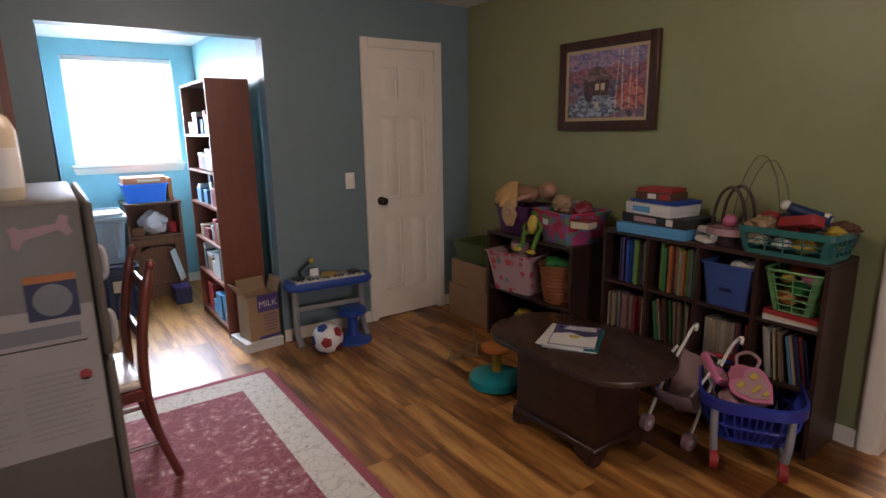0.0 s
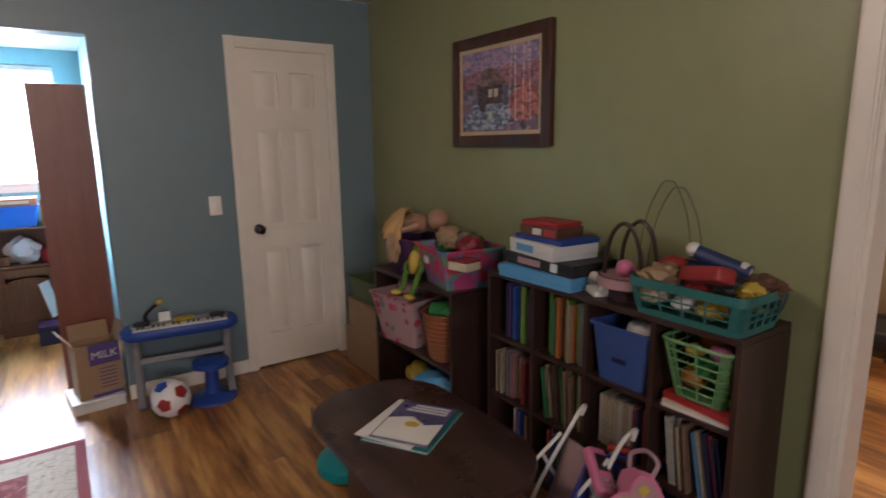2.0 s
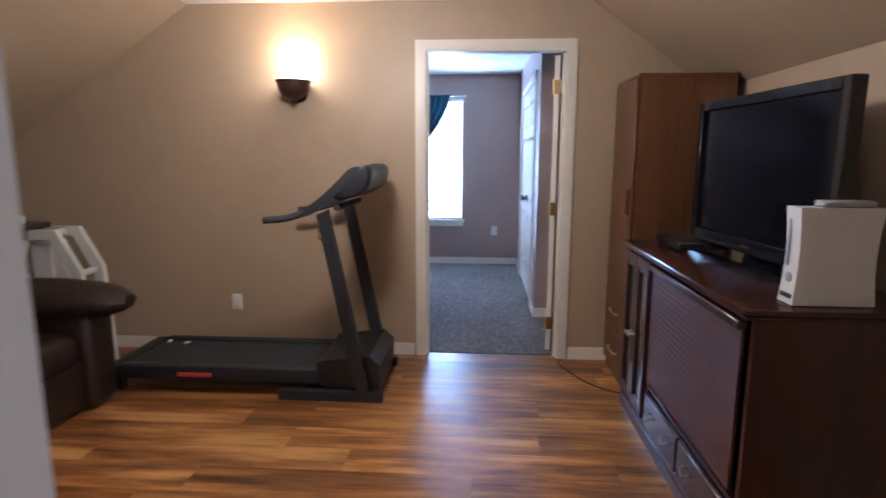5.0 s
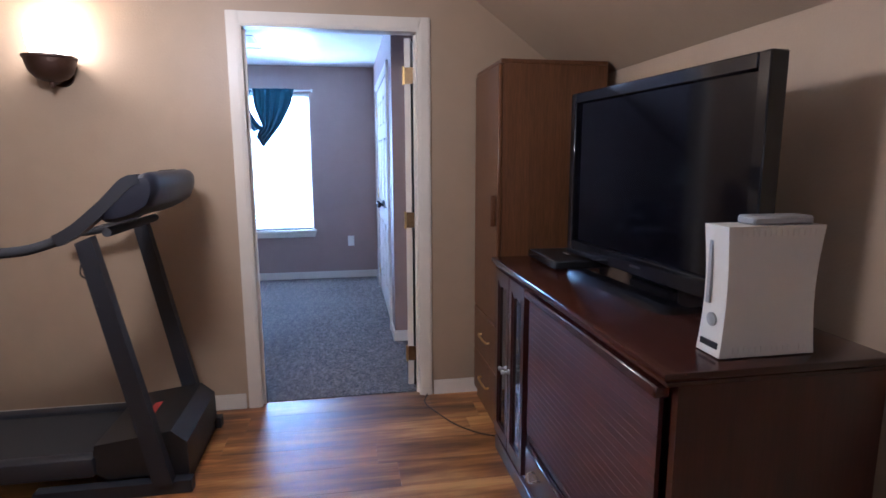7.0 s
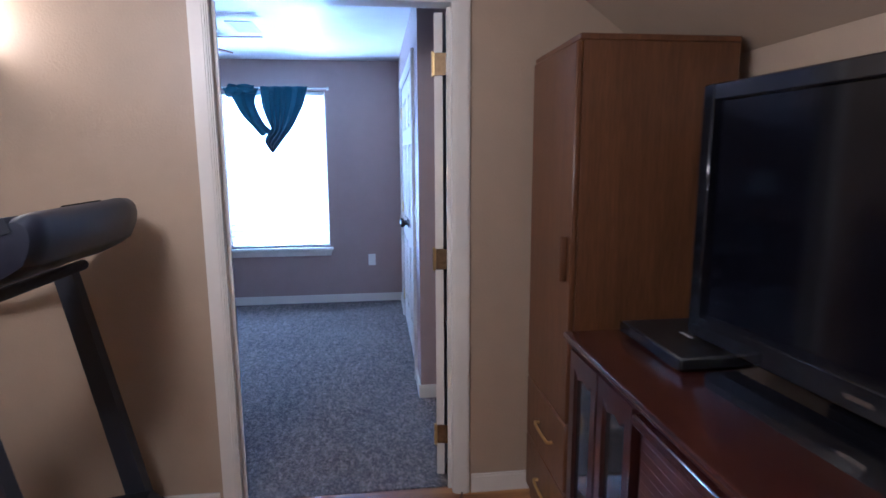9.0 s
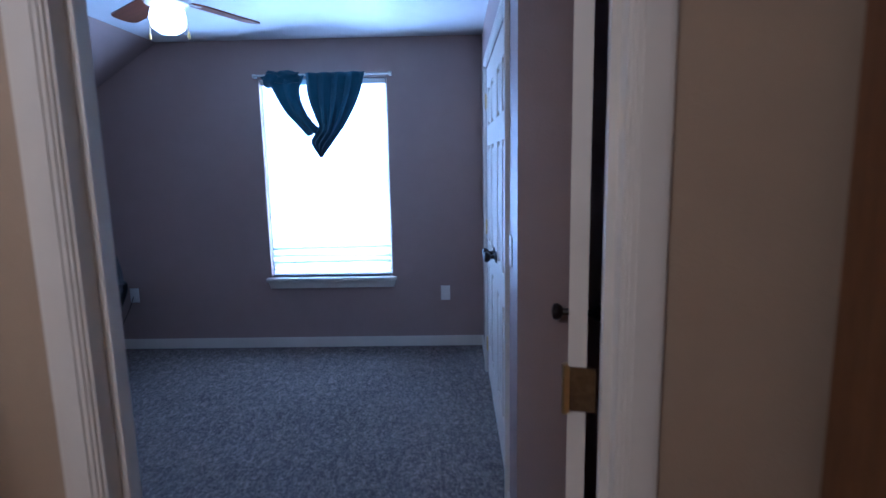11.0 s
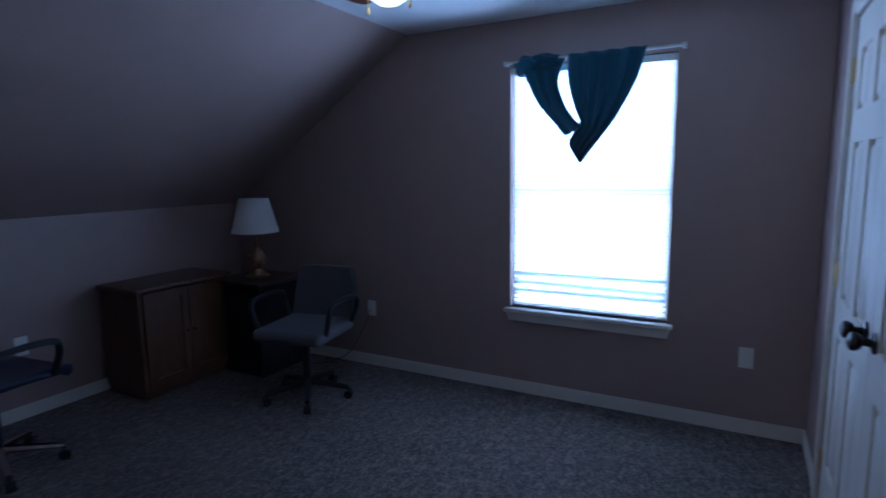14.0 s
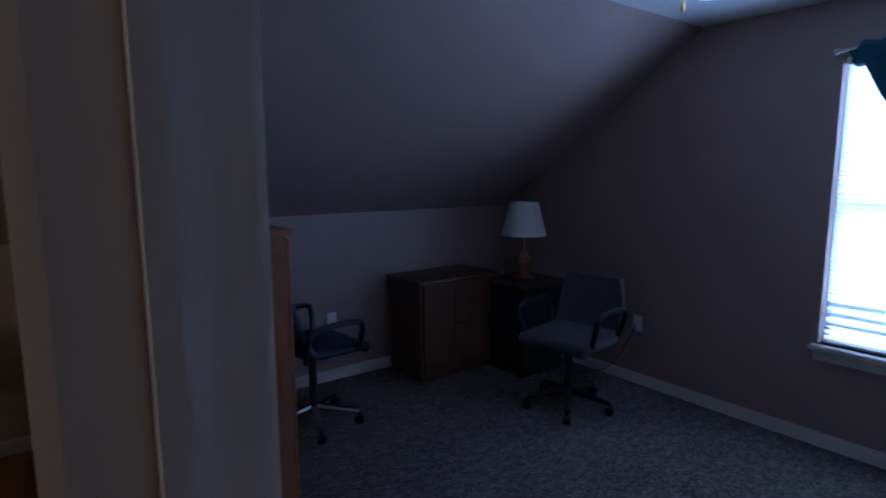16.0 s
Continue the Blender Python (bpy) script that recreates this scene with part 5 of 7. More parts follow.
def rug_material(name, c1, c2, c3, scale, blobs, vines=0.0):
    m, t, b, N, L = nodes(name)
    v = N.new("ShaderNodeNewGeometry").outputs["Position"]
    warp = N.new("ShaderNodeVectorMath")
    warp.operation = "MULTIPLY_ADD"
    nz = N.new("ShaderNodeTexNoise")
    nz.inputs["Scale"].default_value = scale * 0.5
    L.new(v, nz.inputs["Vector"])
    L.new(nz.outputs["Color"], warp.inputs[0])
    warp.inputs[1].default_value = (0.12, 0.12, 0)
    L.new(v, warp.inputs[2])
    vo = N.new("ShaderNodeTexVoronoi")
    vo.inputs["Scale"].default_value = scale
    L.new(warp.outputs[0], vo.inputs["Vector"])
    flower = ramp(t, vo.outputs["Distance"], ((blobs * 0.45, c3), (blobs * 0.55, c2), (blobs, c2), (blobs + 0.06, c1)))
    vine = N.new("ShaderNodeTexVoronoi")
    vine.feature = "DISTANCE_TO_EDGE"
    vine.inputs["Scale"].default_value = scale * 1.15
    L.new(warp.outputs[0], vine.inputs["Vector"])
    c = mixrgb(t, ramp(t, vine.outputs["Distance"], ((0.02, (vines,) * 3), (0.06, (0, 0, 0)))), flower, c2)
    fib = noise_tex(t, v, 260, 3)
    c = mixrgb(t, 0.1, c, ramp(t, fib, ((0.3, (0.04, 0.02, 0.02)), (0.7, (0.5, 0.36, 0.32)))))
    L.new(c, b.inputs["Base Color"])
    b.inputs["Roughness"].default_value = 0.95
    bumped(t, b, fib, 0.5, 0.006)
    return m


rg = thing("area_rug", "red floral area rug with a cream border", "rug", pose(0, 0, 0))
RX0, RX1, RY0, RY1 = -0.62, 1.09, 0.75, 3.31


def rug_band(name, i0, i1, mat, h):
    if i1 is None:
        bm = boxes((RX0 + i0, RY0 + i0, 0.0005, RX1 - i0, RY1 - i0, h))
    else:
        bm = boxes((RX0 + i0, RY0 + i0, 0.0005, RX0 + i1, RY1 - i0, h), (RX1 - i1, RY0 + i0, 0.0005, RX1 - i0, RY1 - i0, h), (RX0 + i1, RY0 + i0, 0.0005, RX1 - i1, RY0 + i1, h), (RX0 + i1, RY1 - i1, 0.0005, RX1 - i1, RY1 - i0, h))
    part(name, bm, mat, rg)


rug_band("edge", 0.0, 0.045, rug_material("rug_edge", (0.20, 0.02, 0.03), (0.15, 0.015, 0.025), (0.26, 0.05, 0.05), 30, 0.2), 0.009)
rug_band("border", 0.045, 0.225, rug_material("rug_border", (0.46, 0.42, 0.34), (0.26, 0.25, 0.20), (0.34, 0.20, 0.18), 17, 0.16, 0.6), 0.0085)
rug_band("field", 0.225, None, rug_material("rug_field", (0.15, 0.011, 0.022), (0.24, 0.075, 0.07), (0.42, 0.27, 0.23), 19, 0.36, 0.9), 0.009)


def coffee_table():
    t = thing("coffee_table", "worn dark wooden coffee table on a boxy base", "table", pose(2.06, 1.67, 0))
    out = [(x, y) for x, y in rounded(0.56, 0.92, 0.24, 8)]
    top = bm_new()
    rings = [[top.verts.new((x * s, y * (1 - (1 - s) * 0.62), z)) for x, y in out] for s, z in ((0.955, 0.438), (0.99, 0.442), (1.0, 0.455), (0.985, 0.468), (0.96, 0.47))]
    ring_faces(top, rings)
    part("tabletop", top, M_TABLETOP, t, "scuffed oval top")
    for b in ((-0.155, -0.245, 0.085, 0.155, -0.225, 0.438), (-0.155, 0.225, 0.085, 0.155, 0.245, 0.438), (-0.155, -0.225, 0.085, -0.135, 0.225, 0.438), (0.135, -0.225, 0.085, 0.155, 0.225, 0.438)):
        part("side_panel", boxes(b), M_TABLE, t)
    part("base_moulding", box(bm_new(), -0.17, -0.26, 0.055, 0.17, 0.26, 0.085, 0.006), M_TABLE, t)
    for sx in (-1, 1):
        for sy in (-1, 1):
            for ax in ("x", "y"):
                bm = bm_new()
                if ax == "y":
                    prism(bm, ((sx * 0.17, 0), (sx * 0.17, 0.056), (sx * 0.07, 0.056), (sx * 0.10, 0.03), (sx * 0.13, 0.0)), sy * 0.26, sy * 0.238, "y")
                else:
                    prism(bm, ((sy * 0.236, 0), (sy * 0.236, 0.056), (sy * 0.13, 0.056), (sy * 0.17, 0.03), (sy * 0.21, 0.0)), sx * 0.17, sx * 0.15, "x")
                part("bracket_foot", bm, M_TABLE, t)


M_TABLETOP, _t, _b, _N, _L = nodes("scuffed_tabletop")
_v = _N.new("ShaderNodeTexCoord").outputs["Object"]
_g = noise_tex(_t, _v, 1.5, 6, 0.6, (16, 1.2, 1))
_w = noise_tex(_t, _v, 5.5, 5, 0.7)
_c = mixrgb(_t, ramp(_t, _w, ((0.60, (0, 0, 0)), (0.72, (0.6, 0.6, 0.6)))), ramp(_t, _g, ((0.3, (0.014, 0.007, 0.006)), (0.7, (0.05, 0.022, 0.016)))), (0.13, 0.075, 0.05))
_L.new(_c, _b.inputs["Base Color"])
_L.new(ramp(_t, _w, ((0.3, (0.22, 0.22, 0.22)), (0.7, (0.45, 0.45, 0.45)))), _b.inputs["Roughness"])
coffee_table()


def booklet(m, w, d, h, cover, label, group="", art=None, name="magazine", cat="magazine"):
    b = thing(name, label, cat, m, group)
    part("page_block", boxes((-w / 2 + 0.002, -d / 2 + 0.002, 0.0006, w / 2 - 0.002, d / 2 - 0.002, h - 0.0006)), M_PAPER, b)
    part("cover", boxes((-w / 2, -d / 2, h - 0.0006, w / 2, d / 2, h), (-w / 2, -d / 2, 0, w / 2, d / 2, 0.0006), (-w / 2 - 0.0006, -d / 2, 0, -w / 2 + 0.0015, d / 2, h)), cover, b)
    if art:
        art(b, w, d, h)
    return b


def snowy_art(b, w, d, h):
    part("picture", prism(bm_new(), ((-w * 0.48, -d * 0.47), (w * 0.48, -d * 0.47), (w * 0.48, d * 0.05), (w * 0.2, -d * 0.05), (-w * 0.1, d * 0.12), (-w * 0.48, 0)), h, h + 0.0006), PAL["white"], b)
    part("picture", prism(bm_new(), [(0.026 * math.cos(i * 0.6) * 1.1, -0.02 + 0.02 * math.sin(i * 0.6)) for i in range(10)], h + 0.0006, h + 0.001), PAL["yellow"], b)
    for k in range(3):
        part("title_bar", boxes((-w * 0.3 + k * 0.01, d * (0.26 + 0.07 * k), h, w * 0.42, d * (0.30 + 0.07 * k), h + 0.0006)), PAL["white"], b)


booklet(pose(2.07, 1.70, 0.4702, 0, 0, -58), 0.25, 0.30, 0.006, PAL["teal"], "teal booklet under another magazine on the table")
booklet(pose(2.05, 1.73, 0.477, 0, 0, -62), 0.22, 0.29, 0.005, PAL["white"], "white magazine lying on the coffee table")
booklet(pose(2.075, 1.70, 0.4825, 0, 0, -56), 0.215, 0.28, 0.004, plain("night_cover", (0.06, 0.06, 0.14), 0.3, var=0.5, scale=14), "magazine with a snowy night cover", art=snowy_art)


# ---- shelves ----
def cube_shelf():
    s = thing("cube_shelf", "dark brown cube shelf with books and bins", "shelf", pose(2.685, 0.895, 0))
    W, D, H, n, r, th = 1.15, 0.292, 0.89, 4, 3, 0.018
    part("top", box(bm_new(), 0, 0, H - 0.022, D, W, H, 0.002), M_ESPRESSO, s)
    part("base", boxes((0, th, 0, D, W - th, 0.03)), M_ESPRESSO, s)
    for y in (0, W - th):
        part("side", boxes((0, y, 0, D, y + th, H - 0.022)), M_ESPRESSO, s)
    part("back", boxes((D - 0.006, th, 0.03, D, W - th, H - 0.022)), M_ESPRESSO, s)
    cw = (W - th) / n
    for k in range(1, n):
        part("divider", boxes((0, k * cw, 0.03, D - 0.006, k * cw + th, H - 0.022)), M_ESPRESSO, s)
    ch = (H - 0.022 - 0.03) / r
    for j in range(1, r):
        for k in range(n):
            part("shelf_board", boxes((0.004, k * cw + th, 0.03 + j * ch - 0.008, D - 0.006, (k + 1) * cw, 0.03 + j * ch + 0.008)), M_ESPRESSO, s)
    return [[(0.895 + k * cw + th, 0.895 + (k + 1) * cw, 0.03 + j * ch + (0.008 if j else 0), 0.03 + (j + 1) * ch - 0.008) for k in range(n)] for j in range(r)]


CELLS = cube_shelf()


def book(x, y, z, t, d, h, mat, lean=0.0, rng=None):
    """A book on end, its spine towards the room (-x)."""
    b = thing("book", "upright children's book on the cube shelf", "book", pose(x, y, z, -lean, 0, 0), "books on the cube shelf")
    part("cover", boxes((-0.0, 0, 0, 0.003, t, h), (0.003, 0, 0, d, 0.0015, h), (0.003, t - 0.0015, 0, d, t, h)), mat, b)
    part("page_block", boxes((0.003, 0.0015, 0.002, d - 0.003, t - 0.0015, h - 0.002)), M_SHADEPAPER, b)
    return b


def fill(cell, y0, y1, mats, rng, tmin, tmax, hmin, hmax, lean_last=0, lean_all=0):
    y, n = y0, 0
    while y < y1 - tmax:
        t = rng.uniform(tmin, tmax)
        h = rng.uniform(hmin, hmax)
        late = (y - y0) / max(0.01, y1 - y0)
        lean = lean_all + lean_last * late * rng.uniform(0.7, 1.1)
        step = t / max(0.3, math.cos(radians(lean))) + 0.001
        if not lean_all and y + step + h * math.sin(radians(max(0, lean))) > y1 + 0.002 and lean > 0:
            lean = 0
        book(2.70 + rng.uniform(0.0, 0.05), y, cell[2], t, rng.uniform(0.17, 0.2), min(h * 1.12, cell[3] - cell[2] - 0.012), rng.choice(mats), lean, rng)
        y += step
        n += 1


_r = random.Random(11)
# book covers with the heavy shade of the shelf cells put into their colours
SHADED = {k: plain("shaded_cover_" + k, c, 0.55, var=0.3, scale=18) for k, c in {
    "cream": (0.25, 0.20, 0.13), "white": (0.30, 0.28, 0.25), "tan": (0.16, 0.10, 0.06), "rose": (0.24, 0.11, 0.11), "grey": (0.12, 0.12, 0.12), "crimson": (0.14, 0.012, 0.016),
    "red": (0.26, 0.025, 0.02), "orange": (0.28, 0.09, 0.02), "yellow": (0.32, 0.22, 0.03), "lime": (0.11, 0.20, 0.03), "green": (0.015, 0.12, 0.04), "sky": (0.05, 0.15, 0.28),
    "blue": (0.012, 0.05, 0.22), "navy": (0.012, 0.016, 0.05), "purple": (0.07, 0.03, 0.13), "brown": (0.06, 0.03, 0.02)}.items()}
thin = [SHADED[k] for k in ("cream", "tan", "white", "rose", "grey", "tan", "crimson", "cream", "brown")]
fill(CELLS[2][3], CELLS[2][3][0] + 0.02, CELLS[2][3][1] - 0.06, [SHADED[k] for k in ("blue", "yellow", "navy", "purple", "lime", "sky")], _r, 0.01, 0.022, 0.20, 0.235)
fill(CELLS[2][2], CELLS[2][2][0] + 0.01, CELLS[2][2][1] - 0.02, [SHADED[k] for k in ("green", "orange", "lime", "grey", "red", "orange", "purple", "cream", "green")], _r, 0.009, 0.02, 0.2, 0.24)
fill(CELLS[1][3], CELLS[1][3][0] + 0.02, CELLS[1][3][1] - 0.01, thin, _r, 0.006, 0.014, 0.17, 0.19)
fill(CELLS[1][2], CELLS[1][2][0] + 0.01, CELLS[1][2][1] - 0.02, thin + [SHADED["red"], SHADED["orange"], SHADED["green"]], _r, 0.007, 0.014, 0.19, 0.22, 12)
fill(CELLS[1][1], CELLS[1][1][0] + 0.09, CELLS[1][1][1] - 0.005, [SHADED["cream"], SHADED["white"]], _r, 0.018, 0.022, 0.17, 0.175)
fill(CELLS[1][1], CELLS[1][1][0] + 0.01, CELLS[1][1][0] + 0.085, [SHADED["crimson"], SHADED["navy"], SHADED["brown"]], _r, 0.008, 0.012, 0.18, 0.2)
fill(CELLS[1][0], CELLS[1][0][0] + 0.125, CELLS[1][0][1] - 0.035, [SHADED["cream"], SHADED["white"], SHADED["tan"]], _r, 0.008, 0.014, 0.19, 0.21, 0, 7)
fill(CELLS[1][0], CELLS[1][0][0] + 0.012, CELLS[1][0][0] + 0.105, [SHADED["red"], SHADED["sky"], SHADED["cream"], SHADED["navy"]], _r, 0.008, 0.014, 0.19, 0.21, 0, 11)
fill(CELLS[0][2], CELLS[0][2][0] + 0.02, CELLS[0][2][1] - 0.05, thin + [SHADED["red"], SHADED["navy"], SHADED["blue"]], _r, 0.006, 0.017, 0.18, 0.22)
fill(CELLS[0][3], CELLS[0][3][0] + 0.02, CELLS[0][3][1] - 0.12, thin + [SHADED["red"], SHADED["navy"], SHADED["blue"]], _r, 0.006, 0.017, 0.18, 0.22)
fill(CELLS[0][1], CELLS[0][1][0] + 0.02, CELLS[0][1][1] - 0.1, thin + [SHADED["red"], SHADED["navy"], SHADED["blue"]], _r, 0.006, 0.017, 0.18, 0.22)
z = CELLS[2][0][2]
for k, (mt, hh) in enumerate(((PAL["white"], 0.012), (PAL["cream"], 0.01), (PAL["red"], 0.022))):
    booklet(pose(2.80, 1.03 - 0.004 * k, z, 0, 0, 3 - 4 * k), 0.21, 0.235, hh, mt, "flat book lying in a shelf cell", "books lying under the green basket", name="book", cat="book")
    z += hh + 0.0005


def tapered_bin(name, m, w0, d0, w1, d1, h, mat, label, cat, r=0.02, wall=0.004, group=""):
    """An open bin that widens upwards, with a rolled rim."""
    t = thing(name, label, cat, m, group)
    bm = bm_new()
    prof = [(w0, d0, 0.0, 0), (w0 * 0.5 + w1 * 0.5, d0 * 0.5 + d1 * 0.5, h * 0.5, 0), (w1, d1, h - 0.012, 0), (w1 + 0.016, d1 + 0.016, h - 0.01, 0), (w1 + 0.016, d1 + 0.016, h, 0), (w1 - 2 * wall, d1 - 2 * wall, h, 0), (w0 - 2 * wall, d0 - 2 * wall, wall, 0)]
    ring_faces(bm, [[bm.verts.new((x, y, zz)) for x, y in rounded(w, d, r, 3)] for w, d, zz, _ in prof])
    part("tub", bm, mat, t)
    return t


M_BINBLUE = plain("blue_bin", (0.035, 0.07, 0.22), 0.45)
bb = tapered_bin("storage_bin", pose(2.80, 1.325, CELLS[2][1][2]), 0.19, 0.20, 0.225, 0.245, 0.215, M_BINBLUE, "blue plastic bin with toys on the shelf", "bin")
part("handle_mark", boxes((-0.103, -0.03, 0.08, -0.1005, 0.03, 0.10)), PAL["navy"], bb)
ty = solo("plush_toy", ball(ball(bm_new(), (0, 0, 0), 0.045, (1, 1.3, 0.9), 3, 0.2), (0.0, -0.05, 0.02), 0.03, sub=2), PAL["white"], "white plush toy lying in the blue bin", "toy", pose(2.78, 1.29, CELLS[2][1][2] + 0.195))


def grid_basket(name, m, w0, d0, w1, d1, h, mat, label, nx, nz, wire=0.003):
    """An open-work basket of bars that widens upwards."""
    t = thing(name, label, "basket", m)
    o0, o1 = rounded(w0, d0, 0.03, 3), rounded(w1, d1, 0.03, 3)

    def at(u, k):
        n = len(o0)
        f = u * n
        i = int(f) % n
        a = f - int(f)
        p = [o0[i][c] * (1 - a) + o0[(i + 1) % n][c] * a for c in (0, 1)]
        q = [o1[i][c] * (1 - a) + o1[(i + 1) % n][c] * a for c in (0, 1)]
        return (p[0] + (q[0] - p[0]) * k, p[1] + (q[1] - p[1]) * k, 0.003 + (h - 0.003) * k)
    for k in range(nz + 1):
        pts = [at(i / 32, k / nz) for i in range(33)]
        part("hoop", tube(bm_new(), pts, wire * (2.2 if k == nz else 1), 5), mat, t)
    for i in range(nx):
        part("bar", tube(bm_new(), (at(i / nx, 0), at(i / nx, 1)), wire, 4), mat, t)
    part("bottom", prism(bm_new(), o0, 0.0, 0.004), mat, t)
    return t


M_BASKETG = plain("green_basket", (0.11, 0.27, 0.10), 0.4)
gb = grid_basket("basket", pose(2.79, 1.035, z), 0.16, 0.17, 0.225, 0.235, 0.19, M_BASKETG, "green plastic grid basket full of small toys", 34, 6)
for k in range(9):
    a = k * 2.4
    solo("small_toy", ball(bm_new(), (0, 0, 0), 0.028 + 0.01 * (k % 3), (1, 1.2, 0.9), 2, 0.35, k), PAL[("yellow", "orange", "red", "lime", "green", "sky", "yellow", "pink", "orange")[k]], "small bright plastic toy in the green basket", "toy", pose(2.79 + 0.05 * math.cos(a), 1.035 + 0.055 * math.sin(a), z + 0.045 + 0.016 * k), "toys in the green basket")


# things on the cube shelf
HT = 0.89


def game_box(m, w, d, h, mat, label, bars=()):
    g = thing("board_game", label, "board game", m, "board games on the shelf")
    part("box", box(bm_new(), -w / 2, -d / 2, 0, w / 2, d / 2, h * 0.35, 0.0015), mat, g)
    part("lid", box(bm_new(), -w / 2 - 0.002, -d / 2 - 0.002, h * 0.35, w / 2 + 0.002, d / 2 + 0.002, h, 0.0015), mat, g)
    for y0, y1, z0, z1, bm_ in bars:
        part("print", boxes((-w / 2 - 0.0028, y0, z0, -w / 2 - 0.0021, y1, z1)), bm_, g)
    return g


game_box(pose(2.80, 1.745, HT, 0, 0, 2), 0.26, 0.40, 0.055, PAL["sky"], "bright blue game box at the bottom of the pile")
game_box(pose(2.81, 1.73, HT + 0.055, 0, 0, -3), 0.24, 0.40, 0.05, PAL["black"], "black game box with a pale spider shape", ((-0.02, 0.12, 0.012, 0.038, PAL["rose"]), (-0.12, -0.08, 0.008, 0.042, PAL["white"])))
game_box(pose(2.80, 1.76, HT + 0.105, 0, 0, -8), 0.22, 0.30, 0.06, PAL["white"], "white game box with blue lettering bars", ((-0.02, 0.10, 0.014, 0.045, PAL["sky"]),))
game_box(pose(2.81, 1.75, HT + 0.165, 0, 0, -4), 0.20, 0.29, 0.018, PAL["blue"], "flat blue game box")
game_box(pose(2.80, 1.77, HT + 0.183, 0, 0, 0), 0.15, 0.21, 0.042, PAL["brown"], "red and brown game box with white star lettering", ((-0.02, 0.03, 0.008, 0.034, PAL["white"]), (-0.10, -0.04, 0.008, 0.034, PAL["red"])))
game_box(pose(2.80, 1.77, HT + 0.225, 0, 0, 2), 0.14, 0.20, 0.02, PAL["red"], "thin red game box on top of the pile")
tp = thing("toy_telephone", "white toy telephone handset on the shelf", "telephone", pose(2.755, 1.475, HT, 0, 0, 60))
part("base", box(bm_new(), -0.05, -0.035, 0, 0.05, 0.035, 0.028, 0.01, 2), M_WHITE, tp)
part("handset", tube(bm_new(), curve_pts(((-0.085, 0, 0.035), (-0.05, 0, 0.058), (0.05, 0, 0.058), (0.085, 0, 0.035)), 5), [0.026] * 3 + [0.019] * 10 + [0.026] * 3, 10), M_WHITE, tp)
wb = thing("handled_basket", "small dark basket with two tall looped handles", "basket", pose(2.80, 1.37, HT))
part("bowl", lathe(bm_new(), ((0.07, 0), (0.095, 0.05), (0.11, 0.085), (0.115, 0.09), (0.105, 0.09), (0.065, 0.006)), 20), plain("dark_wicker", (0.06, 0.03, 0.035), 0.7, bump=0.5, bscale=60), wb)
fr = bm_new()
lathe(fr, ((0.112, 0.066), (0.120, 0.055), (0.121, 0.06), (0.114, 0.088)), 24)
part("lace_trim", fr, PAL["rose"], wb, "rose lace edging")
for s in (-1, 1):
    part("handle", tube(bm_new(), curve_pts([(s * 0.045, 0.08 * math.cos(a), 0.08 + 0.20 * math.sin(a)) for a in (0.0, 0.5, 1.0, 1.57, 2.14, 2.64, 3.14)], 4), 0.008, 8), M_ESPRESSO, wb)
part("ball", ball(bm_new(), (-0.03, 0.0, 0.115), 0.034, sub=3), PAL["pink"], wb, "pink ball")
for dy, hh in ((0.0, 0.42), (-0.05, 0.40)):
    hp = bm_new()
    tube(hp, curve_pts([(0, dy + 0.115 * math.cos(a), hh * math.sin(a)) for a in (0.0, 0.35, 0.8, 1.3, 1.57, 1.85, 2.35, 2.8, 3.14)], 5), 0.0028, 6)
    solo("wire_hoop", hp, plain("hoop_brown", (0.13, 0.09, 0.05), 0.5), "thin brown hoop standing against the wall", "hoop", pose(2.955 - 0.012 * (dy < 0), 1.34, HT), "hoops behind the basket")

M_TEALB = plain("teal_plastic", (0.022, 0.125, 0.115), 0.4)


def laundry_tray():
    t = thing("plastic_basket", "long teal plastic basket heaped with toys", "basket", pose(2.80, 1.085, HT))
    W, L, h = 0.27, 0.40, 0.125
    o = lambda k: rounded(W - 0.04 * (1 - k), L - 0.04 * (1 - k), 0.035, 3)
    rim = bm_new()
    ring_faces(rim, [[rim.verts.new((x, y, zz)) for x, y in oo] for oo, zz in ((o(0.86), h - 0.03), (o(1.1), h - 0.028), (o(1.1), h), (o(0.9), h), (o(0.84), h - 0.03))], False)
    part("rim", rim, M_TEALB, t)
    bas = bm_new()
    ring_faces(bas, [[bas.verts.new((x, y, zz)) for x, y in oo] for oo, zz in ((o(0), 0.0), (o(0.15), 0.022), (o(0.05), 0.022), (o(-0.05), 0.004))])
    part("base", bas, M_TEALB, t)
    for i in range(64):
        sl = bm_new()
        a, b = o(0.12), o(0.86)
        f = i / 64 * len(a)
        j, u = int(f), f - int(f)
        p = [a[j][c] * (1 - u) + a[(j + 1) % len(a)][c] * u for c in (0, 1)]
        q = [b[j][c] * (1 - u) + b[(j + 1) % len(b)][c] * u for c in (0, 1)]
        tube(sl, ((p[0], p[1], 0.018), (q[0], q[1], h - 0.026)), 0.0034, 4)
        part("bar", sl, M_TEALB, t)
    for k in (0.35, 0.62):
        oo = o(0.12 + 0.74 * k)
        part("hoop", tube(bm_new(), [(x, y, 0.018 + k * (h - 0.044)) for x, y in oo + oo[:1]], 0.003, 4), M_TEALB, t)


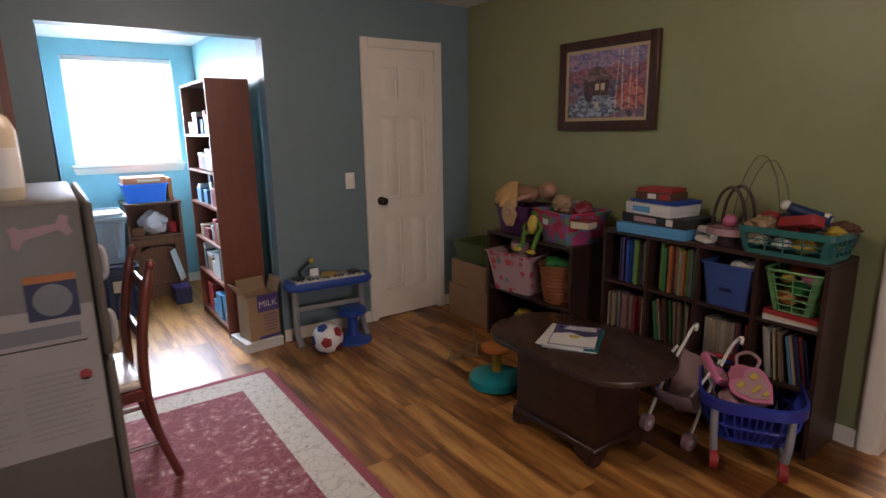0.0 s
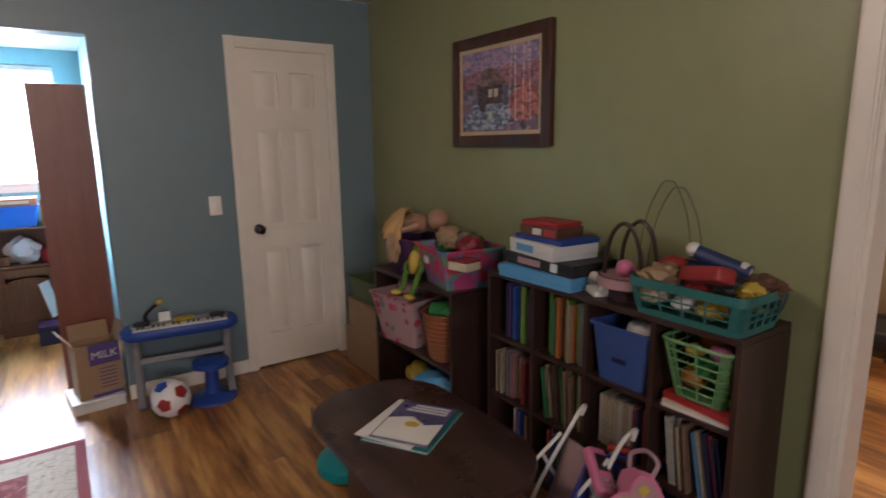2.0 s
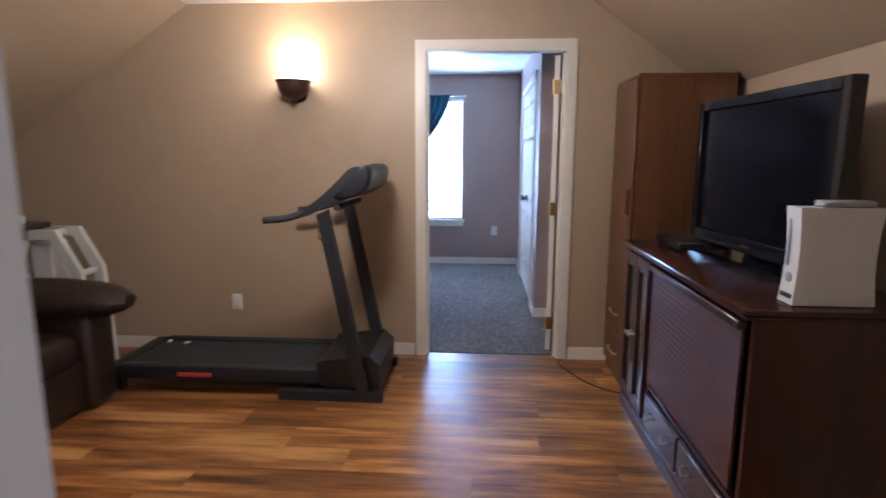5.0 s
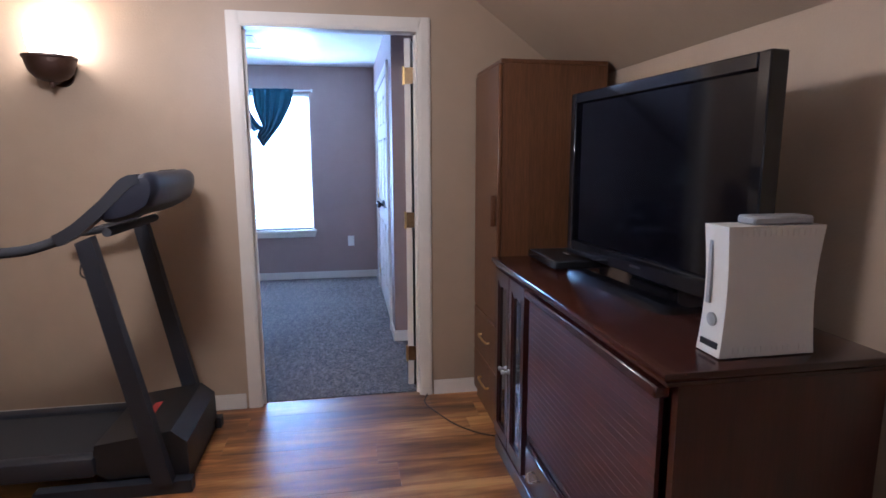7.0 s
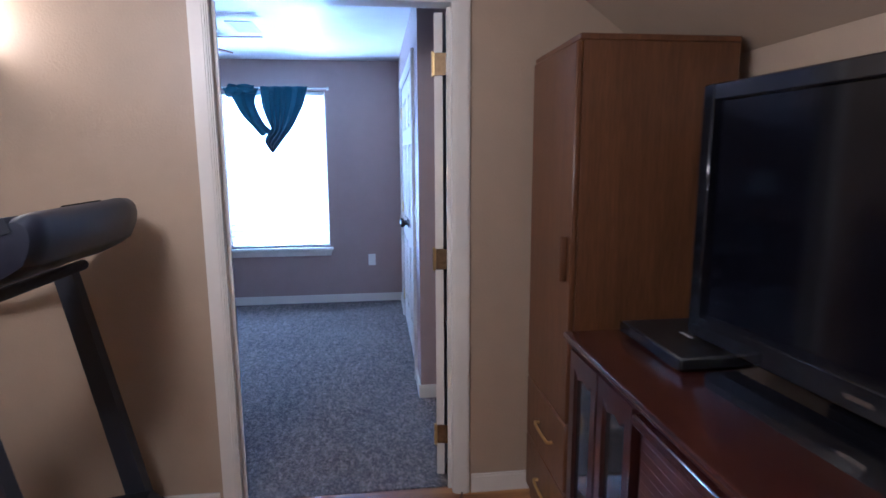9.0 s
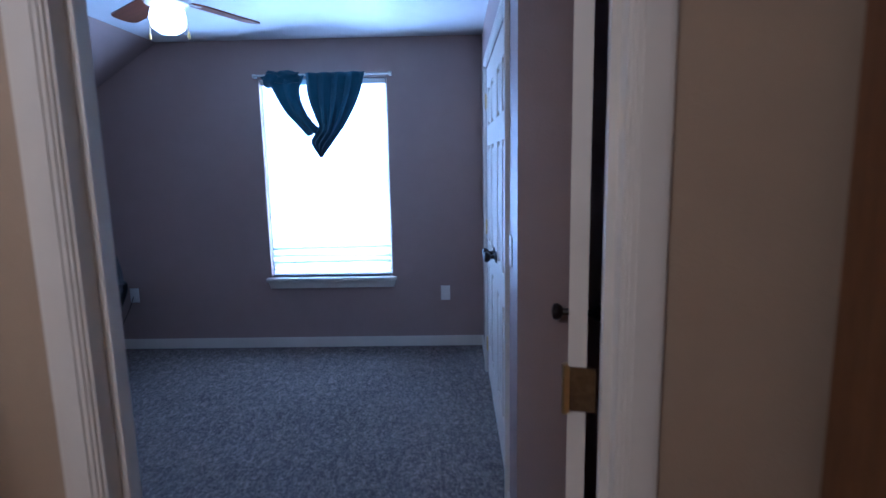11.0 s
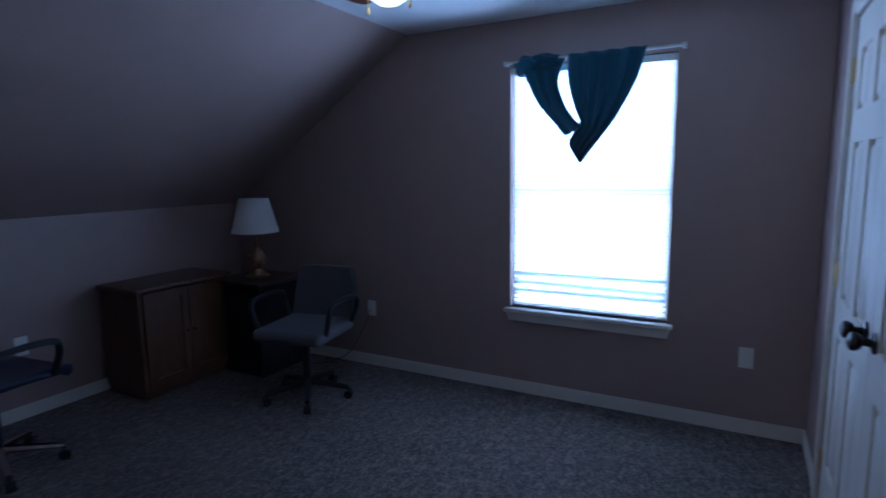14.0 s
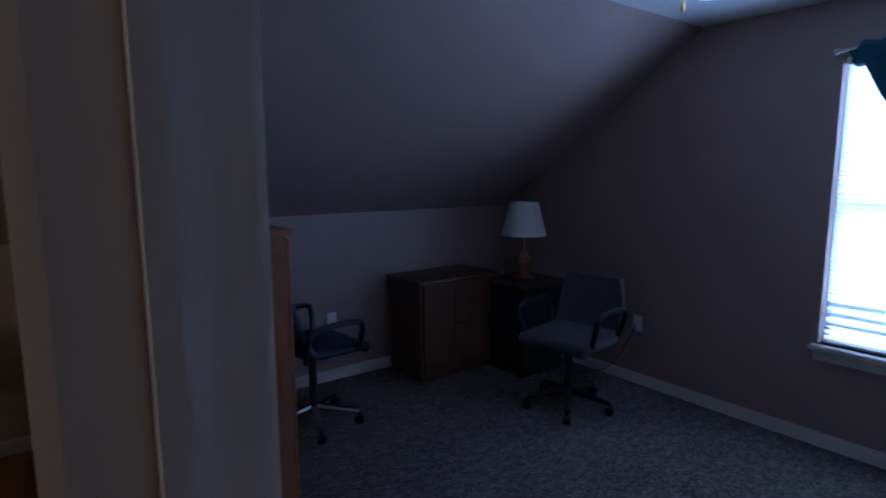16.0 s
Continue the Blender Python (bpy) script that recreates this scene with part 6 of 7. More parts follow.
laundry_tray()
TOYS = (("white", 0, 0.15, 0.045, 0.03), ("yellow", -0.06, -0.06, 0.05, 0.035), ("white", -0.06, 0.03, 0.05, 0.03), ("cream", -0.07, 0.14, 0.06, 0.035), ("red", 0.0, 0.0, 0.12, 0.05), ("black", 0.03, -0.09, 0.11, 0.05), ("navy", 0.05, 0.05, 0.13, 0.05), ("red", 0.05, 0.14, 0.14, 0.04), ("tan", -0.05, 0.12, 0.13, 0.045), ("green", 0.08, -0.02, 0.14, 0.045), ("brown", 0.06, -0.155, 0.125, 0.045), ("yellow", 0.0, -0.14, 0.115, 0.035), ("black", -0.02, -0.07, 0.13, 0.04), ("peach", -0.06, 0.16, 0.12, 0.03))
for k, (c, dx, dy, dz, rr) in enumerate(TOYS):
    solo("toy", ball(bm_new(), (0, 0, 0), rr, (1.1, 1.35, 0.8), 3, 0.45, k * 1.7), PAL[c], c + " toy heaped in the teal basket" if c != "white" else "white toy ball in the teal basket", "toy", pose(2.80 + dx, 1.085 + dy, HT + dz), "toys in the teal basket")
bl = thing("toy_blaster", "dark blue and green toy blaster with white caps", "toy", pose(2.86, 1.07, HT + 0.145, 0, 16, -80))
part("barrel", tube(bm_new(), ((-0.09, 0, 0.03), (0.08, 0, 0.03)), 0.027, 12), plain("deep_blue_toy", (0.010, 0.025, 0.085), 0.4), bl)
part("stock", box(bm_new(), 0.02, -0.02, -0.05, 0.20, 0.02, 0.02, 0.008), plain("dark_green_toy", (0.015, 0.05, 0.05), 0.4), bl)
for x in (-0.105, 0.06):
    part("cap", ball(bm_new(), (x, 0, 0.036), 0.025, sub=2), M_WHITE, bl)
rp = thing("red_toy_truck", "red toy vehicle lying in the teal basket", "toy", pose(2.74, 1.05, HT + 0.15, 18, 12, 70))
part("body", box(bm_new(), -0.09, -0.035, -0.02, 0.09, 0.035, 0.03, 0.012, 2), PAL["red"], rp)
part("panel", boxes((-0.04, -0.037, -0.012, 0.05, -0.0355, 0.012)), PAL["grey"], rp)


# short bookcase with baskets
def short_case():
    s = thing("bookcase", "low dark brown bookcase with one middle shelf", "bookcase", pose(2.585, 2.19, 0))
    W, D, H = 0.78, 0.385, 0.76
    part("top", box(bm_new(), -0.005, 0, H - 0.022, D, W, H, 0.002), M_ESPRESSO, s)
    for y in (0, W - 0.02):
        part("side", boxes((0, y, 0, D, y + 0.02, H - 0.022)), M_ESPRESSO, s)
    part("back", boxes((D - 0.006, 0.02, 0.05, D, W - 0.02, H - 0.022)), M_ESPRESSO, s)
    part("shelf_board", boxes((0.006, 0.02, 0.345, D - 0.006, W - 0.02, 0.365)), M_ESPRESSO, s)
    part("base", boxes((0.012, 0.02, 0, D - 0.006, W - 0.02, 0.06)), M_ESPRESSO, s)


short_case()


def dotted(name, base, dots, scale, thr):
    m, t, b, N, L = nodes(name)
    v = N.new("ShaderNodeTexCoord").outputs["Object"]
    vo = N.new("ShaderNodeTexVoronoi")
    vo.inputs["Scale"].default_value = scale
    vo.inputs["Randomness"].default_value = 0.6
    L.new(v, vo.inputs["Vector"])
    cols = ramp(t, vo.outputs["Color"], dots)
    msk = ramp(t, vo.outputs["Distance"], ((thr, (1, 1, 1)), (thr + 0.03, (0, 0, 0))))
    L.new(mixrgb(t, msk, base, cols), b.inputs["Base Color"])
    b.inputs["Roughness"].default_value = 0.7
    bumped(t, b, noise_tex(t, v, 300, 3), 0.2)
    return m


M_POLKA = dotted("polka_cloth", (0.36, 0.23, 0.235), ((0.3, (0.42, 0.03, 0.06)), (0.5, (0.30, 0.06, 0.08)), (0.6, (0.10, 0.18, 0.20)), (0.8, (0.5, 0.06, 0.1))), 16, 0.36)
M_PUZZLE = dotted("puzzle_print", (0.06, 0.14, 0.16), ((0.25, (0.42, 0.03, 0.07)), (0.45, (0.40, 0.05, 0.16)), (0.6, (0.08, 0.16, 0.30)), (0.75, (0.10, 0.22, 0.12)), (0.9, (0.42, 0.06, 0.08))), 22, 0.9)
pk = tapered_bin("fabric_basket", pose(2.715, 2.74, 0.365, 0, 0, 8), 0.25, 0.29, 0.34, 0.38, 0.275, M_POLKA, "pink polka-dot fabric basket on the shelf", "basket", 0.012)
part("lining_cloth", ball(bm_new(), (-0.03, 0.0, 0.2), 0.11, (1, 1.1, 0.5), 3, 0.25), PAL["rose"], pk)
solo("plush_toy", ball(bm_new(), (0, 0, 0), 0.065, (1, 1, 0.85), 3, 0.1), PAL["rose"], "pale pink plush ball in the dotted basket", "toy", pose(2.68, 2.74, 0.675))
M_WICK = plain("terracotta_wicker", (0.26, 0.085, 0.03), 0.65, bump=0.6, bscale=45)
wk = thing("wicker_basket", "round orange-brown wicker basket on the shelf", "basket", pose(2.69, 2.385, 0.365))
wbm = bm_new()
lathe(wbm, ((0.085, 0), (0.09, 0.01), (0.125, 0.24), (0.134, 0.25), (0.125, 0.255), (0.115, 0.24), (0.08, 0.01)), 26)
part("bowl", wbm, M_WICK, wk)
for k in range(9):
    zz = 0.025 + k * 0.024
    rr = 0.09 + (0.035) * (zz / 0.24) + 0.001
    part("weave_band", tube(bm_new(), [(rr * math.cos(a), rr * math.sin(a), zz) for a in (i * math.pi / 12 for i in range(25))], 0.004, 5), M_WICK, wk)
solo("plush_toy", ball(bm_new(), (0, 0, 0), 0.09, (1, 1, 0.5), 3, 0.3, 3), PAL["green"], "dark green plush in the wicker basket", "toy", pose(2.69, 2.385, 0.615))
for k, (c, dx, dy, dz, rr) in enumerate((("yellow", 0, 0.16, 0.13, 0.075), ("blue", 0.02, 0.0, 0.10, 0.10), ("sky", -0.03, -0.08, 0.15, 0.11), ("navy", 0.02, 0.16, 0.07, 0.07), ("sky", -0.02, -0.20, 0.12, 0.07))):
    solo("plush_toy", ball(bm_new(), (0, 0, 0), rr, (0.9, 1.3, 0.7), 3, 0.4, k + 20), PAL[c], c + " stuffed toy in the bottom of the bookcase", "toy", pose(2.72 + dx, 2.55 + dy, 0.06 + dz * 0.75), "stuffed toys in the bookcase")
pt = tapered_bin("storage_tub", pose(2.76, 2.78, 0.76), 0.22, 0.26, 0.27, 0.32, 0.19, plain("purple_plastic", (0.07, 0.02, 0.09), 0.45), "dark purple plastic tub on the bookcase", "tub")
dl = bm_new()
ball(dl, (0.0, 0.0, 0.0), 0.075, (1.0, 1.5, 0.75), 3, 0.15)
ball(dl, (0.03, -0.17, 0.03), 0.062, sub=3)
tube(dl, ((0.02, 0.06, 0), (-0.05, 0.24, -0.01)), [0.03, 0.02], 8)
tube(dl, ((-0.02, 0.05, 0), (0.04, 0.22, -0.02)), [0.03, 0.02], 8)
tube(dl, ((-0.04, -0.08, 0), (-0.12, -0.02, -0.03)), [0.022, 0.015], 8)
solo("baby_doll", dl, PAL["skin"], "baby doll lying face down on the tub", "doll", pose(2.75, 2.75, 1.02))
bk = bm_new()
rows = []
for i in range(10):
    u = i / 9
    row = []
    for j in range(29):
        b_ = radians(-70 + 190 * j / 28)
        r = (0.035 + 0.15 * u) * (1 + 0.06 * u * math.sin(j * 2.1))
        fold = 0.012 * u * math.sin(j * 1.35)
        row.append(bk.verts.new((-r * 0.72 * max(-0.6, math.sin(b_)) + fold, 0.03 + r * 1.05 * math.cos(b_), 0.075 - 0.06 * u * u - 0.10 * u * max(0.0, math.sin(b_)) + 0.006 * math.sin(j * 1.9 + 4 * u))))
    rows.append(row)
for a, b in zip(rows, rows[1:]):
    for j in range(28):
        bk.faces.new((a[j], a[j + 1], b[j + 1], b[j]))
dc = solo("doll_cloth", bk, plain("yellow_dress", (0.46, 0.28, 0.11), 0.9, bump=0.3, bscale=160), "pale yellow ruffled dress draped over the tub", "cloth", pose(2.73, 2.78, 1.02))
sm = dc.modifiers.new("thick", "SOLIDIFY")
sm.thickness = 0.012
cl2 = bm_new()
ball(cl2, (0, 0, 0), 0.06, (0.4, 1.0, 1.25), 3, 0.5, 9)
solo("doll_cloth", cl2, PAL["peach"], "cream cloth hanging over the tub edge", "cloth", pose(2.60, 2.76, 0.89))
pz = tapered_bin("fabric_basket", pose(2.74, 2.345, 0.76, 0, 0, -10), 0.24, 0.25, 0.33, 0.34, 0.20, M_PUZZLE, "puzzle-print fabric basket on the bookcase", "basket", 0.012)
part("tag", boxes((-0.155, 0.03, 0.11, -0.151, 0.08, 0.145)), PAL["white"], pz, "small white tag")
for k, (c, dx, dy, dz, rr) in enumerate((("tan", -0.02, 0.06, 0.235, 0.06), ("tan", -0.03, 0.02, 0.21, 0.04), ("green", 0.0, 0.1, 0.19, 0.06), ("grey", 0.03, -0.02, 0.20, 0.06), ("crimson", 0.0, -0.09, 0.20, 0.06), ("brown", 0.05, -0.06, 0.21, 0.05))):
    solo("plush_toy", ball(bm_new(), (0, 0, 0), rr, (1, 1, 0.9), 3, 0.35, k + 40), PAL[c], c + " plush toy in the puzzle-print basket", "toy", pose(2.74 + dx, 2.345 + dy, 0.76 + dz), "plush toys in the puzzle basket")
fg = thing("frog_toy", "green plush frog with yellow belly over the shelf edge", "toy", pose(2.60, 2.53, 0.755, 0, 8, 0))
M_FROG = plain("frog_green", (0.075, 0.16, 0.02), 0.85, bump=0.3)
fbm = ball(bm_new(), (0, 0, 0.09), 0.038, (0.9, 0.9, 1.5), 3)
part("body", fbm, M_FROG, fg)
part("head", ball(bm_new(), (0, 0, 0.168), 0.032, (1, 1.1, 0.9), 3), M_FROG, fg)
part("belly", ball(bm_new(), (-0.022, 0, 0.10), 0.038, (0.8, 0.9, 1.7), 3), PAL["yellow"], fg, "yellow belly")
for s in (-1, 1):
    part("leg", tube(bm_new(), curve_pts(((0, s * 0.025, 0.05), (-0.03, s * 0.06, 0.03), (-0.04, s * 0.05, -0.03), (-0.06, s * 0.06, -0.06)), 4), 0.015, 8), M_FROG, fg)
    part("arm", tube(bm_new(), curve_pts(((0, s * 0.025, 0.12), (-0.02, s * 0.075, 0.08), (-0.035, s * 0.06, 0.04)), 4), 0.012, 8), M_FROG, fg)
    part("foot", ball(bm_new(), (-0.072, s * 0.062, -0.07), 0.03, (1, 1.15, 0.55), 2), PAL["yellow"], fg, "yellow foot")
wt = thing("toy_box", "small pale toy box on the shelf corner", "toy", pose(2.63, 2.15, 0.90, 0, 0, 10))
part("box", box(bm_new(), -0.05, -0.06, -0.02, 0.05, 0.06, 0.02, 0.005), PAL["cream"], wt)
part("lid", box(bm_new(), -0.05, -0.06, 0.02, 0.05, 0.06, 0.03, 0.003), PAL["crimson"], wt)


def carton(m, w, d, h, label):
    c = thing("cardboard_box", label, "box", m)
    part("carton", box(bm_new(), -w / 2, -d / 2, 0, w / 2, d / 2, h, 0.003), M_CARTON, c)
    part("tape", boxes((-0.025, -d / 2 - 0.001, h, 0.025, d / 2 + 0.001, h + 0.001), (-0.025, -d / 2 - 0.001, h - 0.07, 0.025, -d / 2 - 0.0002, h)), plain("parcel_tape", (0.36, 0.25, 0.14), 0.25), c)
    return c


carton(pose(2.80, 3.27, 0, 0, 0, 2), 0.34, 0.46, 0.26, "brown cardboard box on the floor by the door")
carton(pose(2.80, 3.26, 0.262, 0, 0, -3), 0.33, 0.44, 0.19, "brown cardboard box stacked on another box")
tapered_bin("storage_bin", pose(2.80, 3.26, 0.455, 0, 0, 3), 0.27, 0.35, 0.31, 0.40, 0.15, plain("dull_green_bin", (0.06, 0.09, 0.03), 0.5), "dull green bin on the cardboard boxes", "bin")


sk = thing("safety_key", "white safety clips on a black cord", "cord", pose(5.93, 2.15, 0.1565))
part("cord", tube(bm_new(), curve_pts(((0.0, 0.08, 0.004), (0.02, 0.02, 0.004), (-0.03, -0.04, 0.004), (0.0, -0.10, 0.004), (-0.06, -0.18, 0.004)), 6), 0.003, 6), M_BLACK, sk)
for x, y, a in ((0.0, 0.10, 15), (-0.02, -0.03, -25)):
    part("clip", box(bm_new(), -0.02, -0.012, 0.0, 0.02, 0.012, 0.014, 0.004), M_WHITE, sk).matrix_basis = pose(x, y, 0, 0, 0, a)


# ---- toys on the floor ----
def keyboard():
    k = thing("toy_keyboard", "blue toy keyboard on grey plastic legs", "toy piano", pose(1.62, 3.545, 0, 0, 0, -6))
    M_LEG = plain("grey_legs", (0.23, 0.23, 0.24), 0.4)
    body = bm_new()
    o = rounded(0.62, 0.20, 0.08, 5)
    ring_faces(body, [[body.verts.new((x * s, y * s, z)) for x, y in o] for s, z in ((0.94, 0.405), (1.0, 0.42), (1.0, 0.445), (0.95, 0.46))])
    part("body", body, PAL["blue"], k)
    part("panel", prism(bm_new(), [(x, y + 0.03) for x, y in rounded(0.52, 0.10, 0.03)], 0.46, 0.466), M_LEG, k)
    for i in range(19):
        part("white_key", box(bm_new(), -0.245 + i * 0.0258, -0.088, 0.46, -0.2205 + i * 0.0258, -0.025, 0.468, 0.001), M_WHITE, k)
    for i in range(18):
        if i % 7 not in (2, 6):
            part("black_key", box(bm_new(), -0.226 + i * 0.0258, -0.06, 0.468, -0.213 + i * 0.0258, -0.026, 0.475), M_BLACK, k)
    part("dial", lathe(bm_new(), ((0.055, 0.466), (0.055, 0.478), (0.04, 0.482)), 20, (0.02, 0.035, 0)), PAL["yellow"], k, "yellow ring")
    for x in (-0.2, 0.2):
        part("drum_pad", lathe(bm_new(), ((0.045, 0.466), (0.045, 0.474), (0.03, 0.476)), 18, (x, 0.03, 0)), M_GREYMETAL, k)
    mic = part("microphone", tube(bm_new(), curve_pts(((-0.17, 0.06, 0.46), (-0.18, 0.07, 0.50), (-0.15, 0.06, 0.54), (-0.11, 0.04, 0.575)), 4), 0.011, 8), M_BLACK, k)
    part("mic_tip", ball(bm_new(), (-0.10, 0.035, 0.585), 0.02, sub=2), PAL["yellow"], mic)
    part("sheet", boxes((-0.11, 0.05, 0.466, -0.05, 0.053, 0.52)), M_PAPER, k)
    for x in (-0.24, 0.24):
        part("leg", tube(bm_new(), curve_pts(((x, 0.0, 0.405), (x, 0.0, 0.25), (x, 0.0, 0.12), (x, -0.10, 0.018)), 5), 0.022, 8), M_LEG, k)
        part("leg", tube(bm_new(), curve_pts(((x, 0.0, 0.12), (x, 0.06, 0.06), (x, 0.10, 0.018)), 5), 0.018, 8), M_LEG, k)
    part("crossbar", box(bm_new(), -0.23, -0.012, 0.24, 0.23, 0.012, 0.275, 0.006), M_LEG, k)


keyboard()


def football():
    """A ball of pentagons and hexagons."""
    f = thing("football", "white football with red and blue patches", "ball", pose(1.50, 3.33, 0.105, 20, 30, 10))
    part("bladder", ball(bm_new(), (0, 0, 0), 0.1035, sub=4), plain("ball_white", (0.74, 0.72, 0.70), 0.35), f)
    g = (1 + 5 ** 0.5) / 2
    dirs = [Vector(p).normalized() for a in (-1, 1) for b in (-g, g) for p in ((0, a, b), (a, b, 0), (b, 0, a))]
    for i, d in enumerate(dirs):
        bm = bm_new()
        q = d.to_track_quat("Z", "Y")
        near = min((x for x in dirs if x is not d), key=lambda x: (x - d).length)
        ref = (near - d * near.dot(d)).normalized()
        oth = d.cross(ref)
        corners = [(math.cos(2 * math.pi * j / 5), math.sin(2 * math.pi * j / 5)) for j in range(5)]
        outline = [(c0[0] + (c1[0] - c0[0]) * q / 4, c0[1] + (c1[1] - c0[1]) * q / 4) for c0, c1 in zip(corners, corners[1:] + corners[:1]) for q in range(4)]
        rings = [[bm.verts.new((d + (ref * u + oth * w) * 0.40 * s).normalized() * 0.1052) for u, w in outline] for s in (1.0, 0.6, 0.2)]
        ring_faces(bm, rings, False)
        bm.faces.new(rings[2])
        part("patch", bm, PAL["red"] if i % 2 else PAL["blue"], f, "red patch" if i % 2 else "blue patch")


football()
st = thing("toy_stool", "small blue plastic stool by the keyboard", "stool", pose(1.74, 3.44, 0))
part("seat", lathe(bm_new(), ((0.09, 0.195), (0.10, 0.20), (0.10, 0.23), (0.085, 0.24)), 24), PAL["blue"], st)
part("post", lathe(bm_new(), ((0.05, 0.02), (0.04, 0.08), (0.035, 0.195)), 18), PAL["blue"], st)
part("foot", lathe(bm_new(), ((0.135, 0.0), (0.13, 0.012), (0.06, 0.03), (0.045, 0.04)), 24), PAL["blue"], st)

sp = thing("spinning_seat_toy", "teal disc spinning toy with orange and yellow column", "toy", pose(2.10, 2.30, 0))
part("disc", lathe(bm_new(), ((0.15, 0.0), (0.165, 0.015), (0.16, 0.05), (0.10, 0.075), (0.05, 0.08)), 30), plain("teal_disc", (0.0, 0.20, 0.22), 0.35), sp)
part("column", lathe(bm_new(), ((0.03, 0.08), (0.026, 0.14), (0.03, 0.21)), 16), PAL["yellow"], sp)
part("hand_wheel", lathe(bm_new(), ((0.085, 0.21), (0.09, 0.22), (0.085, 0.235), (0.03, 0.24)), 22), PAL["orange"], sp, "orange hand wheel")
rs = thing("wooden_peg_toy", "small wooden toy frame with upright pegs", "toy", pose(2.20, 2.76, 0, 0, 0, 20))
part("bar", box(bm_new(), -0.16, -0.02, 0, 0.16, 0.02, 0.022, 0.004), PAL["tan"], rs)
part("bar", box(bm_new(), -0.02, -0.13, 0, 0.02, -0.021, 0.022, 0.004), PAL["tan"], rs)
for x, y in ((-0.14, 0), (0.14, 0), (0.0, -0.11)):
    part("peg", tube(bm_new(), ((x, y, 0.022), (x, y, 0.13)), 0.008, 8), PAL["tan"], rs)


def stroller():
    s = thing("doll_stroller", "folding toy stroller with white frame and pink seat", "toy stroller", pose(2.50, 1.36, 0, 0, 0, 0))
    M_FR = M_WHITE
    for y in (-0.11, 0.11):
        part("push_bar", tube(bm_new(), curve_pts(((-0.14, y, 0.06), (-0.02, y, 0.24), (0.10, y * 0.95 - 0.02, 0.42), (0.145, y - 0.03, 0.475), (0.13, y - 0.06, 0.50), (0.095, y - 0.075, 0.485)), 5), 0.008, 8), M_FR, s)
        part("rear_leg", tube(bm_new(), ((0.15, y, 0.05), (-0.02, y, 0.33)), 0.007, 8), M_FR, s)
        part("side_rail", tube(bm_new(), ((-0.16, y, 0.27), (0.07, y, 0.385)), 0.007, 8), M_FR, s)
        for x in (-0.145, 0.15):
            w = part("wheel", tube(bm_new(), ((x, y - 0.016, 0.042), (x, y + 0.016, 0.042)), 0.042, 16), PAL["rose"], s, "pale pink wheel")
            part("hub", tube(bm_new(), ((x, y - 0.019, 0.042), (x, y + 0.019, 0.042)), 0.014, 10), M_WHITE, w)
    seat = bm_new()
    rows = []
    for x, z in ((-0.16, 0.26), (-0.10, 0.17), (0.0, 0.15), (0.05, 0.24), (0.085, 0.38)):
        rows.append([seat.verts.new((x, yy, z - 0.015 * (1 - (yy / 0.105) ** 2))) for yy in (-0.105, -0.05, 0, 0.05, 0.105)])
    for a, b in zip(rows, rows[1:]):
        for j in range(4):
            seat.faces.new((a[j], a[j + 1], b[j + 1], b[j]))
    ob = part("seat", seat, plain("faded_pink_cloth", (0.30, 0.20, 0.20), 0.85, bump=0.3, bscale=180), s, "faded pink cloth seat")
    sd = ob.modifiers.new("thick", "SOLIDIFY")
    sd.thickness = 0.004


stroller()


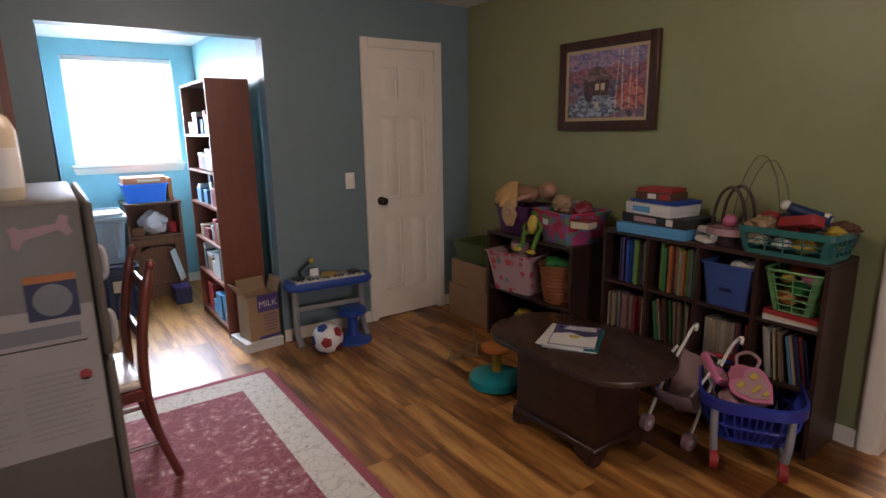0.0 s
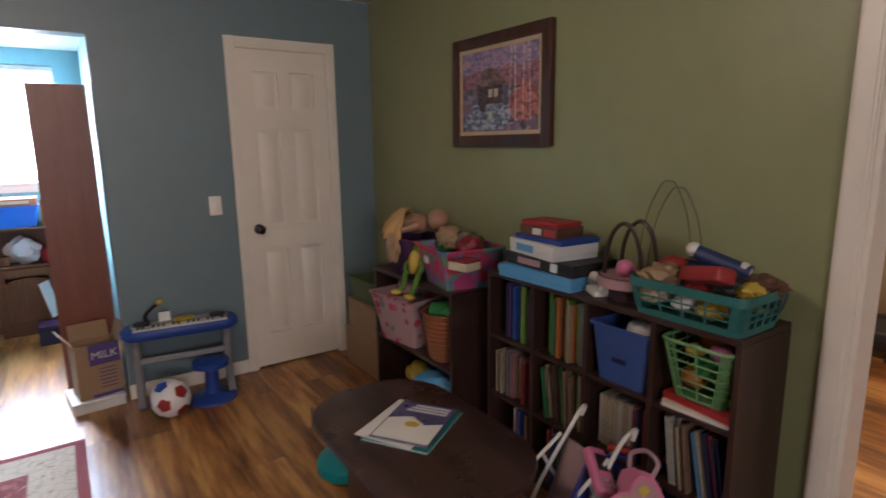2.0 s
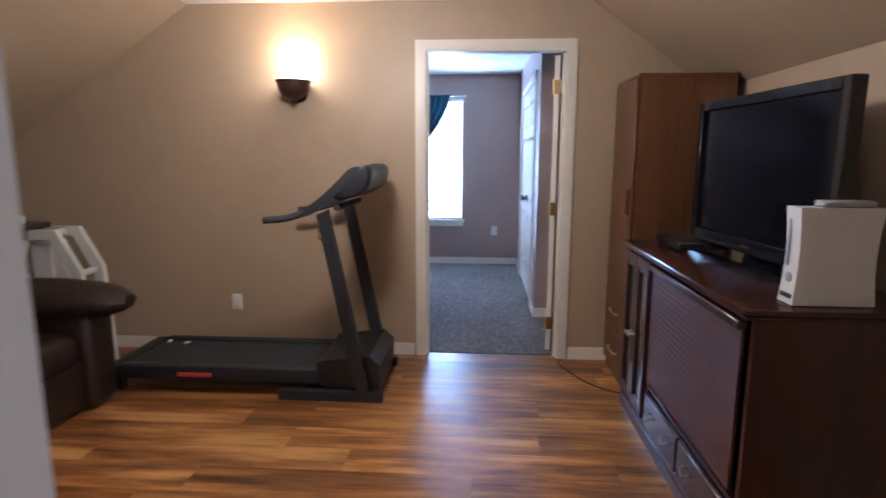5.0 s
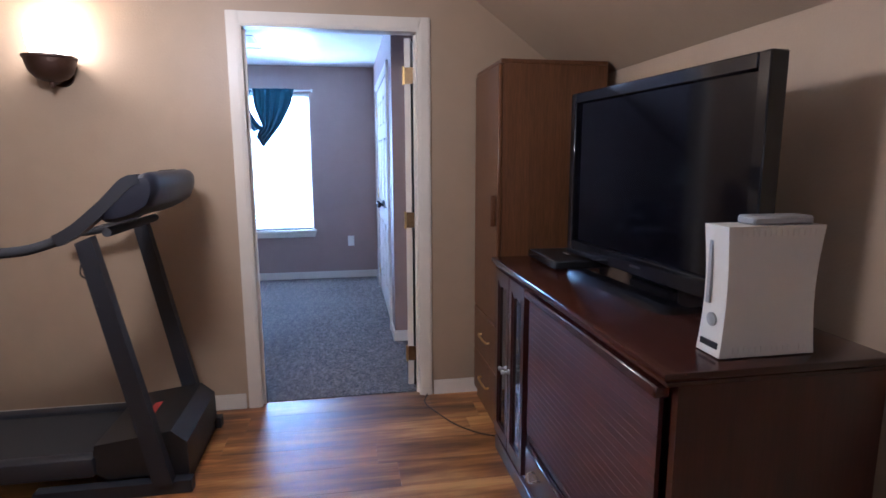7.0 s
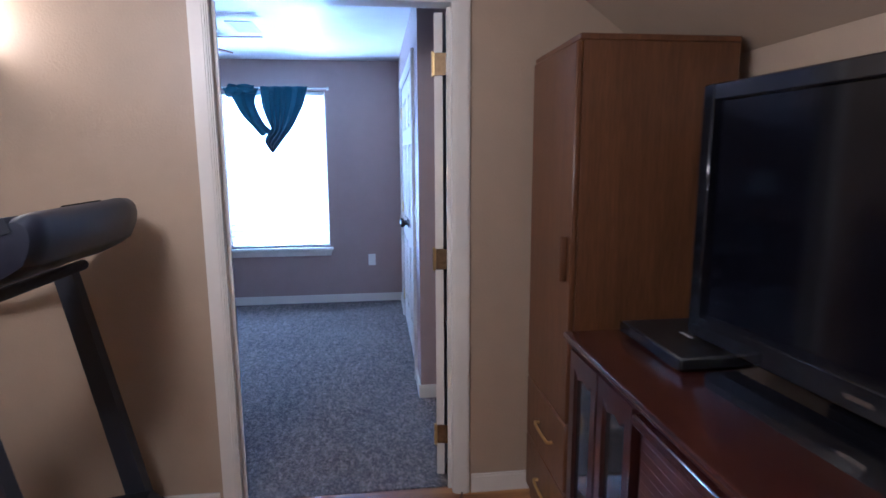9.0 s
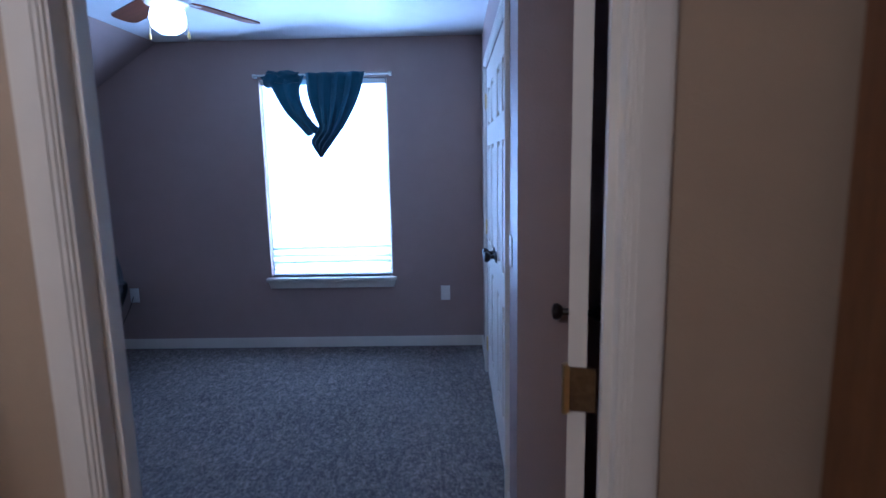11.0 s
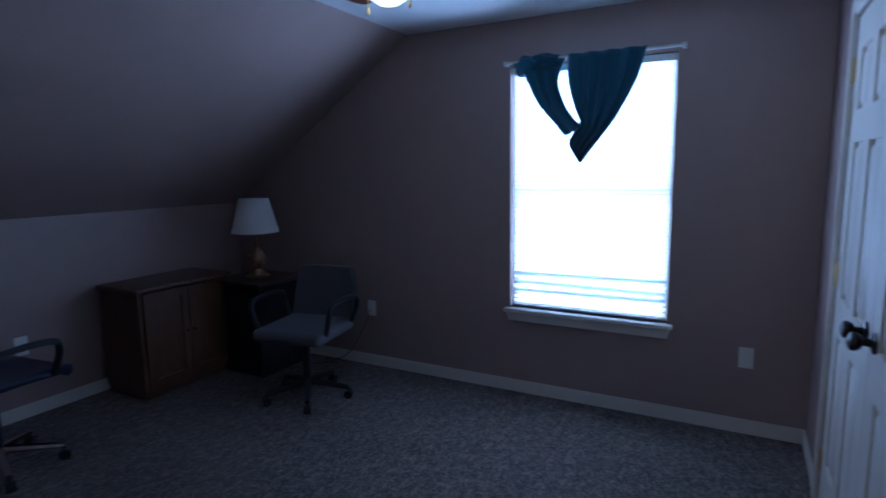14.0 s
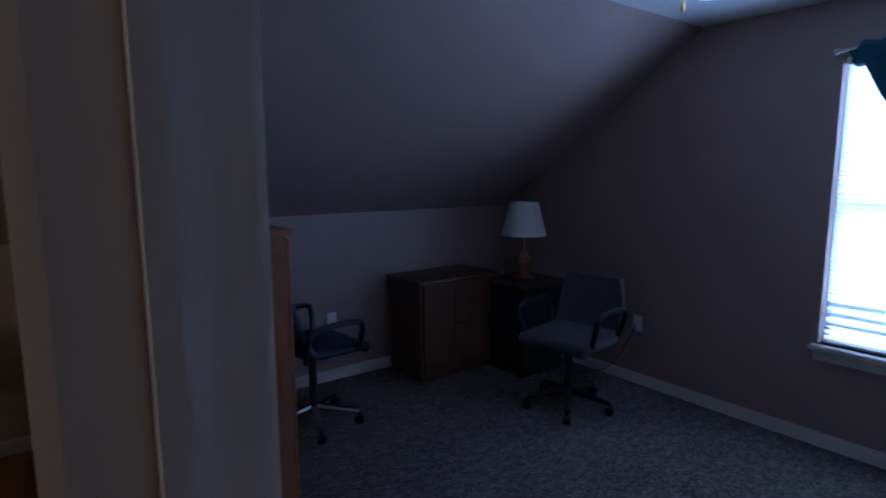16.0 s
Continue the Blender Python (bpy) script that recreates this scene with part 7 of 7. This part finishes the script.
def cart():
    c = thing("toy_shopping_cart", "toy shopping cart with blue basket and red wheels", "toy cart", pose(2.56, 1.10, 0, 0, 0, 30))
    M_CB, M_GF = plain("cobalt_plastic", (0.02, 0.035, 0.26), 0.35), plain("silver_frame", (0.26, 0.26, 0.28), 0.35)
    o = rounded(0.46, 0.40, 0.13, 5)
    rim = bm_new()
    ring_faces(rim, [[rim.verts.new((x * s, y * s, z)) for x, y in o] for s, z in ((1.0, 0.275), (1.06, 0.28), (1.06, 0.325), (1.0, 0.33), (0.97, 0.28))], False)
    part("rim", rim, M_CB, c)
    for i in range(len(o)):
        (x, y), (x2, y2) = o[i], o[(i + 1) % len(o)]
        steps = max(1, round(math.hypot(x2 - x, y2 - y) / 0.03))
        for j in range(steps):
            u, v = x + (x2 - x) * j / steps, y + (y2 - y) * j / steps
            if math.hypot(x2 - x, y2 - y) > 0.015 or i % 2:
                part("bar", tube(bm_new(), ((u * 0.72, v * 0.72, 0.135), (u * 0.93, v * 0.93, 0.21), (u, v, 0.29)), 0.0055, 5), M_CB, c)
    part("hoop", tube(bm_new(), [(x * 0.93, y * 0.93, 0.21) for x, y in o] + [(o[0][0] * 0.93, o[0][1] * 0.93, 0.21)], 0.0065, 6), M_CB, c)
    part("floor", prism(bm_new(), [(x * 0.74, y * 0.74) for x, y in o], 0.12, 0.14), M_CB, c)
    for y in (-0.13, 0.13):
        part("frame_rail", tube(bm_new(), curve_pts(((-0.21, y, 0.055), (-0.05, y, 0.075), (0.16, y, 0.085), (0.23, y, 0.20), (0.24, y, 0.34)), 5), 0.013, 8), M_GF, c)
        part("frame_rail", tube(bm_new(), curve_pts(((-0.19, y * 1.02, 0.07), (-0.21, y * 1.08, 0.18), (-0.20, y * 1.1, 0.31)), 5), 0.016, 8), M_GF, c)
        for x in (-0.20, 0.17):
            w = part("wheel", tube(bm_new(), ((x, y - 0.016, 0.042), (x, y + 0.016, 0.042)), 0.042, 16), PAL["red"], c, "red wheel")
            part("hub", tube(bm_new(), ((x, y - 0.019, 0.042), (x, y + 0.019, 0.042)), 0.014, 8), M_GF, w)
    part("handle", tube(bm_new(), ((0.24, -0.15, 0.345), (0.24, 0.15, 0.345)), 0.015, 10), PAL["red"], c)


cart()
pd = thing("toy_vanity", "pink heart-shaped plastic toy panel with gold trim", "toy", pose(2.50, 1.06, 0.345, 40, 0, -62) @ pose(0, 0, 0, 0, 0, 50))
heart = [(0.0, -0.115), (0.07, -0.05), (0.095, 0.01), (0.10, 0.05), (0.07, 0.09), (0.03, 0.085), (0.0, 0.065), (-0.03, 0.085), (-0.07, 0.09), (-0.10, 0.05), (-0.095, 0.01), (-0.07, -0.05)]
heart = [(x * 0.85, y * 0.85) for x, y in heart]
part("body", prism(bm_new(), heart, -0.014, 0.0), PAL["pink"], pd)
part("face", prism(bm_new(), [(x * 0.8, y * 0.8) for x, y in heart], 0.0003, 0.004), PAL["rose"], pd, "pale pink raised face")
for x, y, w, h in ((-0.035, 0.035, 0.034, 0.02), (0.035, 0.03, 0.03, 0.026), (0.0, -0.015, 0.05, 0.016), (0.01, -0.055, 0.026, 0.016)):
    part("trim", boxes((x - w / 2, y - h / 2, 0.0043, x + w / 2, y + h / 2, 0.009)), PAL["yellow"], pd, "gold trim piece")
ph = thing("toy_handset", "pink toy handset with dark screen in the cart", "toy", pose(2.53, 1.25, 0.355, 30, -30, 60))
part("body", box(bm_new(), -0.085, -0.04, -0.022, 0.085, 0.04, 0.018, 0.014, 2), PAL["pink"], ph)
part("screen", boxes((-0.005, -0.024, 0.0182, 0.055, 0.024, 0.0205)), M_BLACK, ph)
for k in range(6):
    x, y = -0.06 + 0.022 * (k % 2), -0.022 + 0.022 * (k // 2)
    part("button", boxes((x - 0.007, y - 0.007, 0.0182, x + 0.007, y + 0.007, 0.022)), PAL["rose"], ph)
tg = thing("toy_purse", "pink flat plastic toy purse with a looped handle", "toy", pose(2.60, 1.15, 0.33, 60, 0, -75))
part("body", prism(bm_new(), [(-0.075, -0.09), (0.075, -0.09), (0.06, 0.03), (0.03, 0.05), (-0.03, 0.05), (-0.06, 0.03)], -0.012, 0.012), PAL["pink"], tg)
part("handle", tube(bm_new(), curve_pts(((-0.04, 0.045, 0), (-0.045, 0.09, 0), (0.0, 0.115, 0), (0.045, 0.09, 0), (0.04, 0.045, 0)), 5), 0.008, 8), PAL["rose"], tg)
solo("pink_toy", ball(bm_new(), (0, 0, 0), 0.09, (1.2, 1.0, 0.6), 3, 0.3, 8), PAL["rose"], "pale pink cloth toy lying in the cart", "toy", pose(2.55, 1.13, 0.24))


# ---- by the camera's start ----
def fridge():
    f = thing("small_refrigerator", "beige small refrigerator with papers and magnets", "refrigerator", pose(-0.115, 1.86, 0))
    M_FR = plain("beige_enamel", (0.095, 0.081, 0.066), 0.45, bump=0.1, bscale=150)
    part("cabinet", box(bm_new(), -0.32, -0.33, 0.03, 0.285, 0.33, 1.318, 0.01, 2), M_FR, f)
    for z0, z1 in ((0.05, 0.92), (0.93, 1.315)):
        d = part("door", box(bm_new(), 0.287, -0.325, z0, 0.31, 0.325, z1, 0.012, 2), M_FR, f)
        zc = z1 - 0.09 if z0 < 0.5 else z0 + 0.12
        part("handle", tube(bm_new(), curve_pts(((0.31, 0.26, zc - 0.06), (0.345, 0.26, zc - 0.04), (0.345, 0.26, zc + 0.04), (0.31, 0.26, zc + 0.06)), 5), 0.012, 8), M_CHROMEGREY, d, "pale curved handle")
    M_FAINT = plain("faint_print", (0.27, 0.25, 0.235), 0.7)
    y = -0.331
    part("magnet", prism(bm_new(), [(0.20 + x * 0.75, 1.25 + z) for x, z in ((-0.07, -0.025), (-0.055, -0.035), (-0.04, -0.012), (0.05, 0.005), (0.07, -0.012), (0.085, 0.0), (0.075, 0.018), (0.08, 0.035), (0.06, 0.04), (0.045, 0.02), (-0.045, 0.012), (-0.055, 0.022), (-0.075, 0.015), (-0.068, -0.002))], y - 0.002, y, "y"), PAL["rose"], f, "bone-shaped magnet")
    mg = part("magnet", boxes((0.155, y - 0.003, 1.05, 0.255, y, 1.15)), PAL["navy"], f, "dark round-emblem magnet")
    part("emblem", lathe(bm_new(), ((0.038, 0), (0.038, 0.001), (0.03, 0.0015)), 20), PAL["grey"], mg).matrix_basis = pose(0.205, y - 0.003, 1.095, 90, 0, 0)
    part("band", boxes((0.155, y - 0.0036, 1.138, 0.255, y - 0.003, 1.155)), PAL["orange"], mg)
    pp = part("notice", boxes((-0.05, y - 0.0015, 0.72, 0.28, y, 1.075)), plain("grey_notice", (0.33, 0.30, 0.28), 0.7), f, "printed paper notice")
    part("heading_bar", boxes((0.0, y - 0.0022, 1.0, 0.25, y - 0.0016, 1.035)), PAL["grey"], pp)
    part("rule_line", boxes((-0.01, y - 0.0022, 0.985, 0.26, y - 0.0016, 0.989)), PAL["black"], pp)
    for i in range(15):
        for x0, x1 in ((-0.035, 0.105), (0.12, 0.265)):
            if i > 2 or x0 < 0:
                short = 0.012 * ((i * 5 + int(x0 > 0) * 3) % 4)
                part("text_bar", boxes((x0, y - 0.0022, 0.960 - i * 0.0145, x1 - short, y - 0.0016, 0.9645 - i * 0.0145)), M_FAINT, pp)
    part("stamp", prism(bm_new(), [(0.245 + 0.014 * math.cos(i * 0.628), 0.90 + 0.014 * math.sin(i * 0.628)) for i in range(10)], y - 0.0022, y - 0.0016, "y"), PAL["red"], pp)


fridge()
bt = thing("lotion_bottle", "pale lotion bottle standing on the refrigerator", "bottle", pose(0.03, 1.66, 1.318))
part("bottle", lathe(bm_new(), ((0.038, 0), (0.042, 0.01), (0.042, 0.16), (0.03, 0.19), (0.016, 0.2))), plain("bottle_cream", (0.50, 0.42, 0.30), 0.35), bt)
part("cap", lathe(bm_new(), ((0.02, 0.2), (0.02, 0.235), (0.012, 0.24))), PAL["tan"], bt)
part("label", lathe(bm_new(), ((0.0428, 0.03), (0.0428, 0.12), (0.0425, 0.121))), PAL["white"], bt)


def dining_chair():
    """Faces local -x; the back at x 0.22."""
    c = thing("dining_chair", "dark red wooden dining chair with pale seat", "chair", pose(0.13, 2.62, 0.009, 0, 0, 3))
    M_CH = wood("chair_wood", (0.075, 0.014, 0.009), (0.15, 0.035, 0.02), "z", 0.3, coat=0.3)
    for y in (-0.19, 0.19):
        part("back_post", tube(bm_new(), curve_pts(((0.275, y, 0.0), (0.215, y, 0.22), (0.19, y, 0.45), (0.205, y, 0.68), (0.25, y, 0.90), (0.26, y, 0.93)), 6), [0.018] * 12 + [0.021] * 12 + [0.015] * 7, 10), M_CH, c)
        part("finial", ball(bm_new(), (0.263, y, 0.94), 0.02, (1, 1, 1.3), 2), M_CH, c)
        part("front_leg", tube(bm_new(), ((-0.19, y, 0.0), (-0.19, y, 0.42)), [0.014, 0.021], 10), M_CH, c)
        part("stretcher", tube(bm_new(), ((-0.19, y, 0.18), (0.22, y, 0.18)), 0.010, 8), M_CH, c)
    for z in (0.62, 0.82):
        part("back_rail", box(bm_new(), 0.205 + (z - 0.62) * 0.2, -0.175, z - 0.03, 0.225 + (z - 0.62) * 0.2, 0.175, z + 0.03, 0.006), M_CH, c)
    part("seat_frame", box(bm_new(), -0.215, -0.205, 0.385, 0.20, 0.205, 0.435, 0.008), M_CH, c)
    part("seat_pad", box(bm_new(), -0.21, -0.20, 0.436, 0.18, 0.20, 0.475, 0.016, 3), plain("pale_vinyl", (0.50, 0.44, 0.36), 0.3), c, "pale vinyl seat pad")


dining_chair()


# ---- window alcove ----
def alcove_bookcase():
    s = thing("tall_bookcase", "tall reddish-brown bookcase full of odds and ends", "bookcase", pose(1.035, 4.0, 0))
    W, D, H = 0.80, 0.285, 1.81
    for y in (0, W - 0.018):
        part("side", boxes((0, y, 0, D, y + 0.018, H)), M_MAHOG, s)
    part("back", boxes((D - 0.006, 0.018, 0.0, D, W - 0.018, H)), M_MAHOG, s)
    zs = (0.05, 0.37, 0.64, 0.92, 1.17, 1.43, H - 0.02)
    for z in zs:
        part("shelf_board", boxes((0.002, 0.018, z, D - 0.006, W - 0.018, z + 0.018)), M_MAHOG, s)
    return zs


ZS = alcove_bookcase()
_r = random.Random(4)
for j, z in enumerate(ZS[:-1]):
    y = 4.04
    room = ZS[j + 1] - z - 0.03
    while y < 4.70:
        w = _r.uniform(0.05, 0.16)
        h = min(room, _r.uniform(0.07, 0.22))
        kind = _r.choice(("box", "box", "book", "tub"))
        mt = PAL[_r.choice(("white", "red", "cream", "sky", "grey", "tan", "white", "crimson", "navy", "white"))]
        d = _r.uniform(0.14, 0.22)
        if y + w > 4.77:
            break
        nm = {"box": "small_box", "book": "book", "tub": "plastic_tub"}[kind]
        it = thing(nm, {"box": "small packaged box on the tall bookcase", "book": "book lying on the tall bookcase", "tub": "clear plastic tub on the tall bookcase"}[kind], {"box": "box", "book": "book", "tub": "tub"}[kind], pose(1.05 + _r.uniform(0, 0.03), y, z + 0.018), "things on the tall bookcase")
        part("body", box(bm_new(), 0, 0, 0, d, w, h * 0.8, 0.003), mt, it)
        part("lid", box(bm_new(), -0.002, -0.002, h * 0.8, d + 0.002, w + 0.002, h, 0.003), PAL["white"] if kind == "tub" else mt, it)
        y += w + 0.012


def tote(m, w, d, h, mat, lid_mat, label, note=False):
    t = thing("storage_tote", label, "storage tote", m, "stacked storage totes")
    bm = bm_new()
    ring_faces(bm, [[bm.verts.new((x, y, z)) for x, y in rounded(w * s, d * s, 0.05, 4)] for s, z in ((0.84, 0), (0.95, h * 0.82), (1.0, h * 0.83), (1.0, h * 0.9))])
    part("tub", bm, mat, t)
    lid = bm_new()
    ring_faces(lid, [[lid.verts.new((x, y, z)) for x, y in rounded(w * s, d * s, 0.05, 4)] for s, z in ((1.05, h * 0.885), (1.05, h * 0.93), (0.97, h * 0.95), (0.95, h), (0.9, h), (0.88, h * 0.96))])
    part("lid", lid, lid_mat, t)
    for x in (-w * 0.3, 0, w * 0.3):
        part("rib", box(bm_new(), x - 0.02, -d * 0.475, h * 0.1, x + 0.02, -d * 0.44, h * 0.8, 0.004), mat, t)
    for y in (-d * 0.2, d * 0.2):
        part("latch", box(bm_new(), w * 0.5, y - 0.03, h * 0.8, w * 0.54, y + 0.03, h * 0.95, 0.005), lid_mat, t)
    if note:
        part("note", boxes((0.02, -d * 0.485, h * 0.5, 0.12, -d * 0.4755, h * 0.7)), PAL["cream"], t, "yellow paper note")
    return t


M_TGREY = plain("grey_tote", (0.22, 0.25, 0.29), 0.4)
M_TNAVY = plain("navy_tote", (0.015, 0.025, 0.06), 0.4)
tote(pose(0.40, 5.20, 0), 0.42, 0.50, 0.45, M_TNAVY, M_TNAVY, "large navy storage tote on the floor", True)
tote(pose(0.385, 5.21, 0.45), 0.38, 0.46, 0.40, M_TGREY, plain("grey_lid", (0.30, 0.34, 0.38), 0.35), "grey storage tote with pale lid on another")


def oak_hutch():
    c = thing("oak_cabinet", "old oak cabinet with arched door and open shelf", "cabinet", pose(0.62, 5.46, 0))
    W, D, H = 0.44, 0.40, 0.86
    part("body", boxes((0, 0, 0.05, 0.02, D, H - 0.02), (W - 0.02, 0, 0.05, W, D, H - 0.02), (0.02, D - 0.012, 0.05, W - 0.02, D, H - 0.02), (0.02, 0.01, 0.545, W - 0.02, D - 0.012, 0.565), (0.02, 0.01, 0.05, W - 0.02, D - 0.012, 0.07)), M_OAK, c)
    part("top", box(bm_new(), -0.012, -0.012, H - 0.02, W + 0.012, D, H, 0.004), M_OAK, c)
    d = part("door", boxes((0.022, -0.015, 0.07, 0.08, 0.005, 0.54), (W - 0.08, -0.015, 0.07, W - 0.022, 0.005, 0.54), (0.08, -0.015, 0.07, W - 0.08, 0.005, 0.13), (0.08, -0.015, 0.48, W - 0.08, 0.005, 0.54)), M_OAK, c)
    ar = bm_new()
    prism(ar, [(0.08, 0.13)] + [(W - 0.08, 0.13)] + [(W / 2 + (W / 2 - 0.08) * math.cos(a), 0.41 + 0.06 * math.sin(a)) for a in (k * math.pi / 10 for k in range(11))], -0.008, 0.0, "y")
    part("arched_panel", ar, M_OAK, d)
    part("plinth", boxes((0.02, 0.02, 0, W - 0.02, D, 0.05)), M_OAK, c)


oak_hutch()
tapered_bin("storage_bin", pose(0.80, 5.60, 0.86), 0.30, 0.22, 0.35, 0.27, 0.165, plain("vivid_blue_bin", (0.01, 0.13, 0.55), 0.4), "bright blue plastic bin on the oak cabinet", "bin")
gx = thing("board_game", "orange-brown boxed game lying on the blue bin", "board game", pose(0.80, 5.60, 1.027))
part("box", box(bm_new(), -0.17, -0.13, 0, 0.17, 0.13, 0.055, 0.002), plain("game_orange", (0.36, 0.13, 0.06), 0.5), gx)
part("title_bar", boxes((-0.06, -0.1312, 0.015, 0.12, -0.1305, 0.038)), PAL["cream"], gx)
pb = thing("plastic_bag", "crumpled clear plastic bag on the open shelf", "bag", pose(0.83, 5.58, 0.565))
part("bag", ball(bm_new(), (0, 0, 0.10), 0.11, (1.1, 0.8, 0.95), 3, 0.35, 2), plain("crinkled_plastic", (0.45, 0.46, 0.48), 0.25, bump=0.6, bscale=30), pb)
rb = thing("small_basket", "little wooden basket on the open shelf", "basket", pose(0.70, 5.55, 0.565))
part("bowl", box(bm_new(), -0.05, -0.05, 0, 0.05, 0.05, 0.075, 0.006), M_OAK, rb)
rd = thing("red_tub", "red tub on the open shelf", "tub", pose(0.99, 5.57, 0.565))
part("body", lathe(bm_new(), ((0.04, 0), (0.05, 0.1), (0.045, 0.1), (0.036, 0.01))), PAL["red"], rd)
ob_ = thing("boxed_puzzle", "orange upright puzzle box beside the blue bin", "box", pose(1.005, 5.62, 0.86))
part("box", box(bm_new(), -0.02, -0.10, 0, 0.015, 0.10, 0.20, 0.002), PAL["orange"], ob_)
wp = thing("white_board", "white panel leaning by the oak cabinet", "panel", pose(1.0, 5.36, 0.16, 0, -14, -25))
part("sheet", boxes((-0.004, -0.07, 0.0, 0.004, 0.07, 0.28)), PAL["white"], wp)
bx2 = thing("storage_box", "small blue box of odds on the floor", "box", pose(0.95, 5.20, 0))
part("box", box(bm_new(), -0.07, -0.10, 0, 0.06, 0.10, 0.13, 0.004), PAL["navy"], bx2)
part("lid", box(bm_new(), -0.075, -0.105, 0.13, 0.065, 0.105, 0.145, 0.004), PAL["purple"], bx2)

wx = thing("white_box", "flat white box lying on the floor", "box", pose(1.165, 3.78, 0, 0, 0, 6))
part("box", box(bm_new(), -0.13, -0.14, 0, 0.13, 0.14, 0.045, 0.002), PAL["white"], wx)
part("lid", box(bm_new(), -0.132, -0.142, 0.045, 0.132, 0.142, 0.065, 0.002), PAL["white"], wx)
mk = thing("milk_carton_box", "open kraft cardboard box printed purple with milk", "box", pose(1.185, 3.76, 0.065, 0, 0, 10))
M_VIO = plain("violet_print", (0.07, 0.045, 0.17), 0.6)
part("carton", boxes((-0.11, -0.08, 0, 0.11, -0.076, 0.31), (-0.11, 0.076, 0, 0.11, 0.08, 0.31), (-0.11, -0.076, 0, -0.106, 0.076, 0.31), (0.106, -0.076, 0, 0.11, 0.076, 0.31), (-0.106, -0.076, 0, 0.106, 0.076, 0.004)), M_CARTON, mk)
part("print", boxes((-0.045, -0.0815, 0.19, 0.11, -0.0802, 0.31)), M_VIO, mk, "violet printed panel")
part("print", boxes((-0.045, -0.0815, 0.0, 0.11, -0.0802, 0.02)), M_VIO, mk, "violet printed band")
for k in range(6):
    part("print_bar", boxes((0.0, -0.0813, 0.05 + 0.022 * k, 0.085, -0.0802, 0.056 + 0.022 * k)), M_VIO, mk)
for x, a in ((-0.11, -35), (0.11, 20)):
    fl = part("flap", boxes((-0.002, -0.075, 0, 0.002, 0.075, 0.10)), M_CARTON, mk)
    fl.matrix_basis = pose(x, 0, 0.31, 0, a, 0)
part("flap", boxes((-0.10, -0.002, 0, 0.10, 0.002, 0.09)), M_CARTON, mk).matrix_basis = pose(0, 0.08, 0.31, -15, 0, 0)
txt = bpy.data.curves.new("milk_text", "FONT")
txt.body, txt.size, txt.extrude, txt.align_x = "MILK", 0.062, 0.0004, "CENTER"
to = new("lettering", txt)
txt.materials.append(PAL["white"])
to.parent = mk
to.matrix_basis = pose(0.032, -0.0818, 0.225, 90, 0, 0)

def alcove_panel():
    """A blue sheet in soft pleats, stand-in for a blue wedge on the alcove's side wall."""
    c = thing("curtain", "plain blue pleated panel beside the alcove window", "curtain", pose(AX0, 5.25, 1.03))
    bm = bm_new()
    rows = []
    for i in range(9):
        u = i / 8
        rows.append([bm.verts.new((0.014 + 0.018 * (1 - u) + 0.007 * math.sin(j * 1.25 + 0.6 * u), (-0.22 + 0.44 * j / 24) * (1 - 0.15 * u), 1.20 * u)) for j in range(25)])
    for a, b in zip(rows, rows[1:]):
        for j in range(24):
            bm.faces.new((a[j], a[j + 1], b[j + 1], b[j]))
    cl = part("cloth", bm, paint("blue_panel", (0.055, 0.14, 0.20), 0.85, bump=0.3, bscale=220), c)
    cl.modifiers.new("thick", "SOLIDIFY").thickness = 0.004
    part("rod", tube(bm_new(), ((0.025, -0.25, 1.20), (0.025, 0.25, 1.20)), 0.008, 8), M_WHITE, c)


alcove_panel()

# ceiling lamp; the added window behind the viewer is built above
lp = thing("ceiling_lamp", "round frosted ceiling lamp in the playroom", "lamp", pose(0.9, 1.58, CP))
part("base", lathe(bm_new(), ((0.15, 0), (0.155, -0.02), (0.13, -0.03))), M_BRASS, lp)
part("glass", lathe(bm_new(), ((0.14, -0.03), (0.135, -0.06), (0.09, -0.095), (0.02, -0.105))), glow("lit_bowl", (1.0, 0.86, 0.66), 8), lp).visible_shadow = False


# ---- floor boards, laid along y ----
def floor_boards():
    parent = bpy.data.objects["floor"]
    bw, bl = 0.193, 1.22
    rng = random.Random(5)
    x = PX0 + 0.01
    joined, count, many = bm_new(), 0, []
    row = 0
    while x < XT1 + 0.04:
        x1 = min(x + bw, XT1 + 0.048)
        y = PY0 - rng.random() * bl
        top = YA if (x1 > AX0 and x < AX1 + 0.05) else YK
        while y < top:
            y0, y1 = max(y, PY0), min(y + bl, top)
            if y1 - y0 > 0.03:
                many.append((x, y0, x1, y1))
            y += bl
        x = x1
        row += 1
    near = sorted(many, key=lambda b: abs((b[0] + b[2]) / 2 - 2.8) + 0.7 * abs((b[1] + b[3]) / 2 - 1.6))
    g = 0.0003
    for i, (x0, y0, x1, y1) in enumerate(near):
        if i < 300:
            bm = bm_new()
            box(bm, x0 + g, y0 + g, -0.006, x1 - g, y1 - g, rng.uniform(-0.0003, 0.0))
            ob = linked("floorboard", bm, M_BOARD, False)
            ob.parent = parent
        else:
            box(joined, x0 + g, y0 + g, -0.006, x1 - g, y1 - g, 0.0)
    if len(near) > 300:
        ob = linked("floorboards", joined, M_BOARD, False)
        ob.parent = parent
        tagged(ob, kind="stuff")
    return len(near)


floor_boards()
